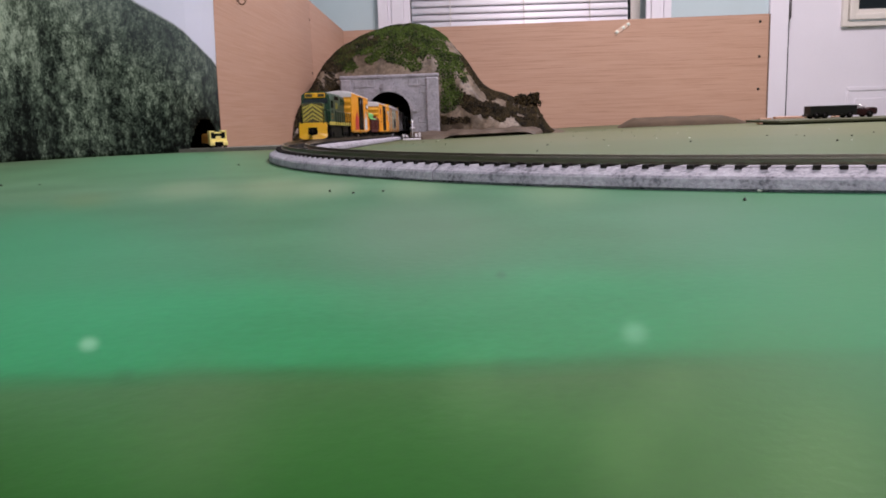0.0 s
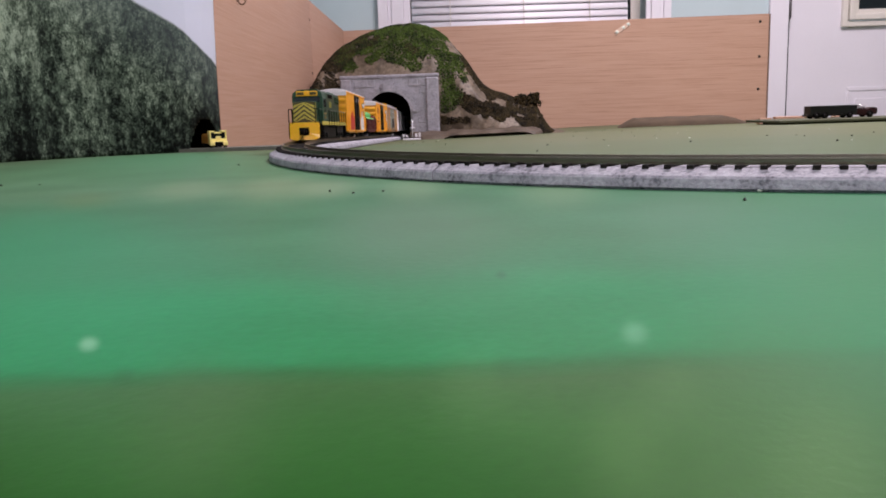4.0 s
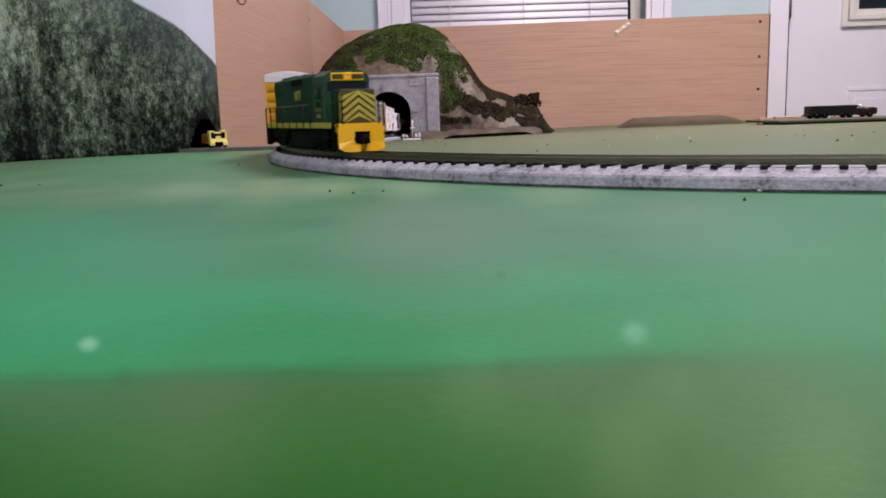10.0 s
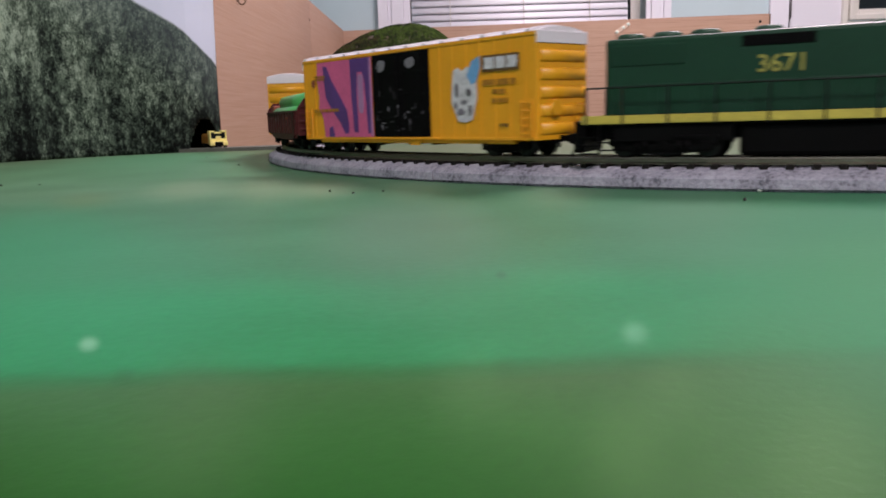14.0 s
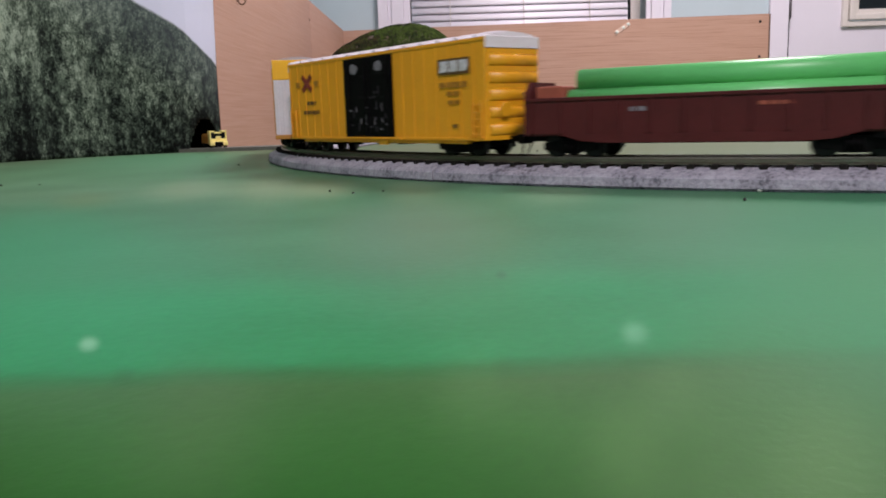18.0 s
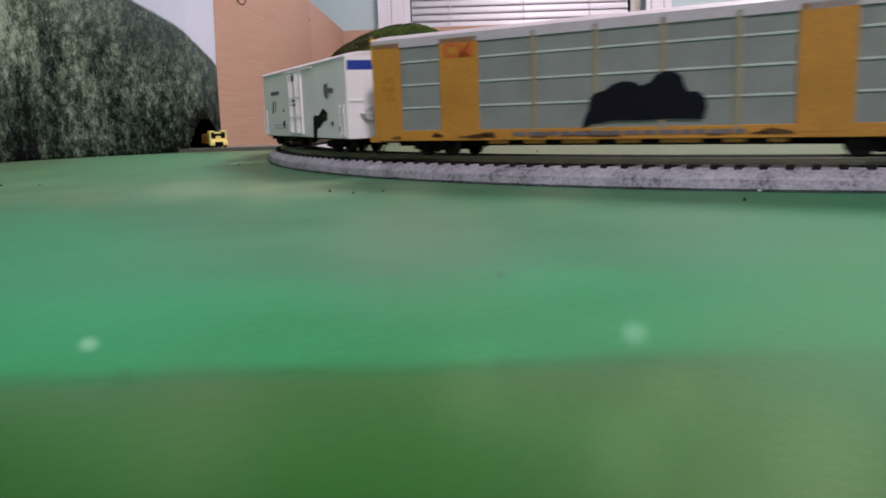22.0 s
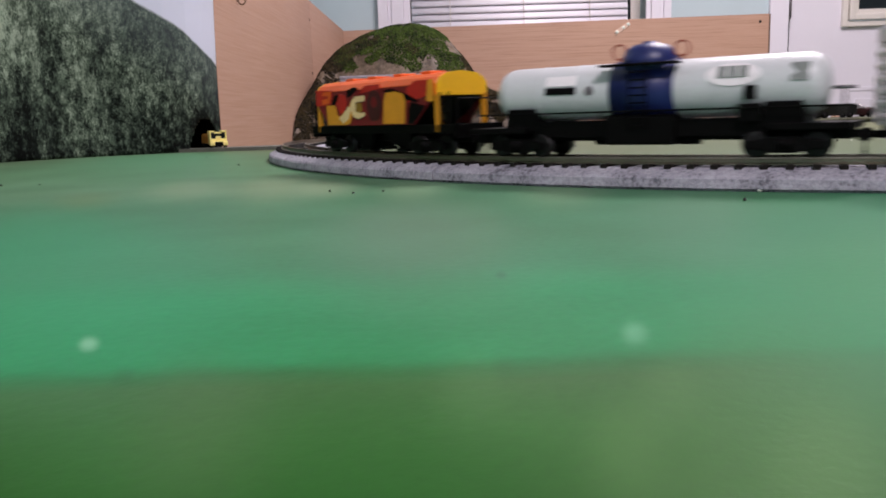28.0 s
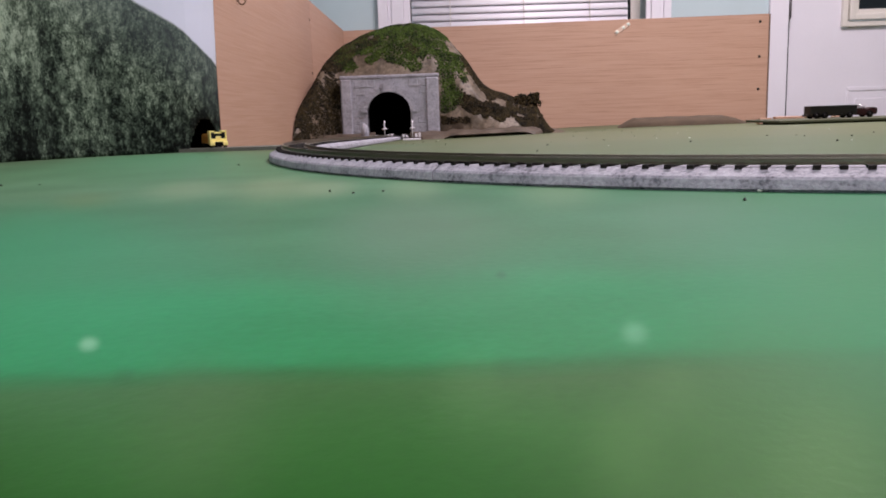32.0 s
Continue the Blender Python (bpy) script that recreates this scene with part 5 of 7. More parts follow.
# ---- the engine ----
eng = thing("diesel_locomotive", "green model diesel locomotive with yellow pilot and cream stripe", "locomotive", "train")
bm = bmesh.new()
bx(bm, -88, 71, -14.6, 14.6, 13.6, 15.6, 0.3)
part("walkway", bm, M_BLACK, eng)
for s in (-1, 1):
    bm = bmesh.new()
    bx(bm, -88, 68, min(s * 14.6, s * 15.2), max(s * 14.6, s * 15.2), 14.4, 17.6, 0.2)
    part("side_stripe", bm, M_STRIPE, eng, "cream yellow sill stripe")
bm = bmesh.new()
bx(bm, -80, 31, -9.6, 9.6, 15.6, 46.4, 1.6)
hood = part("long_hood", bm, M_GREEN, eng)
for x in (-70, -53, -36, -19, -2, 15):
    for s in (-1, 1):
        bm = bmesh.new()
        bx(bm, x - 7.6, x + 7.6, min(s * 9.5, s * 9.9), max(s * 9.5, s * 9.9), 17.5, 29, 0.2)
        part("hood_door", bm, M_GREEN, hood)
for x, w, h in ((-72, 9, 2.4), (-58, 9, 2.4), (-44, 9, 2.4), (-22, 8, 2.2), (14, 5, 1.6)):
    bm = bmesh.new()
    lathe(bm, (x * MM, 0, 46.1 * MM), (0, 0, 1), [(0, w * 0.62 * MM), (h * 0.6 * MM, w * 0.62 * MM), (h * MM, w * 0.5 * MM)], 18)
    part("roof_fan", bm, M_GREENROOF, eng)
for s in (-1, 1):
    for x0, x1, z0, z1 in ((-78, -50, 36, 43.5), (-30, -6, 40.8, 44.6)):
        bm = bmesh.new()
        bx(bm, x0, x1, min(s * 9.5, s * 9.95), max(s * 9.5, s * 9.95), z0, z1, 0.1)
        k = x0 + 1
        while k < x1 - 0.8:
            bx(bm, k, k + 0.5, min(s * 9.9, s * 10.25), max(s * 9.9, s * 10.25), z0 + 0.4, z1 - 0.4)
            k += 1.3
        part("grille", bm, M_GREEN if x0 < -40 else M_BLACK, eng)
    text_part("number", "3671", -16.5, 34.2, 8.6, s * 10.0, M_OLDGOLD, eng, "gold road number 3671")
# cab
bm = bmesh.new()
bx(bm, 31, 54, -13.8, 13.8, 15.6, 40.0, 0.6)
pts = [(-13.8, 39.6), (-12.9, 43.6), (-8, 46.5), (8, 46.5), (12.9, 43.6), (13.8, 39.6)]
a = [bm.verts.new((31 * MM, y * MM, z * MM)) for y, z in pts]
b = [bm.verts.new((55 * MM, y * MM, z * MM)) for y, z in pts]
bm.faces.new(a)
bm.faces.new(b[::-1])
for i in range(6):
    bm.faces.new((a[i], a[(i + 1) % 6], b[(i + 1) % 6], b[i]))
cab = part("cab", bm, M_GREENROOF, eng)
for s in (-1, 1):
    bm = bmesh.new()
    bx(bm, 35, 49, min(s * 13.7, s * 14.1), max(s * 13.7, s * 14.1), 30.5, 38.0, 0.2)
    part("side_window", bm, M_GLASSDARK, cab)
    bars("emblem", 37, 48, 19.5, 22.5, 1, s * 13.9, M_DARKGOLD, cab, 6, "faded gold emblem bars", 3)
    bars("emblem", 35, 50, 23.5, 25.6, 1, s * 13.9, M_DARKGOLD, cab, 7, "", 4)
    plate("emblem", [(38.5, 26.4), (46.5, 26.4), (45, 28.6), (42.5, 29.6), (40, 28.6)], s * 13.85, M_BLACK, cab)
bm = bmesh.new()
bx(bm, 54, 54.6, -11.6, 11.6, 35.4, 40.2, 0.2)
part("windscreen", bm, M_GLASSDARK, cab)
bm = bmesh.new()
bx(bm, 53.5, 56.4, -9.5, 9.5, 40.6, 45.0, 0.4)
part("number_board", bm, M_PILOT, cab, "yellow number board over the windscreen")
for ya, yb in ((-8.9, -2.6), (2.6, 8.9)):
    bm = bmesh.new()
    bx(bm, 56.3, 56.7, ya, yb, 41.5, 44.2, 0.1)
    part("board_glass", bm, M_NOSE, cab, "olive number glass")
bm = bmesh.new()
bx(bm, 56.2, 57.2, -2.2, 2.2, 40.4, 45.2, 0.5)
lathe(bm, (0.0571, 0, 0.0440), (1, 0, 0), [(0, 0.0012), (0.0004, 0.0011), (0.0006, 0.0005)], 12)
lathe(bm, (0.0571, 0, 0.0416), (1, 0, 0), [(0, 0.0012), (0.0004, 0.0011), (0.0006, 0.0005)], 12)
part("headlight", bm, M_PILOT, cab, "bright yellow twin headlight casing")
bm = bmesh.new()
rd(bm, (48, 3, 46.2), (48, 3, 48.4), 0.5)
rd(bm, (46.5, 3, 48.4), (51, 3, 48.5), 0.6, 8, 0.9)
part("horn", bm, M_BROWNDOOR, cab, "small red-brown horn")
# nose
bm = bmesh.new()
bx(bm, 54, 73.2, -9.8, 9.8, 15.6, 35.4, 1.2)
nose = part("nose", bm, M_GREEN, eng)
bm = bmesh.new()
bx(bm, 73.1, 73.5, -9.4, 9.4, 16.5, 34.8, 0.2)
part("nose_face", bm, M_NOSE, nose, "olive nose panel behind the chevrons")
for k in range(5):
    z = 15.4 + k * 3.9
    for s in (-1, 1):
        bm = bmesh.new()
        lo, hi = 16.6, 34.7
        poly = [(s * 0.0, z + 5.2), (s * 9.3, z - 1.6), (s * 9.3, z + 0.6), (s * 0.0, z + 7.4)]
        poly = [(y, max(lo, min(hi, zz))) for y, zz in poly]
        if max(p[1] for p in poly) - min(p[1] for p in poly) < 0.8:
            bm.free()
            continue
        a = [bm.verts.new((73.5 * MM, y * MM, zz * MM)) for y, zz in poly]
        b = [bm.verts.new((73.75 * MM, y * MM, zz * MM)) for y, zz in poly]
        bm.faces.new(a)
        bm.faces.new(b)
        for i in range(4):
            bm.faces.new((a[i], a[(i + 1) % 4], b[(i + 1) % 4], b[i]))
        part("chevron", bm, M_STRIPE, nose, "cream yellow chevron stripe")
for s in (-1, 1):
    bm = bmesh.new()
    for k in range(5):
        x0 = 61.0 + k * 3.1
        pts = [(69.4, 16.8 + 3.2 * k), (73.0, 16.8 + 3.2 * k + 3.4), (73.0, 16.8 + 3.2 * k + 5.4), (69.4, 16.8 + 3.2 * k + 2.0)]
        prism(bm, [(x * MM, min(z, 34.2) * MM) for x, z in pts], s * 9.8 * MM, s * 10.0 * MM)
    part("chevron", bm, M_STRIPE, nose)
# pilot with plough
bm = bmesh.new()
bx(bm, 69, 74.0, -13.0, 13.0, 12.2, 16.8, 0.4)
rings = []
for dx in (0.0, -1.6):
    hole, rim = [], []
    for k in range(32):
        c, d = math.cos(2 * math.pi * k / 32), math.sin(2 * math.pi * k / 32)
        reach = min(13.1 / max(abs(c), 1e-6), ((16.9 - 8.6) if d > 0 else (8.6 - 1.4)) / max(abs(d), 1e-6))
        reach *= 0.96 if abs(abs(c) - 0.83) < 0.06 else 1.0
        for loop, y, z in ((hole, 4.6 * c, 8.6 + 3.3 * d), (rim, reach * c, 8.6 + reach * d)):
            loop.append(bm.verts.new(((75.8 + dx + 1.6 * (1 - abs(y) / 13.2) + (0.9 if z < 3.5 else 0)) * MM, y * MM, z * MM)))
    rings.append((hole, rim))
for k in range(32):
    j = (k + 1) % 32
    bm.faces.new((rings[0][0][k], rings[0][1][k], rings[0][1][j], rings[0][0][j]))
    bm.faces.new((rings[0][1][k], rings[1][1][k], rings[1][1][j], rings[0][1][j]))
    bm.faces.new((rings[0][0][k], rings[0][0][j], rings[1][0][j], rings[1][0][k]))
    bm.faces.new((rings[1][0][k], rings[1][0][j], rings[1][1][j], rings[1][1][k]))
part("pilot", bm, M_PILOT, eng, "bright yellow pilot plough")
bm = bmesh.new()
bx(bm, 72.6, 74.0, -11.5, 11.5, 2.4, 12.0, 0.2)
part("pilot_backing", bm, M_BLACK, eng)
bm = bmesh.new()
bx(bm, 77.0, 77.9, -4.3, 4.3, 5.8, 12.4, 0.3)
part("coupler_pocket", bm, M_BLACK, eng)
bm = bmesh.new()
bx(bm, -91, -87, -14.0, 14.0, 3.5, 15.6, 0.4)
part("pilot", bm, M_BLACK, eng, "black rear pilot")
add_coupler(eng, 77, 1, 8.6, 9.0)
add_coupler(eng, -90, -1, 8.6, 7.0)
bm = bmesh.new()
bx(bm, -30, 24, -12.5, 12.5, 1.8, 13.7, 1.6)
part("fuel_tank", bm, M_BLACK, eng)
bm = bmesh.new()
bx(bm, -86, 70, -8, 8, 8.4, 13.7, 0.3)
for x in (-54, 46):
    bx(bm, x - 22, x + 22, -13.4, 13.4, 7.4, 13.7, 0.4)
part("frame", bm, M_BLACK, eng)
for s in (-1, 1):
    bm = bmesh.new()
    xs_ = [-86, -72, -55, -38, -20, -2, 14, 29]
    for x in xs_:
        rd(bm, (x, s * 15.35, 13.8), (x, s * 15.35, 28), 0.45, 6)
    rd(bm, (xs_[0], s * 15.35, 28), (xs_[-1], s * 15.35, 28), 0.40, 6)
    part("handrail", bm, M_GLOSSBLACK, eng, "thin dark handrail")
    for x0, x1 in ((57, 75.5),):
        bm = bmesh.new()
        for x in (x0, x1):
            rd(bm, (x, s * 13.4, 15), (x, s * 13.4, 28.5), 0.4, 6)
        rd(bm, (x0, s * 13.4, 28.5), (x1, s * 13.4, 28.5), 0.4, 6)
        part("handrail", bm, M_GREEN, eng)
    for x in (66, -85):
        bm = bmesh.new()
        for k in range(3):
            bx(bm, x - 3.5, x + 3.5, min(s * 12.5, s * 15.4), max(s * 12.5, s * 15.4), 2.6 + k * 3.2, 3.2 + k * 3.2)
        bx(bm, x - 3.9, x - 3.5, min(s * 12.5, s * 15.2), max(s * 12.5, s * 15.2), 2.6, 14.0)
        bx(bm, x + 3.5, x + 3.9, min(s * 12.5, s * 15.2), max(s * 12.5, s * 15.2), 2.6, 14.0)
        part("step", bm, M_BLACK, eng)
bm = bmesh.new()
for y0, y1 in ((-13.4, -10.4), (10.4, 13.4)):
    rd(bm, (76, y0, 16), (76, y0, 28.5), 0.4, 6)
    rd(bm, (76, y1, 16), (76, y1, 28.5), 0.4, 6)
    rd(bm, (76, y0, 28.5), (76, y1, 28.5), 0.4, 6)
part("handrail", bm, M_BLACK, eng)
enlist(eng, 0.0, 0.1517, (-56, 46), meshes=ETRUCK)

# ---- boxcars ----
def chalk(name, x0, x1, z0, z1, count, y, material, parent, seed):
    """Small scattered chalk marks and stencils on a door, one mesh."""
    rnd = random.Random(seed)
    bm = bmesh.new()
    s = 1 if y > 0 else -1
    for _ in range(count):
        x, z = rnd.uniform(x0, x1), z0 + (z1 - z0) * rnd.random() ** 1.5
        w, h = rnd.choice(((0.7, 2.6), (2.4, 0.7), (1.2, 1.2), (3.2, 0.5), (0.5, 4.0)))
        lean = rnd.uniform(-0.8, 0.8)
        prism(bm, [(a * MM, b * MM) for a, b in ((x, z), (x + w, z), (x + w + lean, z + h), (x + lean, z + h))], y * MM, (y + s * 0.15) * MM)
    return part(name, bm, material, parent)


def railcar_marks(car, seed, y):
    s = 1 if y > 0 else -1
    x0, x1 = (58, 80.5) if s < 0 else (-80.5, -58)
    side = s * (abs(y) + 0.35)
    plate("sign", rect(x0, x1, 37.4, 44.4), side, M_SIGN, car, "dark outlined sign with pale block shapes")
    for q in range(3):
        xa = x0 + 1.4 + q * 6.9
        plate("sign_block", [(xa, 38.6), (xa + 6.0 - q * 0.4, 38.6), (xa + 6.3, 41.0), (xa + 6.0, 43.4), (xa + 0.3, 43.4), (xa + 0.8, 41.0)], s * (abs(y) + 0.6), M_PALELET, car)
    bars("lettering", x0, x1, 30.6, 34.2, 1, side, M_FAINT, car, seed + 1, word=7)
    for z in (27.4, 23.6):
        bars("lettering", x0 + 6, x1 - 6, z, z + 2.6, 1, side, M_FAINT, car, seed + int(z), word=3.6)
    bars("lettering", x0 + 10, x1 - 7, 13.5, 15.6, 1, side, M_SIGN, car, seed + 2, word=2.4)
    door_side = s * (abs(y) + 1.0)
    for cx, cz, rx, rz in ((-14.5, 44.6, 3.8, 2.7), (9, 45.0, 3.6, 2.5)):
        plate("door_mark", blob(11, rx, rz, cx, cz, 0.16, seed + int(cx) + 30), door_side, M_GREYMARK, car)
    chalk("door_chalk", -21, 17, 12.5, 24, 9, s * (abs(y) + 1.2), M_GREYMARK, car, seed + 4)
    chalk("door_chalk", -21, 17, 12.5, 34, 16, s * (abs(y) + 1.2), M_DIMLET, car, seed + 5)


car_a = boxcar("boxcar", "yellow model boxcar with black doors and pink and purple graffiti", 179.1, 31, 8.4, 52.0, M_YELLOW, M_ROOFWHITE, M_DOORBLACK, (-22, 22.5), M_YELLOWB)
for y in (-15.5, 15.5):
    railcar_marks(car_a, 20 if y < 0 else 40, y)
Y0 = -15.9
plate("graffiti", [(-69, 9.8), (-23.2, 9.8), (-23.2, 50), (-74, 50), (-74.6, 40), (-73, 31), (-74, 26), (-70, 20)], Y0, M_PINK, car_a, "pink sprayed lettering shapes", 0.25)
plate("graffiti", [(-68, 48), (-67.4, 39), (-66.2, 31), (-60.4, 24), (-53, 17.4), (-48.6, 11.4), (-45.2, 12), (-45, 17), (-46.4, 24), (-53, 32), (-60, 40), (-64.4, 47.6)], Y0 - 0.25, M_PURPLE, car_a, "purple sprayed diagonal stroke", 0.15)
plate("graffiti", [(-42, 50), (-23.8, 50), (-23.8, 12), (-27.6, 11.6), (-28.6, 30), (-29.4, 39), (-31, 43), (-35.4, 43), (-36.6, 30), (-36.2, 12), (-40.2, 12.4), (-41.4, 30)], Y0 - 0.25, M_PURPLE, car_a, "", 0.15)
plate("graffiti", [(-35, 40), (-33.6, 42), (-31.6, 42), (-30.2, 40), (-30.4, 25), (-31.6, 22), (-34, 22), (-35.2, 25)], Y0 - 0.42, M_LILAC, car_a, "lilac sprayed upright bar", 0.15)
plate("graffiti", [(-24.6, 49.4), (-23.1, 49.4), (-23.1, 10.4), (-24.6, 10.4)], Y0 - 0.42, M_LILAC, car_a, "", 0.15)
plate("graffiti", [(-64, 14.6), (-61, 15.6), (-59, 11), (-60, 9.9), (-64.4, 9.9)], Y0 - 0.25, M_PURPLE, car_a, "", 0.15)
plate("mark", blob(9, 1.6, 2.2, -79, 39, 0.2, 4), Y0, M_TERRA, car_a, "small red mark", 0.2)
bars("lettering", -80, -50, 22.5, 25.0, 1, Y0 - 0.45, M_FAINT, car_a, 61, word=2.6)
bars("lettering", -78, -66, 40, 43, 2, Y0 - 0.45, M_FAINT, car_a, 62, word=3)
plate("graffiti", [(39.5, 39.0), (42.5, 40.4), (45.5, 38.6), (49, 40.6), (53, 39.4), (54.6, 34), (54.8, 27), (53, 21), (51.5, 17.4), (47, 16.2), (42.4, 16.8), (40.4, 20.5), (38.2, 25), (38.6, 32)], Y0, M_PALELET, car_a, "white sprayed patch with blue and grey daubs", 0.25)
plate("graffiti", [(48.6, 36.5), (52, 42.5), (57, 44.6), (57.4, 40), (54.6, 33.5), (51.5, 32.5)], Y0 - 0.22, M_SKYBLUE, car_a, "light blue sprayed daub", 0.15)
for cx, cz, rx, rz, m_ in ((42.0, 30.4, 1.2, 3.2, M_LETTER), (49.8, 29.2, 1.6, 2.0, M_LETTER), (46.6, 25.2, 2.2, 1.2, M_GREYMARK), (44.4, 20.8, 2.6, 1.6, M_GREYMARK), (50.6, 21.6, 1.2, 2.8, M_LETTER), (41.0, 23.6, 0.9, 1.8, M_GREYMARK)):
    plate("graffiti", blob(9, rx, rz, cx, cz, 0.2, int(cx * 7)), Y0 - 0.25 - 0.12 * (m_ is M_LETTER), m_, car_a, "", 0.15)
plate("graffiti", [(30, 10), (64, 10), (62, 22), (54, 30), (48, 24), (42, 33), (36, 22), (30, 26)], 15.9, M_RED, car_a, "red and white sprayed shapes", 0.25)
plate("graffiti", [(-66, 10), (-34, 10), (-36, 26), (-44, 22), (-50, 34), (-58, 24), (-66, 28)], 15.9, M_PALELET, car_a, "", 0.25)
enlist(car_a, 0.1771, 0.1791, (-64, 66))

car_b = boxcar("boxcar", "plain yellow model boxcar with black doors and white roof", 180.6, 31, 8.4, 52.0, M_YELLOW, M_ROOFWHITE, M_DOORBLACK, (-25, 21), M_YELLOWB)
for y in (-15.5, 15.5):
    railcar_marks(car_b, 70 if y < 0 else 90, y)
    k = 1 if y < 0 else -1
    yy = y * 1.026
    for r in (38, -38):
        ca, sa = math.cos(radians(r)), math.sin(radians(r))
        pts = [(-67.3 * k + ca * a - sa * b, 40 + sa * a + ca * b) for a, b in ((-6.6, -1.5), (6.6, -1.5), (6.6, 1.5), (-6.6, 1.5))]
        plate("logo", pts, yy + (0.0 if r > 0 else (-0.1 if y < 0 else 0.1)), M_LOGORED, car_b, "dark crossed-bars logo shape")
    for a, b in ((-80.5, -76), (-58.5, -54)):
        plate("logo", rect(min(a * k, b * k), max(a * k, b * k), 38, 41), yy, M_FAINT, car_b)
    bars("lettering", min(-69 * k, -57 * k), max(-69 * k, -57 * k), 27.0, 29.8, 1, yy, M_SIGN, car_b, 77, word=3.4)
    bars("lettering", min(-75 * k, -52 * k), max(-75 * k, -52 * k), 21.6, 24.6, 1, yy, M_SIGN, car_b, 78, word=2.4)
enlist(car_b, 0.5204, 0.1806, (-66, 66))

car_e = boxcar("boxcar", "white ribbed model boxcar with a dark maroon door", 148.0, 30.5, 11.4, 44.6, M_CARWHITE, M_ROOFWHITE, M_BROWNDOOR, (-14, 14), M_CARWHITE, rib_pitch=7.4, rib=0.38, ends=6)
for y in (-15.25, 15.25):
    k = 1 if y < 0 else -1
    s = -k
    yy = s * 16.0
    bars("lettering", min(-62 * k, -17 * k), max(-62 * k, -17 * k), 29, 37, 2, yy, M_GREYMARK, car_e, 31, "grey lettering bars", 5)
    bars("lettering", min(-62 * k, -40 * k), max(-62 * k, -40 * k), 14, 17, 1, yy, M_GREYMARK, car_e, 32, "", 3)
    plate("emblem", [(x * k, z) for x, z in ((44.6, 35.6), (46.8, 36.4), (49.6, 34.2), (53.4, 35.0), (56.0, 33.0), (55.2, 30.2), (52.4, 29.4), (51.8, 26.6), (53.0, 24.2), (49.8, 25.0), (48.6, 28.4), (46.0, 30.2), (46.6, 32.8))], yy, M_BROWNDOOR, car_e, "dark brown emblem shape")
    bm = bmesh.new()
    for i in range(24):
        a0_, a1_ = 2 * math.pi * i / 24, 2 * math.pi * (i + 0.8) / 24
        if i % 4 == 3:
            continue
        prism(bm, [((50.5 * k + r * math.cos(a)) * MM, (32 + r * math.sin(a)) * MM) for r, a in ((9.0, a0_), (9.6, a0_), (9.6, a1_), (9.0, a1_))], yy * MM, (yy + s * 0.15) * MM)
    part("emblem_ring", bm, M_PALELET, car_e)
    for a in (52, 60):
        plate("placard", rect(min(a * k, (a + 4) * k), max(a * k, (a + 4) * k), 14.5, 18.5), yy, M_DOORBLACK, car_e, "small black placard")
    bars("lettering", min(18 * k, 34 * k), max(18 * k, 34 * k), 17, 21, 2, yy, M_GREYMARK, car_e, 36, "", 3)
for x in (-70, 70):
    for y in (-15.0, 15.0):
        bm = bmesh.new()
        bx(bm, x - 2.4, x + 2.4, y - 0.5, y + 0.5, 6.4, 12.0, 0.4)
        part("stirrup_step", bm, M_CARWHITE, car_e)
bm = bmesh.new()
bx(bm, 6, 15, -11.5, -6, 7.6, 11.5, 1.2)
part("brake_cylinder", bm, M_BLACK, car_e)
bm = bmesh.new()
for y in (-11, -3, 5):
    rd(bm, (77.5, y, 7), (77.5, y, 34), 0.5, 6)
rd(bm, (77.5, -11, 34), (77.5, 5, 34), 0.5, 6)
rd(bm, (77.5, -11, 26), (77.5, 5, 26), 0.5, 6)
bx(bm, 75.5, 83, -12, 8, 5.5, 12.0, 0.4)
bx(bm, 76, 81, -13, -3, 12, 24, 0.5)
part("end_platform", bm, M_BLACK, car_e, "black end platform and railing")
enlist(car_e, 1.2071, 0.1480, (-52, 52))

# ---- autorack ----
rack = thing("autorack_car", "tall ochre autorack freight car with grey screen panels", "freight car", "train")
H, W = 125.7, 32.0
bm = bmesh.new()
bx(bm, -H + 0.5, H - 0.5, -W / 2 + 0.7, W / 2 - 0.7, 10.5, 53.4, 0.3)
part("body", bm, M_MESH, rack, "grey perforated screen sides")
bm = bmesh.new()
bx(bm, -H, H, -W / 2, W / 2, 8.2, 13.0, 0.3)
bx(bm, -62, 62, -W / 2 + 1.5, W / 2 - 1.5, 6.6, 8.4, 0.3)
part("sill", bm, M_OCHRE, rack, "ochre side sill")
bm = bmesh.new()
bx(bm, -H + 6, H - 6, -5, 5, 5.4, 8.3, 0.3)
for x in (-48, -30, -6, 12, 36, 52):
    bx(bm, x - 4, x + 4, -W / 2 + 1.2, W / 2 - 1.2, 6.2, 9.6, 0.3)
part("underframe", bm, M_BLACK, rack)
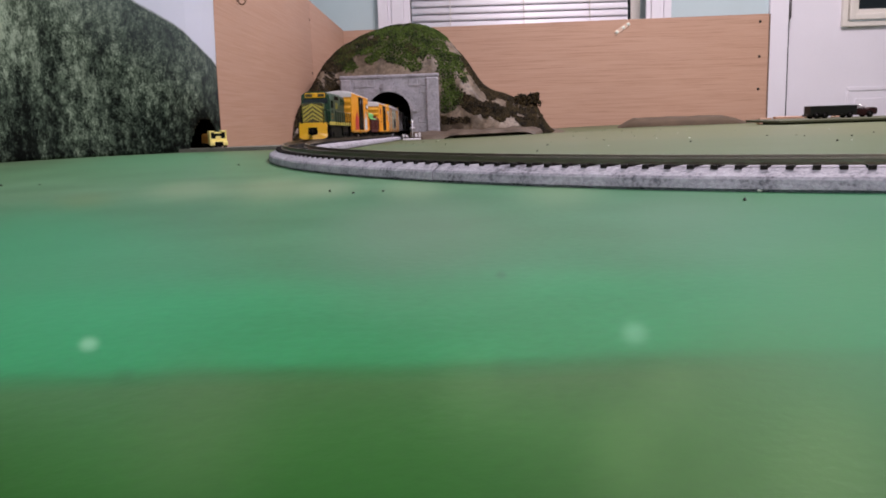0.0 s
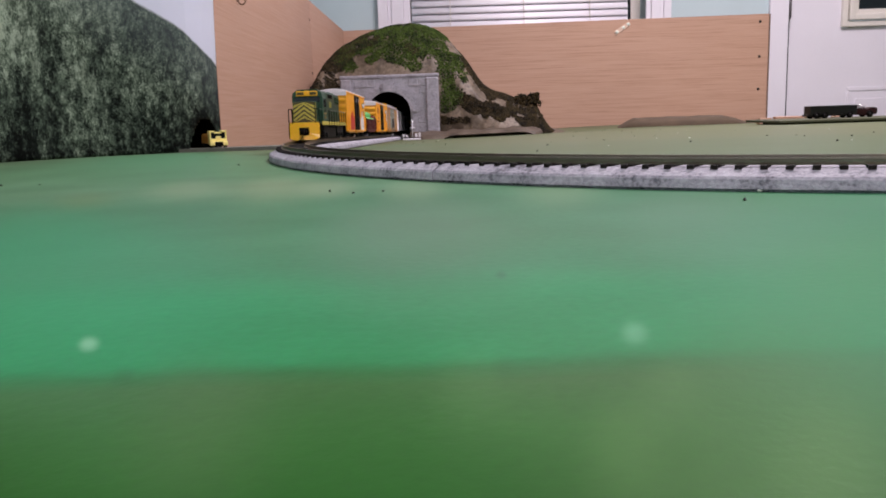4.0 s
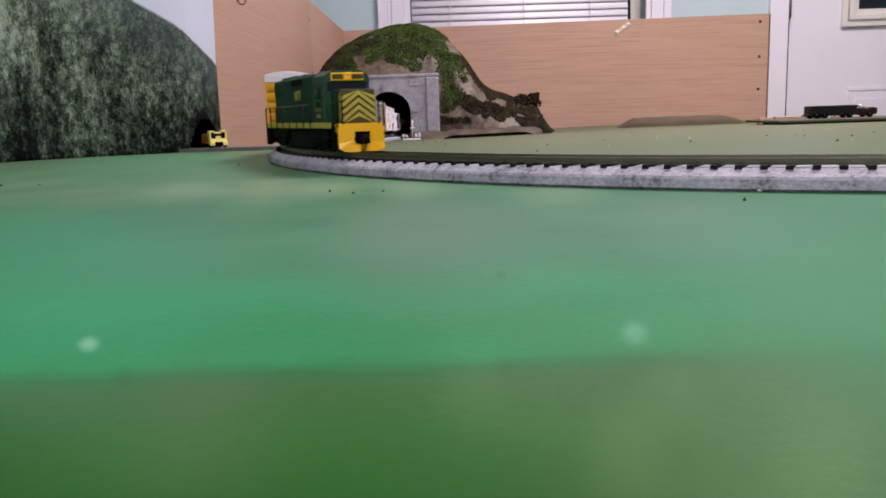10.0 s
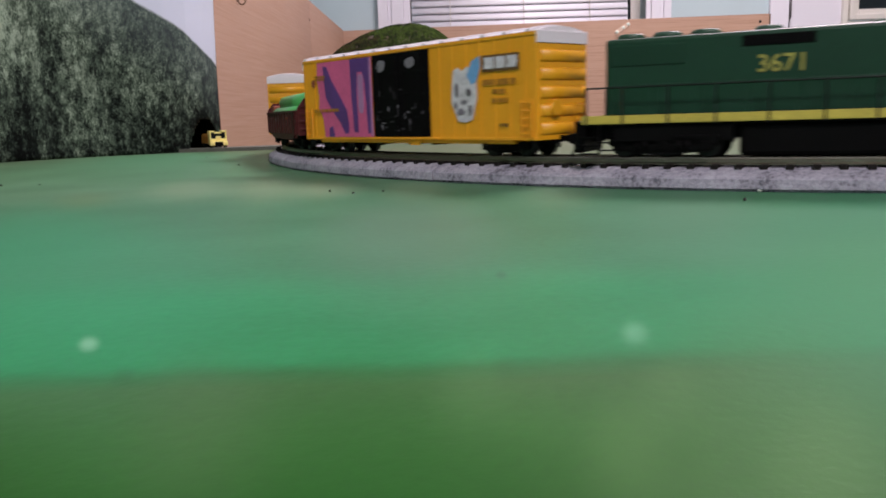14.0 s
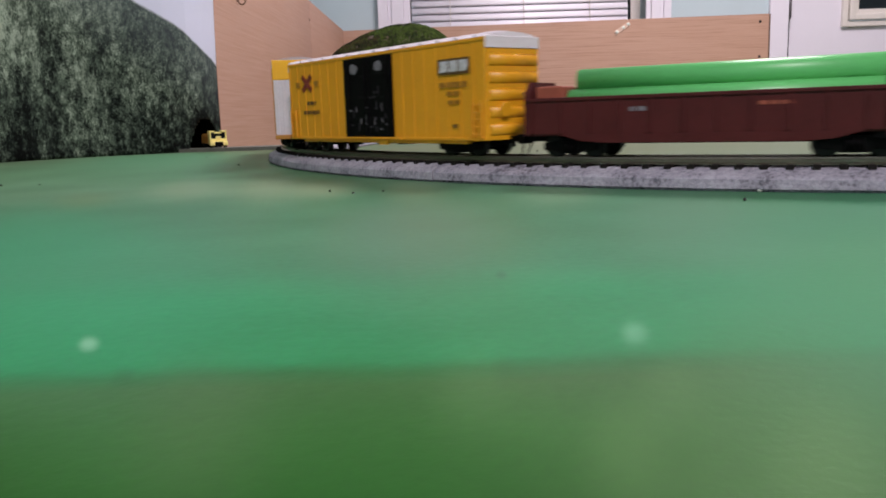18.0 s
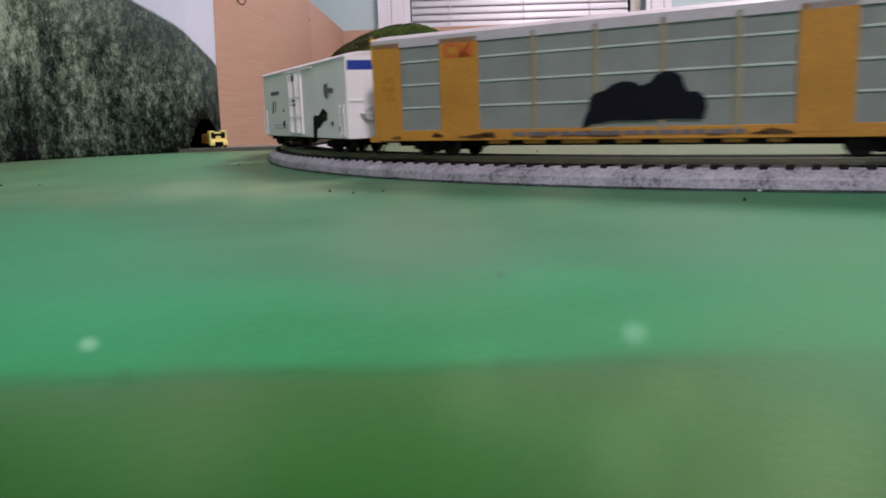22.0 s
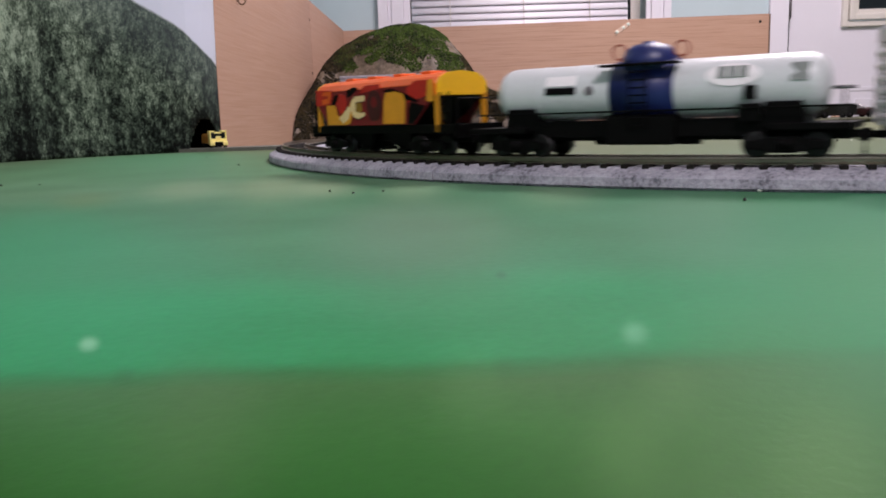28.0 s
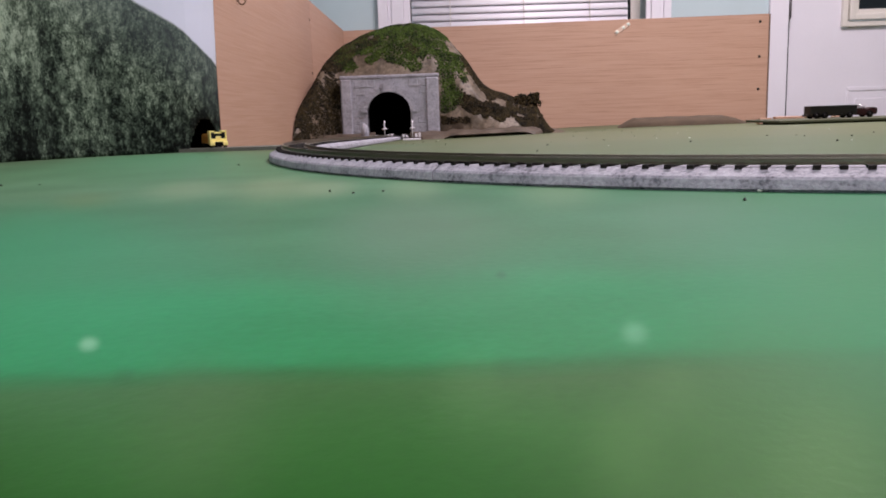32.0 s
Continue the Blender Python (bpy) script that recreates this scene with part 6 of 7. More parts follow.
for s in (-1, 1):
    y = s * W / 2
    yin, yout = min(y - s * 0.9, y + s * 0.1), max(y - s * 0.9, y + s * 0.1)
    for x0, x1 in ((-H, -109), (-86.5, -66), (65, 83.5), (109, H)):
        bm = bmesh.new()
        bx(bm, x0, x1, yin, yout, 10, 53.8, 0.3)
        part("side_panel", bm, M_OCHRE, rack, "ochre solid side panel")
    for x in (-38.5, -10.5, 17, 45):
        bm = bmesh.new()
        bx(bm, x - 1.1, x + 1.1, yin, yout, 10, 53.8, 0.2)
        part("post", bm, M_POST, rack)
    bm = bmesh.new()
    bx(bm, -H, H, min(yin, y - s * 0.9), max(yout, y + s * 0.3), 51.2, 55.4, 0.2)
    part("top_rail", bm, M_FASCIA, rack, "dusty silver roof fascia")
    for z in (23.5, 34.0, 44.5):
        for x0, x1 in ((-108.5, -87), (-65.5, 64.5), (84, 108.5)):
            bm = bmesh.new()
            bx(bm, x0, x1, min(y - s * 0.8, y - s * 0.2), max(y - s * 0.8, y - s * 0.2), z - 0.45, z + 0.45, 0.15)
            part("screen_rail", bm, M_RACKRAIL, rack)
    # rust and dirt along the sill
    rust = random.Random(31)
    for _ in range(16):
        xr, wr = rust.uniform(-118, 112), rust.uniform(4, 16)
        zr = rust.uniform(8.3, 10.2)
        plate("rust_patch", [(xr, zr), (xr + wr, zr - 0.1), (xr + wr * 0.9, zr + rust.uniform(0.8, 2.4)), (xr + wr * 0.4, zr + rust.uniform(0.6, 2.8)), (xr + wr * 0.1, zr + 1.0)], y, M_RUST, rack, "", 0.12)
    k = 1 if s < 0 else -1
    yo = s * (W / 2 + 0.12)
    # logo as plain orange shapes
    for pts in ([(-84, 50.2), (-84, 46.2), (-82.8, 45), (-77, 45), (-77, 46.6), (-81.6, 46.8), (-82, 49.6), (-77, 49.8), (-77, 51.4), (-83, 51.4)],
                [(-76, 45), (-74.4, 45), (-70.2, 48.6), (-70.2, 51.4), (-68.6, 51.4), (-68.6, 45), (-72.4, 47.2), (-74.6, 51.4), (-76, 51.4)]):
        plate("logo", [(x * k, z) for x, z in pts], yo, M_LOGO, rack, "orange logo shape")
    plate("graffiti", [(x * k, z) for x, z in ((-16, 12.6), (-12.5, 14.2), (-9, 14.6), (-4, 15.6), (8, 15.4), (20, 15.8), (33, 15.4), (34.2, 20), (33.4, 23.6), (30.5, 25.6), (27, 25.8), (25.4, 28.6), (24.6, 31.4), (21.6, 33.2), (18, 33.6), (14.6, 32.4), (12.4, 29.8), (8.6, 28.6), (5.6, 30.2), (1.6, 30.8), (-3.2, 29.6), (-6.6, 27.4), (-10.4, 26.6), (-12.8, 24.2), (-13.2, 20.0), (-15.2, 16.6))], yo - s * 0.5, M_INK, rack, "blue-black sprayed silhouette", 0.7)
    bars("lettering", min(-120 * k, -112 * k), max(-120 * k, -112 * k), 26, 38, 3, yo, M_FAINT, rack, 12, "", 3)
    bars("lettering", min(110 * k, 122 * k), max(110 * k, 122 * k), 14, 30, 4, yo, M_FAINT, rack, 13, "", 3)
    bars("lettering", min(-50 * k, 60 * k), max(-50 * k, 60 * k), 9.2, 11.6, 1, yo, M_LETTER, rack, 14, "", 6)
bm = bmesh.new()
roof_shape(bm, 2 * H + 0.4, W, 55.4, 58.4, 8, -0.1)
part("roof", bm, M_FASCIA, rack, "pale grey arched roof")
for way in (1, -1):
    bm = bmesh.new()
    bx(bm, min(way * H, way * (H + 0.9)), max(way * H, way * (H + 0.9)), -W / 2 + 0.4, W / 2 - 0.4, 44.5, 56.6, 0.3)
    part("end_gable", bm, M_PILOT, rack, "bright yellow end gable")
    for ya, yb in ((-W / 2 + 0.6, -0.3), (0.3, W / 2 - 0.6)):
        bm = bmesh.new()
        bx(bm, min(way * H, way * (H + 0.7)), max(way * H, way * (H + 0.7)), ya, yb, 10, 44.3, 0.3)
        for k in range(4):
            yk = ya + 2.0 + k * (yb - ya - 4) / 3
            bx(bm, min(way * (H + 0.6), way * (H + 1.1)), max(way * (H + 0.6), way * (H + 1.1)), yk - 0.5, yk + 0.5, 11, 43.6, 0.15)
        part("end_door", bm, M_SILVER, rack, "silver end door")
    bm = bmesh.new()
    bx(bm, min(way * (H - 2), way * (H + 3.5)), max(way * (H - 2), way * (H + 3.5)), -W / 2, W / 2, 7.6, 10.4, 0.4)
    part("end_sill", bm, M_OCHRE, rack)
    add_coupler(rack, way * (H + 1), way, 8.0, 8.5)
enlist(rack, 0.7188, 0.2514, (-92, 92))

# ---- white refrigerator car ----
reef = thing("refrigerator_car", "white model refrigerator car with a blue end band", "freight car", "train")
H, W, SILL, EAVE = 96.2, 31.5, 9.0, 51.2
bm = bmesh.new()
bx(bm, -H, H, -W / 2, W / 2, SILL, EAVE, 0.4)
part("body", bm, M_CARWHITE, reef)
bm = bmesh.new()
bx(bm, -H + 4, H - 4, -5, 5, 7.4, SILL + 0.1, 0.3)
bx(bm, -34, -26, -W / 2 + 1.5, -4, 5.6, SILL + 0.1, 0.6)
bx(bm, -24, -12, -W / 2 + 1.0, -6, 7.0, SILL + 0.1, 0.3)
part("underframe", bm, M_BLACK, reef)
bm = bmesh.new()
roof_shape(bm, 2 * H + 0.8, W, EAVE, EAVE + 2.3)
x = -H + 4
while x < H - 2:
    n0 = len(bm.verts)
    roof_shape(bm, 2.0, W, EAVE + 0.8, EAVE + 3.0, lip=0.8)
    bm.verts.ensure_lookup_table()
    for v in bm.verts[n0:]:
        v.co.x += x * MM
    x += 14.0
part("roof", bm, M_ROOFWHITE, reef)
for s in (-1, 1):
    y = s * W / 2
    k = 1 if s < 0 else -1
    bm = bmesh.new()
    d0, d1 = (-24, 10) if s < 0 else (-10, 24)
    bx(bm, d0, d1, min(y, y + s * 0.7), max(y, y + s * 0.7), SILL + 2.0, EAVE - 2, 0.25)
    part("door", bm, M_CARWHITE, reef)
    for z in (SILL + 2.2, 21.5, 33.5, EAVE - 2.4):
        bm = bmesh.new()
        bx(bm, d0 - 1, d1 + 1, min(y + s * 0.5, y + s * 1.3), max(y + s * 0.5, y + s * 1.3), z - 0.5, z + 0.5, 0.15)
        part("door_bar", bm, M_CARWHITE, reef)
    for x in (d0 + 6, d0 + 11, d1 - 12, d1 - 7, d1):
        bm = bmesh.new()
        rd(bm, (x, y + s * 1.1, SILL + 2.5), (x, y + s * 1.1, EAVE - 3), 0.45, 6)
        part("door_bar", bm, M_CARWHITE, reef)
    bm = bmesh.new()
    bx(bm, d0 - 2, d1 + 24, min(y, y + s * 1.2), max(y, y + s * 1.2), EAVE - 2.2, EAVE - 1.2, 0.15)
    part("door_track", bm, M_CARWHITE, reef)
    yo = s * (W / 2 + 0.05)
    yd = s * (W / 2 + 0.75)
    bars("lettering", min(-74 * k, -47 * k), max(-74 * k, -47 * k), 35.4, 39.0, 1, yo, M_LETTER, reef, 3, "dark grey lettering bars", 9)
    plate("mark", [(x * k, z) for x, z in ((-71, 24), (-67.5, 24.5), (-65, 32), (-68, 32.5), (-70.5, 28))], yo, M_LETTER, reef)
    plate("mark", [(x * k, z) for x, z in ((-62.5, 25.5), (-61, 25.5), (-59, 32.5), (-60.8, 32.8))], yo, M_LETTER, reef)
    plate("mark", rect(min(-42 * k, -37 * k), max(-42 * k, -37 * k), 15, 19), yo, M_DOORBLACK, reef, "small black placard")
    plate("mark", blob(9, 1.6, 1.6, -39 * k, 26, 0.2, 3), yo, M_LETTER, reef)
    bars("lettering", min(-68 * k, -30 * k), max(-68 * k, -30 * k), 13, 17, 2, yo, M_PALELET, reef, 4, "", 6)
    bars("door_lettering", min(-20 * k, 0), max(-20 * k, 0), 42, 47, 1, yd, M_LETTER, reef, 5, "", 6)
    bars("door_lettering", min(-22 * k, 0), max(-22 * k, 0), 27.5, 32, 2, yd, M_LETTER, reef, 6, "", 5)
    plate("logo", [(x * k, z) for x, z in ((57, 38.5), (64, 38.8), (64, 36.4), (74, 36.0), (74, 33.4), (64, 33.6), (63.5, 31.0), (60, 30.6), (57, 33))], yo, M_LETTER, reef, "grey logo shape")
    plate("graffiti", [(x * k, z) for x, z in ((32, 8.9), (38, 8.9), (39.5, 14), (46, 15), (52, 18), (60, 19), (61, 23), (57, 24.5), (53, 25.5), (50, 24), (46, 22), (40, 21.5), (37, 22), (33, 20.5))], yo, M_DOORBLACK, reef, "black sprayed silhouette", 0.4)
    plate("graffiti", [(x * k, z) for x, z in ((51, 19), (56, 19.5), (60, 19.6), (60.5, 22.4), (56, 23.2), (52, 22))], yo + s * 0.4, M_BROWNDOOR, reef, "", 0.15)
    plate("mark", blob(9, 2.2, 1.4, 70 * k, 17, 0.2, 5), yo, M_LETTER, reef)
    plate("mark", blob(9, 2.0, 1.6, 83 * k, 14, 0.2, 6), yo, M_LETTER, reef)
    ladder(reef, (H - 6), y, SILL + 1, SILL + 18, M_CARWHITE, 7, 5)
    ladder(reef, (-H + 6), y, SILL + 1, SILL + 18, M_CARWHITE, 7, 5)
for way in (1, -1):
    bm = bmesh.new()
    bx(bm, min(way * H, way * (H + 0.6)), max(way * H, way * (H + 0.6)), -W / 2 + 0.5, W / 2 - 0.5, SILL, EAVE, 0.2)
    bx(bm, min(way * H, way * (H + 1.3)), max(way * H, way * (H + 1.3)), -6.5, 3.5, 20, 42, 0.3)
    bx(bm, min(way * H, way * (H + 1.2)), max(way * H, way * (H + 1.2)), -W / 2 + 1, W / 2 - 1, 28, 29.2, 0.2)
    bx(bm, min(way * H, way * (H + 4.0)), max(way * H, way * (H + 4.0)), -9, 9, 21.5, 22.4, 0.2)
    part("end", bm, M_CARWHITE, reef)
    bm = bmesh.new()
    bx(bm, min(way * (H + 0.5), way * (H + 0.8)), max(way * (H + 0.5), way * (H + 0.8)), -W / 2 + 0.7, W / 2 - 0.7, 44.2, 49.0, 0.1)
    part("end_band", bm, M_BLUE, reef, "blue band across the end")
    bm = bmesh.new()
    lathe(bm, (way * (H + 2.6) * MM, -4 * MM, 22 * MM), (way, 0, 0), [(0, 0.0035), (0.0007, 0.0040), (0.0012, 0.0035)], 14)
    part("brake_wheel", bm, M_SILVER, reef)
    bm = bmesh.new()
    bx(bm, min(way * (H + 0.6), way * (H + 1.5)), max(way * (H + 0.6), way * (H + 1.5)), 4, 10, 15, 21, 0.2)
    part("placard", bm, M_LETTER, reef)
    ladder(reef, way * (H + 1.4), 10.5, SILL + 1, 44, M_CARWHITE, 6, 8, True)
    add_coupler(reef, way * H, way, 8.6, 10.5)
enlist(reef, 0.9911, 0.1924, (-70, 63))

# ---- gondola with pipes ----
gon = thing("gondola_car", "maroon model gondola loaded with light green pipes", "freight car", "train")
H, W = 69.6, 32.5
bm = bmesh.new()
bx(bm, -H, H, -W / 2 + 1, W / 2 - 1, 10.0, 12.4, 0.2)
part("floor", bm, M_MAROON, gon)
for s in (-1, 1):
    y = s * W / 2
    bm = bmesh.new()
    bx(bm, -H, H, min(y, y - s * 1.2), max(y, y - s * 1.2), 10.6, 24.9, 0.25)
    part("side", bm, M_MAROON, gon)
    bm = bmesh.new()
    bx(bm, -H, H, min(y - s * 0.2, y + s * 0.7), max(y - s * 0.2, y + s * 0.7), 23.9, 25.3, 0.2)
    part("top_rail", bm, M_MAROON, gon)
    bm = bmesh.new()
    prism(bm, [(a * MM, b * MM) for a, b in ((-H + 14, 10.8), (-H + 24, 8.0), (-H + 34, 7.2), (H - 34, 7.2), (H - 24, 8.0), (H - 14, 10.8))], (y - s * 1.4) * MM, y * MM)
    part("side_sill", bm, M_MAROON, gon)
    x = -H + 3
    while x < H - 1:
        bm = bmesh.new()
        bx(bm, x - 0.6, x + 0.6, min(y - s * 0.1, y + s * 0.55), max(y - s * 0.1, y + s * 0.55), 11, 24.2, 0.15)
        part("stake", bm, M_MAROON, gon)
        x += 12.2
    k = 1 if s < 0 else -1
    bars("lettering", min(-26 * k, -19 * k), max(-26 * k, -19 * k), 18.4, 20.8, 1, s * (W / 2 + 0.1), M_GREYMARK, gon, 9, "", 3)
    bars("lettering", min(20 * k, 34 * k), max(20 * k, 34 * k), 19.4, 21.4, 1, s * (W / 2 + 0.1), M_TERRA, gon, 10, "", 3)
    ladder(gon, H - 5, y, 9, 25, M_MAROON, 6, 4)
for way in (1, -1):
    bm = bmesh.new()
    pts = [(-W / 2 + 0.2, 10.4), (W / 2 - 0.2, 10.4), (W / 2 - 0.2, 26.5), (W / 2 - 4.5, 32.0), (-W / 2 + 4.5, 32.0), (-W / 2 + 0.2, 26.5)]
    for x0, x1 in ((way * (H - 1.4), way * (H + 0.4)),):
        a = [bm.verts.new((x0 * MM, y * MM, z * MM)) for y, z in pts]
        b = [bm.verts.new((x1 * MM, y * MM, z * MM)) for y, z in pts]
        bm.faces.new(a)
        bm.faces.new(b[::-1])
        for i in range(6):
            bm.faces.new((a[i], a[(i + 1) % 6], b[(i + 1) % 6], b[i]))
    for z in (14, 18.5, 23, 27.5):
        bx(bm, min(way * H, way * (H + 1.3)), max(way * H, way * (H + 1.3)), -W / 2 + 1.5, W / 2 - 1.5, z - 0.8, z + 0.8, 0.3)
    part("end", bm, M_MAROON, gon)
    add_coupler(gon, way * H, way, 8.6, 7.5)
bm = bmesh.new()
bx(bm, -H + 4, H - 4, -5, 5, 6.4, 10.2, 0.3)
part("underframe", bm, M_BLACK, gon)
for i, (y, z, x0, x1) in enumerate(((-9.8, 23.6, -52, 60), (0, 23.6, -51, 62), (9.8, 23.6, -52, 61), (-4.9, 31.6, -50, 67), (4.9, 31.6, -51, 66))):
    bm = bmesh.new()
    r = 4.75
    seg = 22
    outer = [[bm.verts.new((x * MM, (y + r * math.cos(2 * math.pi * q / seg)) * MM, (z + r * math.sin(2 * math.pi * q / seg)) * MM)) for q in range(seg)] for x in (x0, x1)]
    inner = [[bm.verts.new((x * MM, (y + (r - 0.9) * math.cos(2 * math.pi * q / seg)) * MM, (z + (r - 0.9) * math.sin(2 * math.pi * q / seg)) * MM)) for q in range(seg)] for x in (x0, x1)]
    for q in range(seg):
        w = (q + 1) % seg
        bm.faces.new((outer[0][q], outer[0][w], outer[1][w], outer[1][q])).smooth = True
        bm.faces.new((inner[0][w], inner[0][q], inner[1][q], inner[1][w])).smooth = True
        for e in (0, 1):
            bm.faces.new((outer[e][q], outer[e][w], inner[e][w], inner[e][q]))
    part("pipe", bm, M_PIPE, gon, "light green plastic pipe")
for x0, x1, z0, z1 in ((62.2, 67.5, 12.4, 27.0), (-66, -54, 12.4, 30.0)):
    bm = bmesh.new()
    bx(bm, x0, x1, -13.5, 13.5, z0, z1, 0.8)
    part("timber", bm, M_TERRA, gon, "red-brown timber chock")
bm = bmesh.new()
for x in (-30, 30):
    bx(bm, x - 2, x + 2, -14.5, 14.5, 12.3, 18.9, 0.4)
part("timber", bm, M_TERRA, gon)
bm = bmesh.new()
lathe(bm, (0.0668, 0, 0.0322), (1, 0, 0), [(0, 0.0052), (0.0015, 0.0056), (0.0042, 0.0050), (0.0056, 0.0030)], 18)
part("end_plug", bm, M_TERRA, gon, "red-brown plug at the pipes' end")
enlist(gon, 0.3678, 0.1392, (-50, 50))

# ---- tank car ----
tank = thing("tank_car", "pale grey model tank car with a navy blue dome band", "freight car", "train")
H, TR, TZ = 66.0, 11.2, 27.0
bm = bmesh.new()
prof = [(-H, 0.5), (-H + 0.3, 4), (-H + 1.4, 7.6), (-H + 3.2, 9.6), (-H + 5.6, 10.8), (-H + 8, TR), (H - 8, TR), (H - 5.6, 10.8), (H - 3.2, 9.6), (H - 1.4, 7.6), (H - 0.3, 4), (H, 0.5)]
lathe(bm, (0, 0, TZ * MM), (1, 0, 0), [(d * MM, r * MM) for d, r in prof], 36)
part("barrel", bm, M_TANK, tank)
for x in (-44, -28, 28, 44):
    bm = bmesh.new()
    lathe(bm, (x * MM, 0, TZ * MM), (1, 0, 0), [(-0.0003, (TR + 0.05) * MM), (-0.0003, (TR + 0.2) * MM), (0.0003, (TR + 0.2) * MM), (0.0003, (TR + 0.05) * MM)], 36)
    part("seam", bm, M_TANK, tank)
bm = bmesh.new()
lathe(bm, (0, 0, TZ * MM), (1, 0, 0), [(-0.0127, (TR + 0.05) * MM), (-0.0127, (TR + 0.55) * MM), (0.0127, (TR + 0.55) * MM), (0.0127, (TR + 0.05) * MM)], 36)
part("dome_band", bm, M_NAVY, tank, "navy blue painted band")
bm = bmesh.new()
lathe(bm, (0, 0, 34.6 * MM), (0, 0, 1), [(0, 0.0112), (0.0045, 0.0108), (0.0078, 0.0094), (0.0098, 0.0066), (0.0106, 0.0030), (0.0112, 0.0028)], 26)
dome = part("dome", bm, M_NAVY, tank, "navy blue expansion dome")
for s in (-1, 1):
    bm = bmesh.new()
    bx(bm, -15.5, 15.5, min(s * 9, s * 15.6), max(s * 9, s * 15.6), 36.2, 37.1, 0.2)
    part("platform", bm, M_BLACK, tank)
for xx in (-12.6, 12.6):
    bm = bmesh.new()
    pts = [(xx + 3.0 * math.cos(2 * math.pi * q / 18), 0, 42.4 + 2.9 * math.sin(2 * math.pi * q / 18)) for q in range(18)]
    for a, b in zip(pts, pts[1:] + pts[:1]):
        rd(bm, a, b, 0.42, 6)
    rd(bm, (xx, 0, 36.5), (xx, 0, 39.8), 0.4, 6)
    part("railing", bm, M_TERRA, tank, "thin reddish wire hoop")
bm = bmesh.new()
bx(bm, -H - 8, H + 8, -4.5, 4.5, 7.4, 12.0, 0.3)
for way in (1, -1):
    bx(bm, min(way * 48, way * (H + 9)), max(way * 48, way * (H + 9)), -14.5, 14.5, 11.0, 13.4, 0.3)
    prism(bm, [(way * 44 * MM, 12 * MM), (way * 60 * MM, 12 * MM), (way * 58 * MM, 21 * MM), (way * 46 * MM, 21 * MM)], -11.0 * MM, 11.0 * MM)
bx(bm, -46, 46, -10.5, -9.3, 9.0, 15.5, 0.2)
bx(bm, -46, 46, 9.3, 10.5, 9.0, 15.5, 0.2)
bx(bm, -14, 14, -12.6, 12.6, 6.0, 17.5, 1.0)
part("underframe", bm, M_BLACK, tank)
bm = bmesh.new()
rd(bm, (-24, 4, 8), (-6, 4, 8), 2.6, 14)
rd(bm, (8, -5, 8), (22, -5, 8), 2.2, 14)
part("air_tank", bm, M_BLACK, tank)
for s in (-1, 1):
    k = 1 if s < 0 else -1
    bm = bmesh.new()
    rd(bm, (-H - 6, s * 13.8, 19), (H + 6, s * 13.8, 19), 0.4, 6)
    for x in (-H - 6, -40, -15, 15, 40, H + 6):
        rd(bm, (x, s * 13.8, 12.5), (x, s * 13.8, 19), 0.35, 6)
    part("handrail", bm, M_BLACK, tank)
    ladder(tank, 0, s * 13.2, 12, 38, M_BLACK, 7, 9)


def on_barrel(name, pts, s, material, lift, label=""):
    """A painted area that follows the barrel's curve."""
    bm = bmesh.new()
    a, b = [], []
    for x, z in pts:
        dz = max(-TR + 0.2, min(TR - 0.2, z - TZ))
        y = math.sqrt(TR * TR - dz * dz)
        k = (TR + lift) / TR
        a.append(bm.verts.new((x * MM, s * y * k * MM, (TZ + dz * k) * MM)))
        b.append(bm.verts.new((x * MM, s * y * (k - 0.03) * MM, (TZ + dz * (k - 0.03)) * MM)))
    n = len(pts)
    ca = bm.verts.new(sum((v.co for v in a), Vector()) / n + Vector((0, s * 0.0002, 0)))
    for i in range(n):
        bm.faces.new((a[i], a[(i + 1) % n], ca))
        bm.faces.new((a[i], b[i], b[(i + 1) % n], a[(i + 1) % n]))
    return part(name, bm, material, tank, label)


for s in (-1, 1):
    k = 1 if s < 0 else -1
    on_barrel("logo", [(34.5 * k + 9.8 * math.cos(2 * math.pi * q / 20), 31.0 + 4.0 * math.sin(2 * math.pi * q / 20)) for q in range(20)], s, M_CARWHITE, 0.35, "white oval sign")
    for q in range(3):
        on_barrel("logo", [((29 + q * 3.8) * k, 30.0), ((32 + q * 3.8) * k, 30.0), ((32 + q * 3.8) * k, 33.8), ((29 + q * 3.8) * k, 33.8)], s, M_MESH, 0.62)
    on_barrel("sign", [(x * k, z) for x, z in ((-40.5, 29.8), (-27, 29.8), (-27, 33.6), (-34, 33.6), (-40.5, 33.6))], s, M_CARWHITE, 0.35)
    on_barrel("sign", [(x * k, z) for x, z in ((-40.5, 26.4), (-34, 26.4), (-27, 26.4), (-27, 29.2), (-34, 29.2), (-40.5, 29.2))], s, M_DOORBLACK, 0.35, "black and white warning sign")
    on_barrel("mark", [(-21 * k + 2.0 * math.cos(q), 27.5 + 2.0 * math.sin(q)) for q in (0, 1.05, 2.1, 3.14, 4.2, 5.25)], s, M_LETTER, 0.35)
    on_barrel("mark", [(x * k, z) for x, z in ((54, 28), (60, 28), (60, 34), (54, 34))], s, M_MESH, 0.35)
    bm = bmesh.new()
    bx(bm, 41 * k - 2, 41 * k + 2, min(s * 11, s * 13.2), max(s * 11, s * 13.2), 22, 27, 0.4)
    bx(bm, 41 * k - 4, 41 * k + 4, min(s * 11, s * 13.4), max(s * 11, s * 13.4), 14, 20.5, 0.4)
    part("brake_cylinder", bm, M_BLACK, tank)
bm = bmesh.new()
rd(bm, (71, -8, 13), (71, -8, 24.5), 0.5, 6)
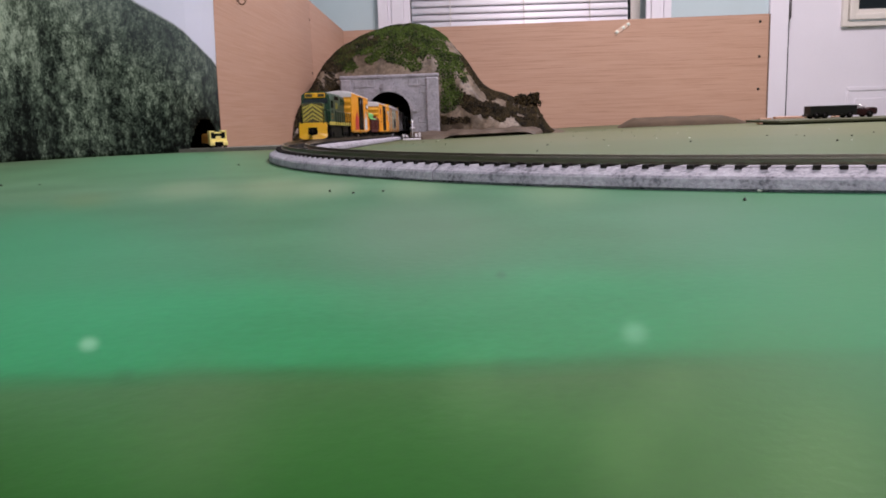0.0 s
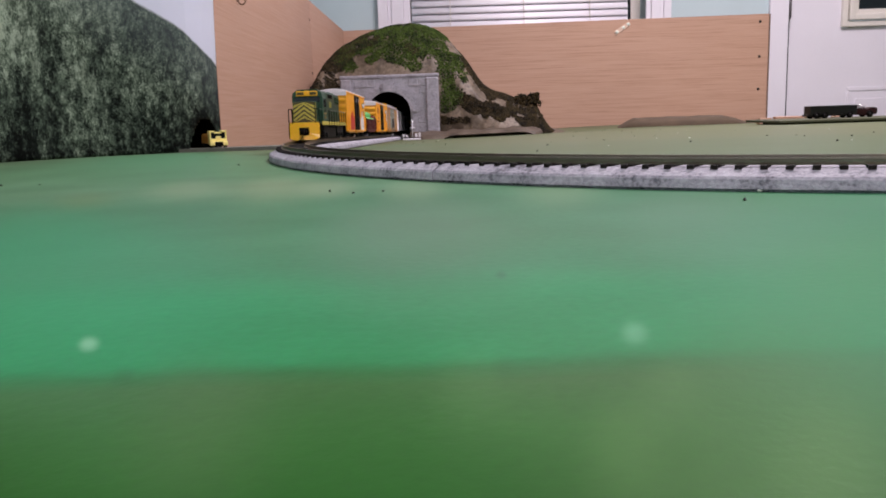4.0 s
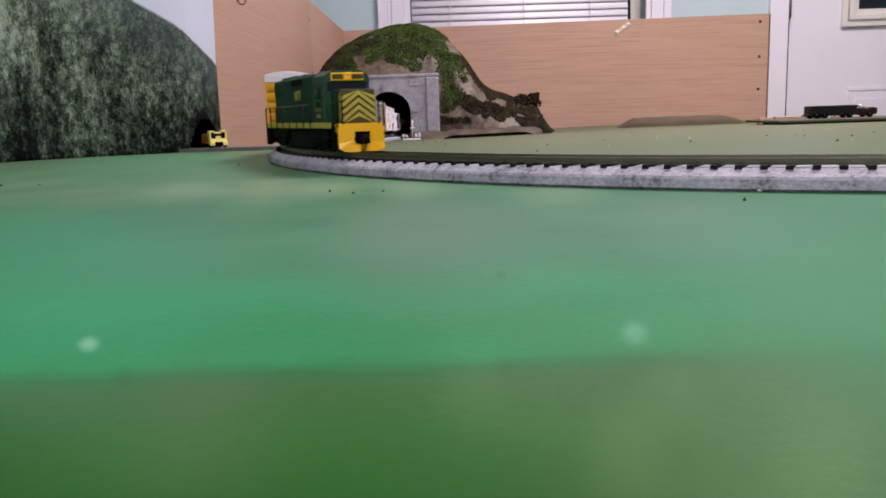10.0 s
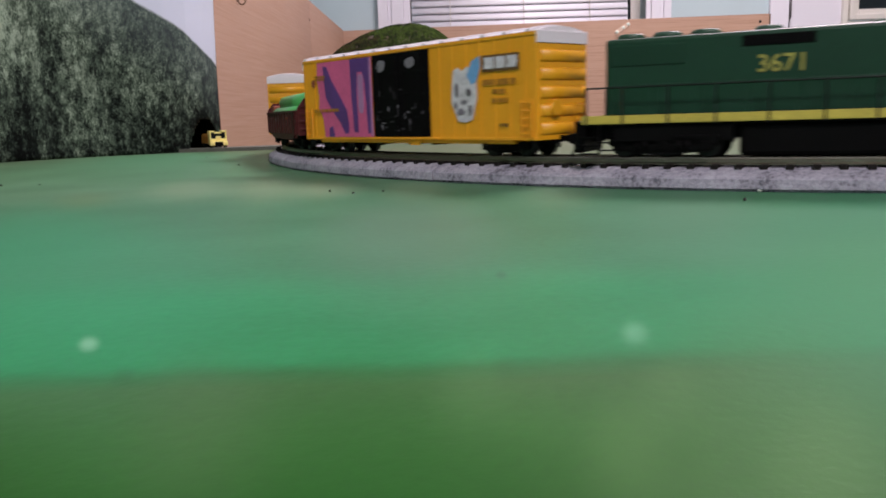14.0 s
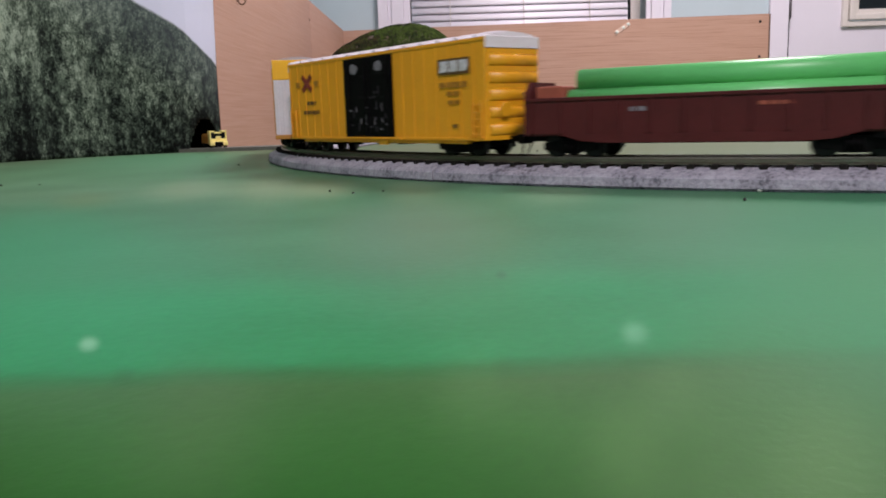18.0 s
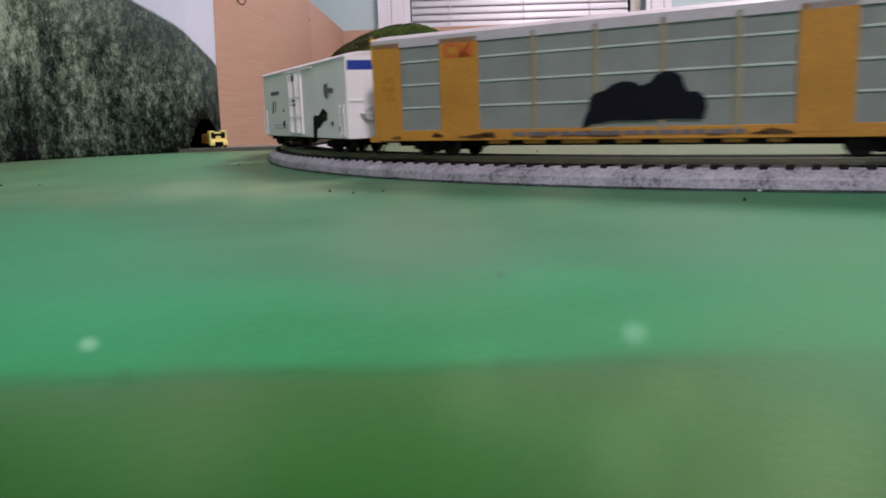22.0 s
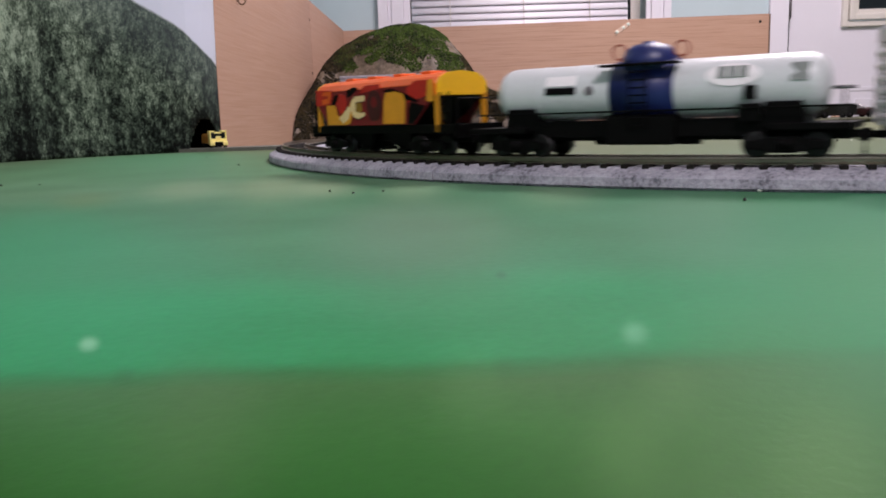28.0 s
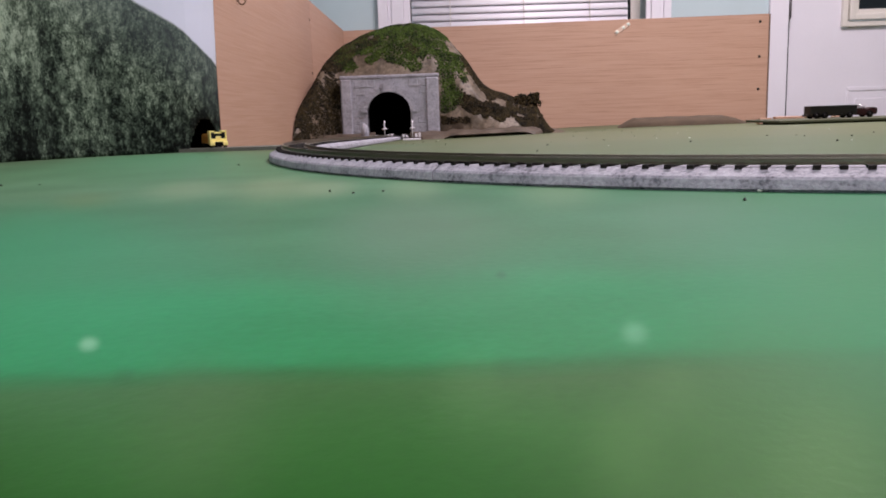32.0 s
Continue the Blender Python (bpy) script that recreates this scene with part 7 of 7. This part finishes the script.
lathe(bm, (0.071, -0.008, 0.0245), (0, 0, 1), [(0, 0.0036), (0.0006, 0.0040), (0.0012, 0.0034)], 14)
part("brake_wheel", bm, M_LETTER, tank)
for way in (1, -1):
    add_coupler(tank, way * (H + 7), way, 9.0, 6.5)
enlist(tank, 1.3728, 0.1317, (-52, 52), meshes=OLD_TRUCK)

# ---- covered hopper ----
hop = thing("covered_hopper", "orange covered hopper car sprayed red and amber all over", "freight car", "train")
H, W = 54.9, 31.0
SIDE = [(-13.2, 15.6), (-15.0, 19), (-15.5, 25), (-15.5, 30.6), (-14.8, 34.4), (-12.8, 37.2), (-9, 39.0), (0, 40.0), (9, 39.0), (12.8, 37.2), (14.8, 34.4), (15.5, 30.6), (15.5, 25), (15.0, 19), (13.2, 15.6)]
bm = bmesh.new()
ends = []
for x, low in ((-H, 29.5), (-H + 0.01, 29.4), (-28, 15.6), (28, 15.6), (H - 0.01, 29.4), (H, 29.5)):
    ends.append([bm.verts.new((x * MM, y * MM, max(z, low if z < 29.5 else z) * MM)) for y, z in SIDE])
for r0, r1 in zip(ends[1:-1], ends[2:-1]):
    for i in range(len(SIDE)):
        j = (i + 1) % len(SIDE)
        try:
            bm.faces.new((r0[i], r0[j], r1[j], r1[i]))
        except ValueError:
            pass
bm.faces.new(ends[1])
bm.faces.new(ends[4][::-1])
for v in [v for v in bm.verts if not v.link_faces]:
    bm.verts.remove(v)
part("body", bm, M_ORANGE, hop)
# sides that come down to the sill
for s in (-1, 1):
    bm = bmesh.new()
    prism(bm, [(x * MM, z * MM) for x, z in ((-53, 27), (-53, 34), (53, 34), (53, 28), (38, 15.8), (-42, 15.8))] if s < 0 else [(x * MM, z * MM) for x, z in ((53, 27), (53, 34), (-53, 34), (-53, 28), (-38, 15.8), (42, 15.8))], s * 14.6 * MM, s * 15.7 * MM)
    part("side_sheet", bm, M_DARKRED, hop, "dark red sprayed side sheet")
for x, w in ((-36, 12), (-14, 12), (10, 12), (34, 12)):
    bm = bmesh.new()
    bx(bm, x - w / 2 + 2, x + w / 2 - 2, -5, 5, 39.2, 40.9, 0.6)
    part("roof_hatch", bm, M_ORANGE, hop)
bm = bmesh.new()
for s in (-1, 1):
    bx(bm, -62, 68, min(s * 13, s * 14.6), max(s * 13, s * 14.6), 11.6, 15.8, 0.3)
bx(bm, -62, 68, -4.5, 4.5, 7.5, 12, 0.3)
for way, e in ((1, 68), (-1, -62)):
    bx(bm, min(e, e - way * 1.5), max(e, e - way * 1.5), -14.6, 14.6, 9.6, 15.8, 0.3)
    bx(bm, min(e, e - way * 14), max(e, e - way * 14), -14.2, 14.2, 11.4, 12.4, 0.2)
part("frame", bm, M_BLACK, hop)
for x in (-17, 17):
    bm = bmesh.new()
    top = [bm.verts.new(((x + a * 16) * MM, b * 13 * MM, 15.8 * MM)) for a, b in ((-1, -1), (1, -1), (1, 1), (-1, 1))]
    bot = [bm.verts.new(((x + a * 4) * MM, b * 7 * MM, 3.6 * MM)) for a, b in ((-1, -1), (1, -1), (1, 1), (-1, 1))]
    bm.faces.new(top[::-1])
    bm.faces.new(bot)
    for i in range(4):
        bm.faces.new((top[i], top[(i + 1) % 4], bot[(i + 1) % 4], bot[i]))
    bx(bm, x - 5, x + 5, -9, 9, 2.4, 4.0, 0.4)
    part("hopper_bay", bm, M_BLACK, hop)
for way in (1, -1):
    # sloping end sheet and its supports
    bm = bmesh.new()
    pts = [(way * 28, 15.8), (way * 53.5, 29.6), (way * 53.5, 28.6), (way * 30, 15.0)]
    prism(bm, [(x * MM, z * MM) for x, z in pts], -14.4 * MM, 14.4 * MM)
    part("slope_sheet", bm, M_BLACK, hop)
    bm = bmesh.new()
    bx(bm, min(way * H, way * (H + 0.8)), max(way * H, way * (H + 0.8)), -15.0, 15.0, 28.8, 34.4, 0.3)
    pr = [(-15.0, 34.2), (-14.2, 35.6), (-12.4, 37.4), (-9, 39.1), (0, 40.1), (9, 39.1), (12.4, 37.4), (14.2, 35.6), (15.0, 34.2)]
    a = [bm.verts.new((way * H * MM, y * MM, z * MM)) for y, z in pr]
    b = [bm.verts.new((way * (H + 0.8) * MM, y * MM, z * MM)) for y, z in pr]
    bm.faces.new(a)
    bm.faces.new(b[::-1])
    for i in range(9):
        bm.faces.new((a[i], a[(i + 1) % 9], b[(i + 1) % 9], b[i]))
    part("end_cap", bm, M_PILOT, hop, "bright yellow end cap")
    for s in (-1, 1):
        bm = bmesh.new()
        bx(bm, min(way * 53, way * 56), max(way * 53, way * 56), min(s * 12.8, s * 14.6), max(s * 12.8, s * 14.6), 12, 30, 0.2)
        part("corner_post", bm, M_AMBER, hop, "amber corner post")
        ladder(hop, way * 60, s * 13.4, 12, 30, M_BLACK, 6, 5)
    bm = bmesh.new()
    e = 67.4 if way > 0 else -61.4
    for y in (-13, -5, 5, 13):
        rd(bm, (e, y, 12), (e, y, 27), 0.45, 6)
    rd(bm, (e, -13, 27), (e, 13, 27), 0.45, 6)
    part("railing", bm, M_BLACK, hop)
    add_coupler(hop, 68 if way > 0 else -62, way, 8.6, 8.0)
rnd = random.Random(77)
for s in (-1, 1):
    k = 1 if s < 0 else -1
    yo = s * 15.72
    shapes = [([(-54.5, 27.5), (-54.5, 36.8), (-37, 36), (-37, 29), (-42, 27.5)], M_RED),
              ([(-48, 28), (-40, 29), (-38, 33), (-38, 35.5), (-47, 35.3), (-48, 33.4), (-41, 33), (-41, 31.8), (-48, 31)], M_ORANGE),
              ([(-42.5, 16.2), (-43, 27.5), (-34, 27.5), (-32, 22), (-29, 21), (-20, 26), (-16, 30.5), (-13, 30.5), (-15, 24), (-19, 17), (-22, 16.2)], M_AMBER),
              ([(-26, 17), (-20, 19.5), (-17, 26), (-20, 26.5), (-26, 22), (-30, 20)], M_CREAM),
              ([(-33, 28), (-29, 22.5), (-25, 23), (-22, 29), (-24, 33), (-30, 34), (-33, 32)], M_RED),
              ([(-37, 27.8), (-34, 27.8), (-31, 30), (-30, 33.5), (-34, 33), (-37, 30)], M_DOORBLACK),
              ([(-21, 31.5), (-18, 32), (-10, 36), (-14, 37), (-21, 35.5)], M_DOORBLACK),
              ([(-18, 25), (-15, 20.5), (-10, 19.3), (-4, 21), (-4, 23), (-8, 22.5), (-13, 23.5), (-13, 28.5), (-4, 29), (-4, 32), (-13, 31.8), (-17, 29)], M_CREAM),
              ([(-14.6, 23), (-8, 22.6), (-7, 24.5), (-8, 28.2), (-14.6, 28)], M_DARKGOLD),
              (blob(14, 7.0, 8.5, 4.5, 26, 0.10, 5), M_DEEPRED),
              (blob(12, 2.8, 3.0, 4.5, 28, 0.15, 6), M_DARKRED),
              ([(12.5, 16.4), (31, 16.4), (32, 28), (30, 31.5), (24, 33), (16, 32.5), (14, 29)], M_AMBER),
              ([(15, 17), (27.5, 17.3), (28, 28), (25, 30.5), (18, 30.5), (16, 27)], M_DARKGOLD),
              ([(34, 27), (50, 30), (51, 37.5), (40, 37.5), (33, 34)], M_RED),
              ([(12, 33.5), (20, 34.8), (34, 31), (42, 28), (42, 26.5), (32, 28.5), (20, 32.5)], M_DOORBLACK),
              ([(49, 27), (54.4, 27), (54.4, 37.5), (50.5, 37.5)], M_AMBER),
              ([(33, 16.2), (38, 16.2), (48, 25), (36, 27), (34, 24)], M_DOORBLACK),
              ([(-9, 33), (10, 35), (10, 37.4), (-4, 37.2)], M_RED)]
    for i, (pts, m_) in enumerate(shapes):
        plate("graffiti", [(x * k, 16 + (z - 16) * 0.93) for x, z in pts], yo + s * 0.12 * (i % 4), m_, hop, "", 0.2)
enlist(hop, 1.5306, 0.1098, (-40, 42), meshes=OLD_TRUCK)

# ---- toys on the roads ----
jeep = thing("toy_truck", "small yellow toy truck on the dark road", "toy vehicle")
jx, jy = -0.2795, 1.008
jeep.matrix_basis = pose(jx, jy, sag(jx, jy) + 0.0042, 0, 0, -63)
bm = bmesh.new()
bx(bm, -40, 2, -10.5, 10.5, 5, 15, 1.0)
bx(bm, -42, -1, -9, 9, 14, 17, 0.6)
part("bed", bm, M_OCHRE, jeep)
bm = bmesh.new()
for y0, y1 in ((-10.5, -8.6), (8.6, 10.5)):
    bx(bm, 1, 13, y0, y1, 4.5, 21, 0.4)
bx(bm, 1, 13, -10.5, 10.5, 4.5, 11.5, 0.8)
bx(bm, 1, 13, -10.5, -4.0, 19.2, 21.2, 0.6)
bx(bm, 1, 13, 4.0, 10.5, 19.2, 21.2, 0.6)
bx(bm, 1, 13, -4.4, 4.4, 17.6, 19.4, 0.6)
bx(bm, 11.5, 13, -3.2, 3.2, 9, 14.5, 0.6)
bx(bm, 12, 16, -11, 11, 3.0, 8.0, 0.8)
part("cab", bm, M_TOYYELLOW, jeep, "bright yellow cab")
bm = bmesh.new()
bx(bm, 2, 12.2, -8.5, 8.5, 11.5, 17.5, 0.2)
for y0, y1 in ((-8.5, -4.2), (4.2, 8.5)):
    bx(bm, 2, 12.2, y0, y1, 17.3, 19.1, 0.2)
part("glass", bm, M_GLASSDARK, jeep)
bm = bmesh.new()
bx(bm, 15.6, 16.4, -4.8, 4.8, 1.8, 7.6, 0.3)
part("grille", bm, M_BLACK, jeep)
for x in (-30, 8):
    for s in (-1, 1):
        bm = bmesh.new()
        lathe(bm, (x * MM, s * 8.6 * MM, 4.5 * MM), (0, s, 0), [(-0.0018, 0.0040), (-0.0015, 0.0045), (0.0015, 0.0045), (0.0018, 0.0040), (0.0016, 0.002)], 18)
        part("wheel", bm, M_BLACK, jeep)

lorry = thing("toy_truck", "long glossy black toy truck with chrome engine", "toy vehicle")
lorry.matrix_basis = pose(0.755, 1.515, -0.0015, 0, 0, 3)
bm = bmesh.new()
bx(bm, -64, 26, -13, 13, 7.5, 23.5, 1.2)
bx(bm, -68, 40, -11, 11, 4.5, 8.0, 0.6)
part("box_body", bm, M_GLOSSBLACK, lorry)
bm = bmesh.new()
prism(bm, [(x * MM, z * MM) for x, z in ((24, 4.5), (24, 15), (34, 15.5), (46, 15.0), (58, 18.5), (64, 17), (66, 12), (64, 5.5), (56, 4.0))], -11 * MM, 11 * MM)
part("bonnet", bm, M_BROWNDOOR, lorry, "dark maroon bonnet")
bm = bmesh.new()
for x in (32, 37, 42):
    for s in (-1, 1):
        rd(bm, (x, s * 4, 15), (x + 1, s * 7, 21), 1.5, 10)
bx(bm, 30, 46, -4.5, 4.5, 14.5, 20.5, 1.0)
rd(bm, (38, 0, 20), (38, 0, 24), 3.2, 14)
part("engine", bm, M_CHROME, lorry, "chrome engine")
for x in (-52, -36, 12, 50):
    for s in (-1, 1):
        bm = bmesh.new()
        lathe(bm, (x * MM, s * 11.5 * MM, 6 * MM), (0, s, 0), [(-0.003, 0.0052), (-0.0025, 0.0060), (0.0025, 0.0060), (0.003, 0.0052), (0.0024, 0.0030)], 20)
        w = part("wheel", bm, M_BLACK, lorry)
        bm = bmesh.new()
        lathe(bm, (x * MM, s * 13.9 * MM, 6 * MM), (0, s, 0), [(0, 0.0030), (0.0008, 0.0026), (0.0014, 0.0010)], 14)
        part("hubcap", bm, M_WHEEL, w)

# ---- crumbs on the board ----
def crumbs(name, spots, size, material, seed, label):
    rnd = random.Random(seed)
    verts, faces = [], []
    for x, y in spots:
        r = rnd.uniform(*size)
        z = sag(x, y) + r * 0.45
        n0 = len(verts)
        for dx, dy, dz in ((1, 0, 0), (-1, 0, 0), (0, 1, 0), (0, -1, 0), (0, 0, 0.9), (0, 0, -0.6)):
            k = r * rnd.uniform(0.6, 1.25)
            verts.append((x + dx * k, y + dy * k, z + dz * k))
        faces += [tuple(n0 + q for q in f) for f in ((0, 2, 4), (2, 1, 4), (1, 3, 4), (3, 0, 4), (2, 0, 5), (1, 2, 5), (3, 1, 5), (0, 3, 5))]
    me = bpy.data.meshes.new(name)
    me.from_pydata(verts, [], faces)
    me.materials.append(material)
    return tagged(new(name, me), label, "crumbs", kind="stuff")


rnd = random.Random(9)


def inside_loop():
    while True:
        x, y = rnd.uniform(-0.06, 0.6), rnd.uniform(0.60, 1.7)
        if math.hypot(x - CX, y - CY) < R - 0.04 or y > 1.0:
            return x, y


crumbs("scattered_crumbs", [(-0.2017, 0.6934), (-0.140, 0.555), (-0.2153, 0.4281), (-0.2365, 0.4291), (-0.0466, 0.3334), (-0.0357, 0.3226), (-0.0238, 0.3257), (0.0976, 0.2546), (0.18, 0.98), (0.17, 0.83), (0.26, 0.97), (0.3072, 0.6183)]
       + [inside_loop() for _ in range(34)], (0.0005, 0.0011), M_CRUMB, 4, "dark crumbs scattered on the green board")
crumbs("scattered_crumbs", [(0.1121, 0.2790), (0.1126, 0.2798), (-0.16, 0.76), (0.2466, 0.7915), (0.1409, 0.6682)] + [inside_loop() for _ in range(16)], (0.0005, 0.0012), M_PALECRUMB, 6, "pale crumbs scattered on the green board")


# ---- the moving train ----
def motions():
    times = [0.5 * k for k in range(65)]
    for car, behind, length in TRAIN:
        walk(car, [(t, car_pose(t, behind, length)) for t in times])
    spans = {car.name: (behind, length) for car, behind, length in TRAIN}
    for tr, car, x in SWIVELS:
        behind, length = spans[car.name]
        rows = []
        for t in times[::2] + [32.0]:
            m = car_pose(t, behind, length)
            d = track_dir(travelled(t) - behind - length / 2 + x)
            f = m.to_3x3().col[0]
            turn = math.degrees(math.atan2(f.x * d.y - f.y * d.x, f.x * d.x + f.y * d.y))
            rows.append((t, pose(x, 0, LIFT * MM, 0, 0, turn)))
        walk(tr, rows[:-1] if rows[-1][0] == rows[-2][0] else rows)


motions()
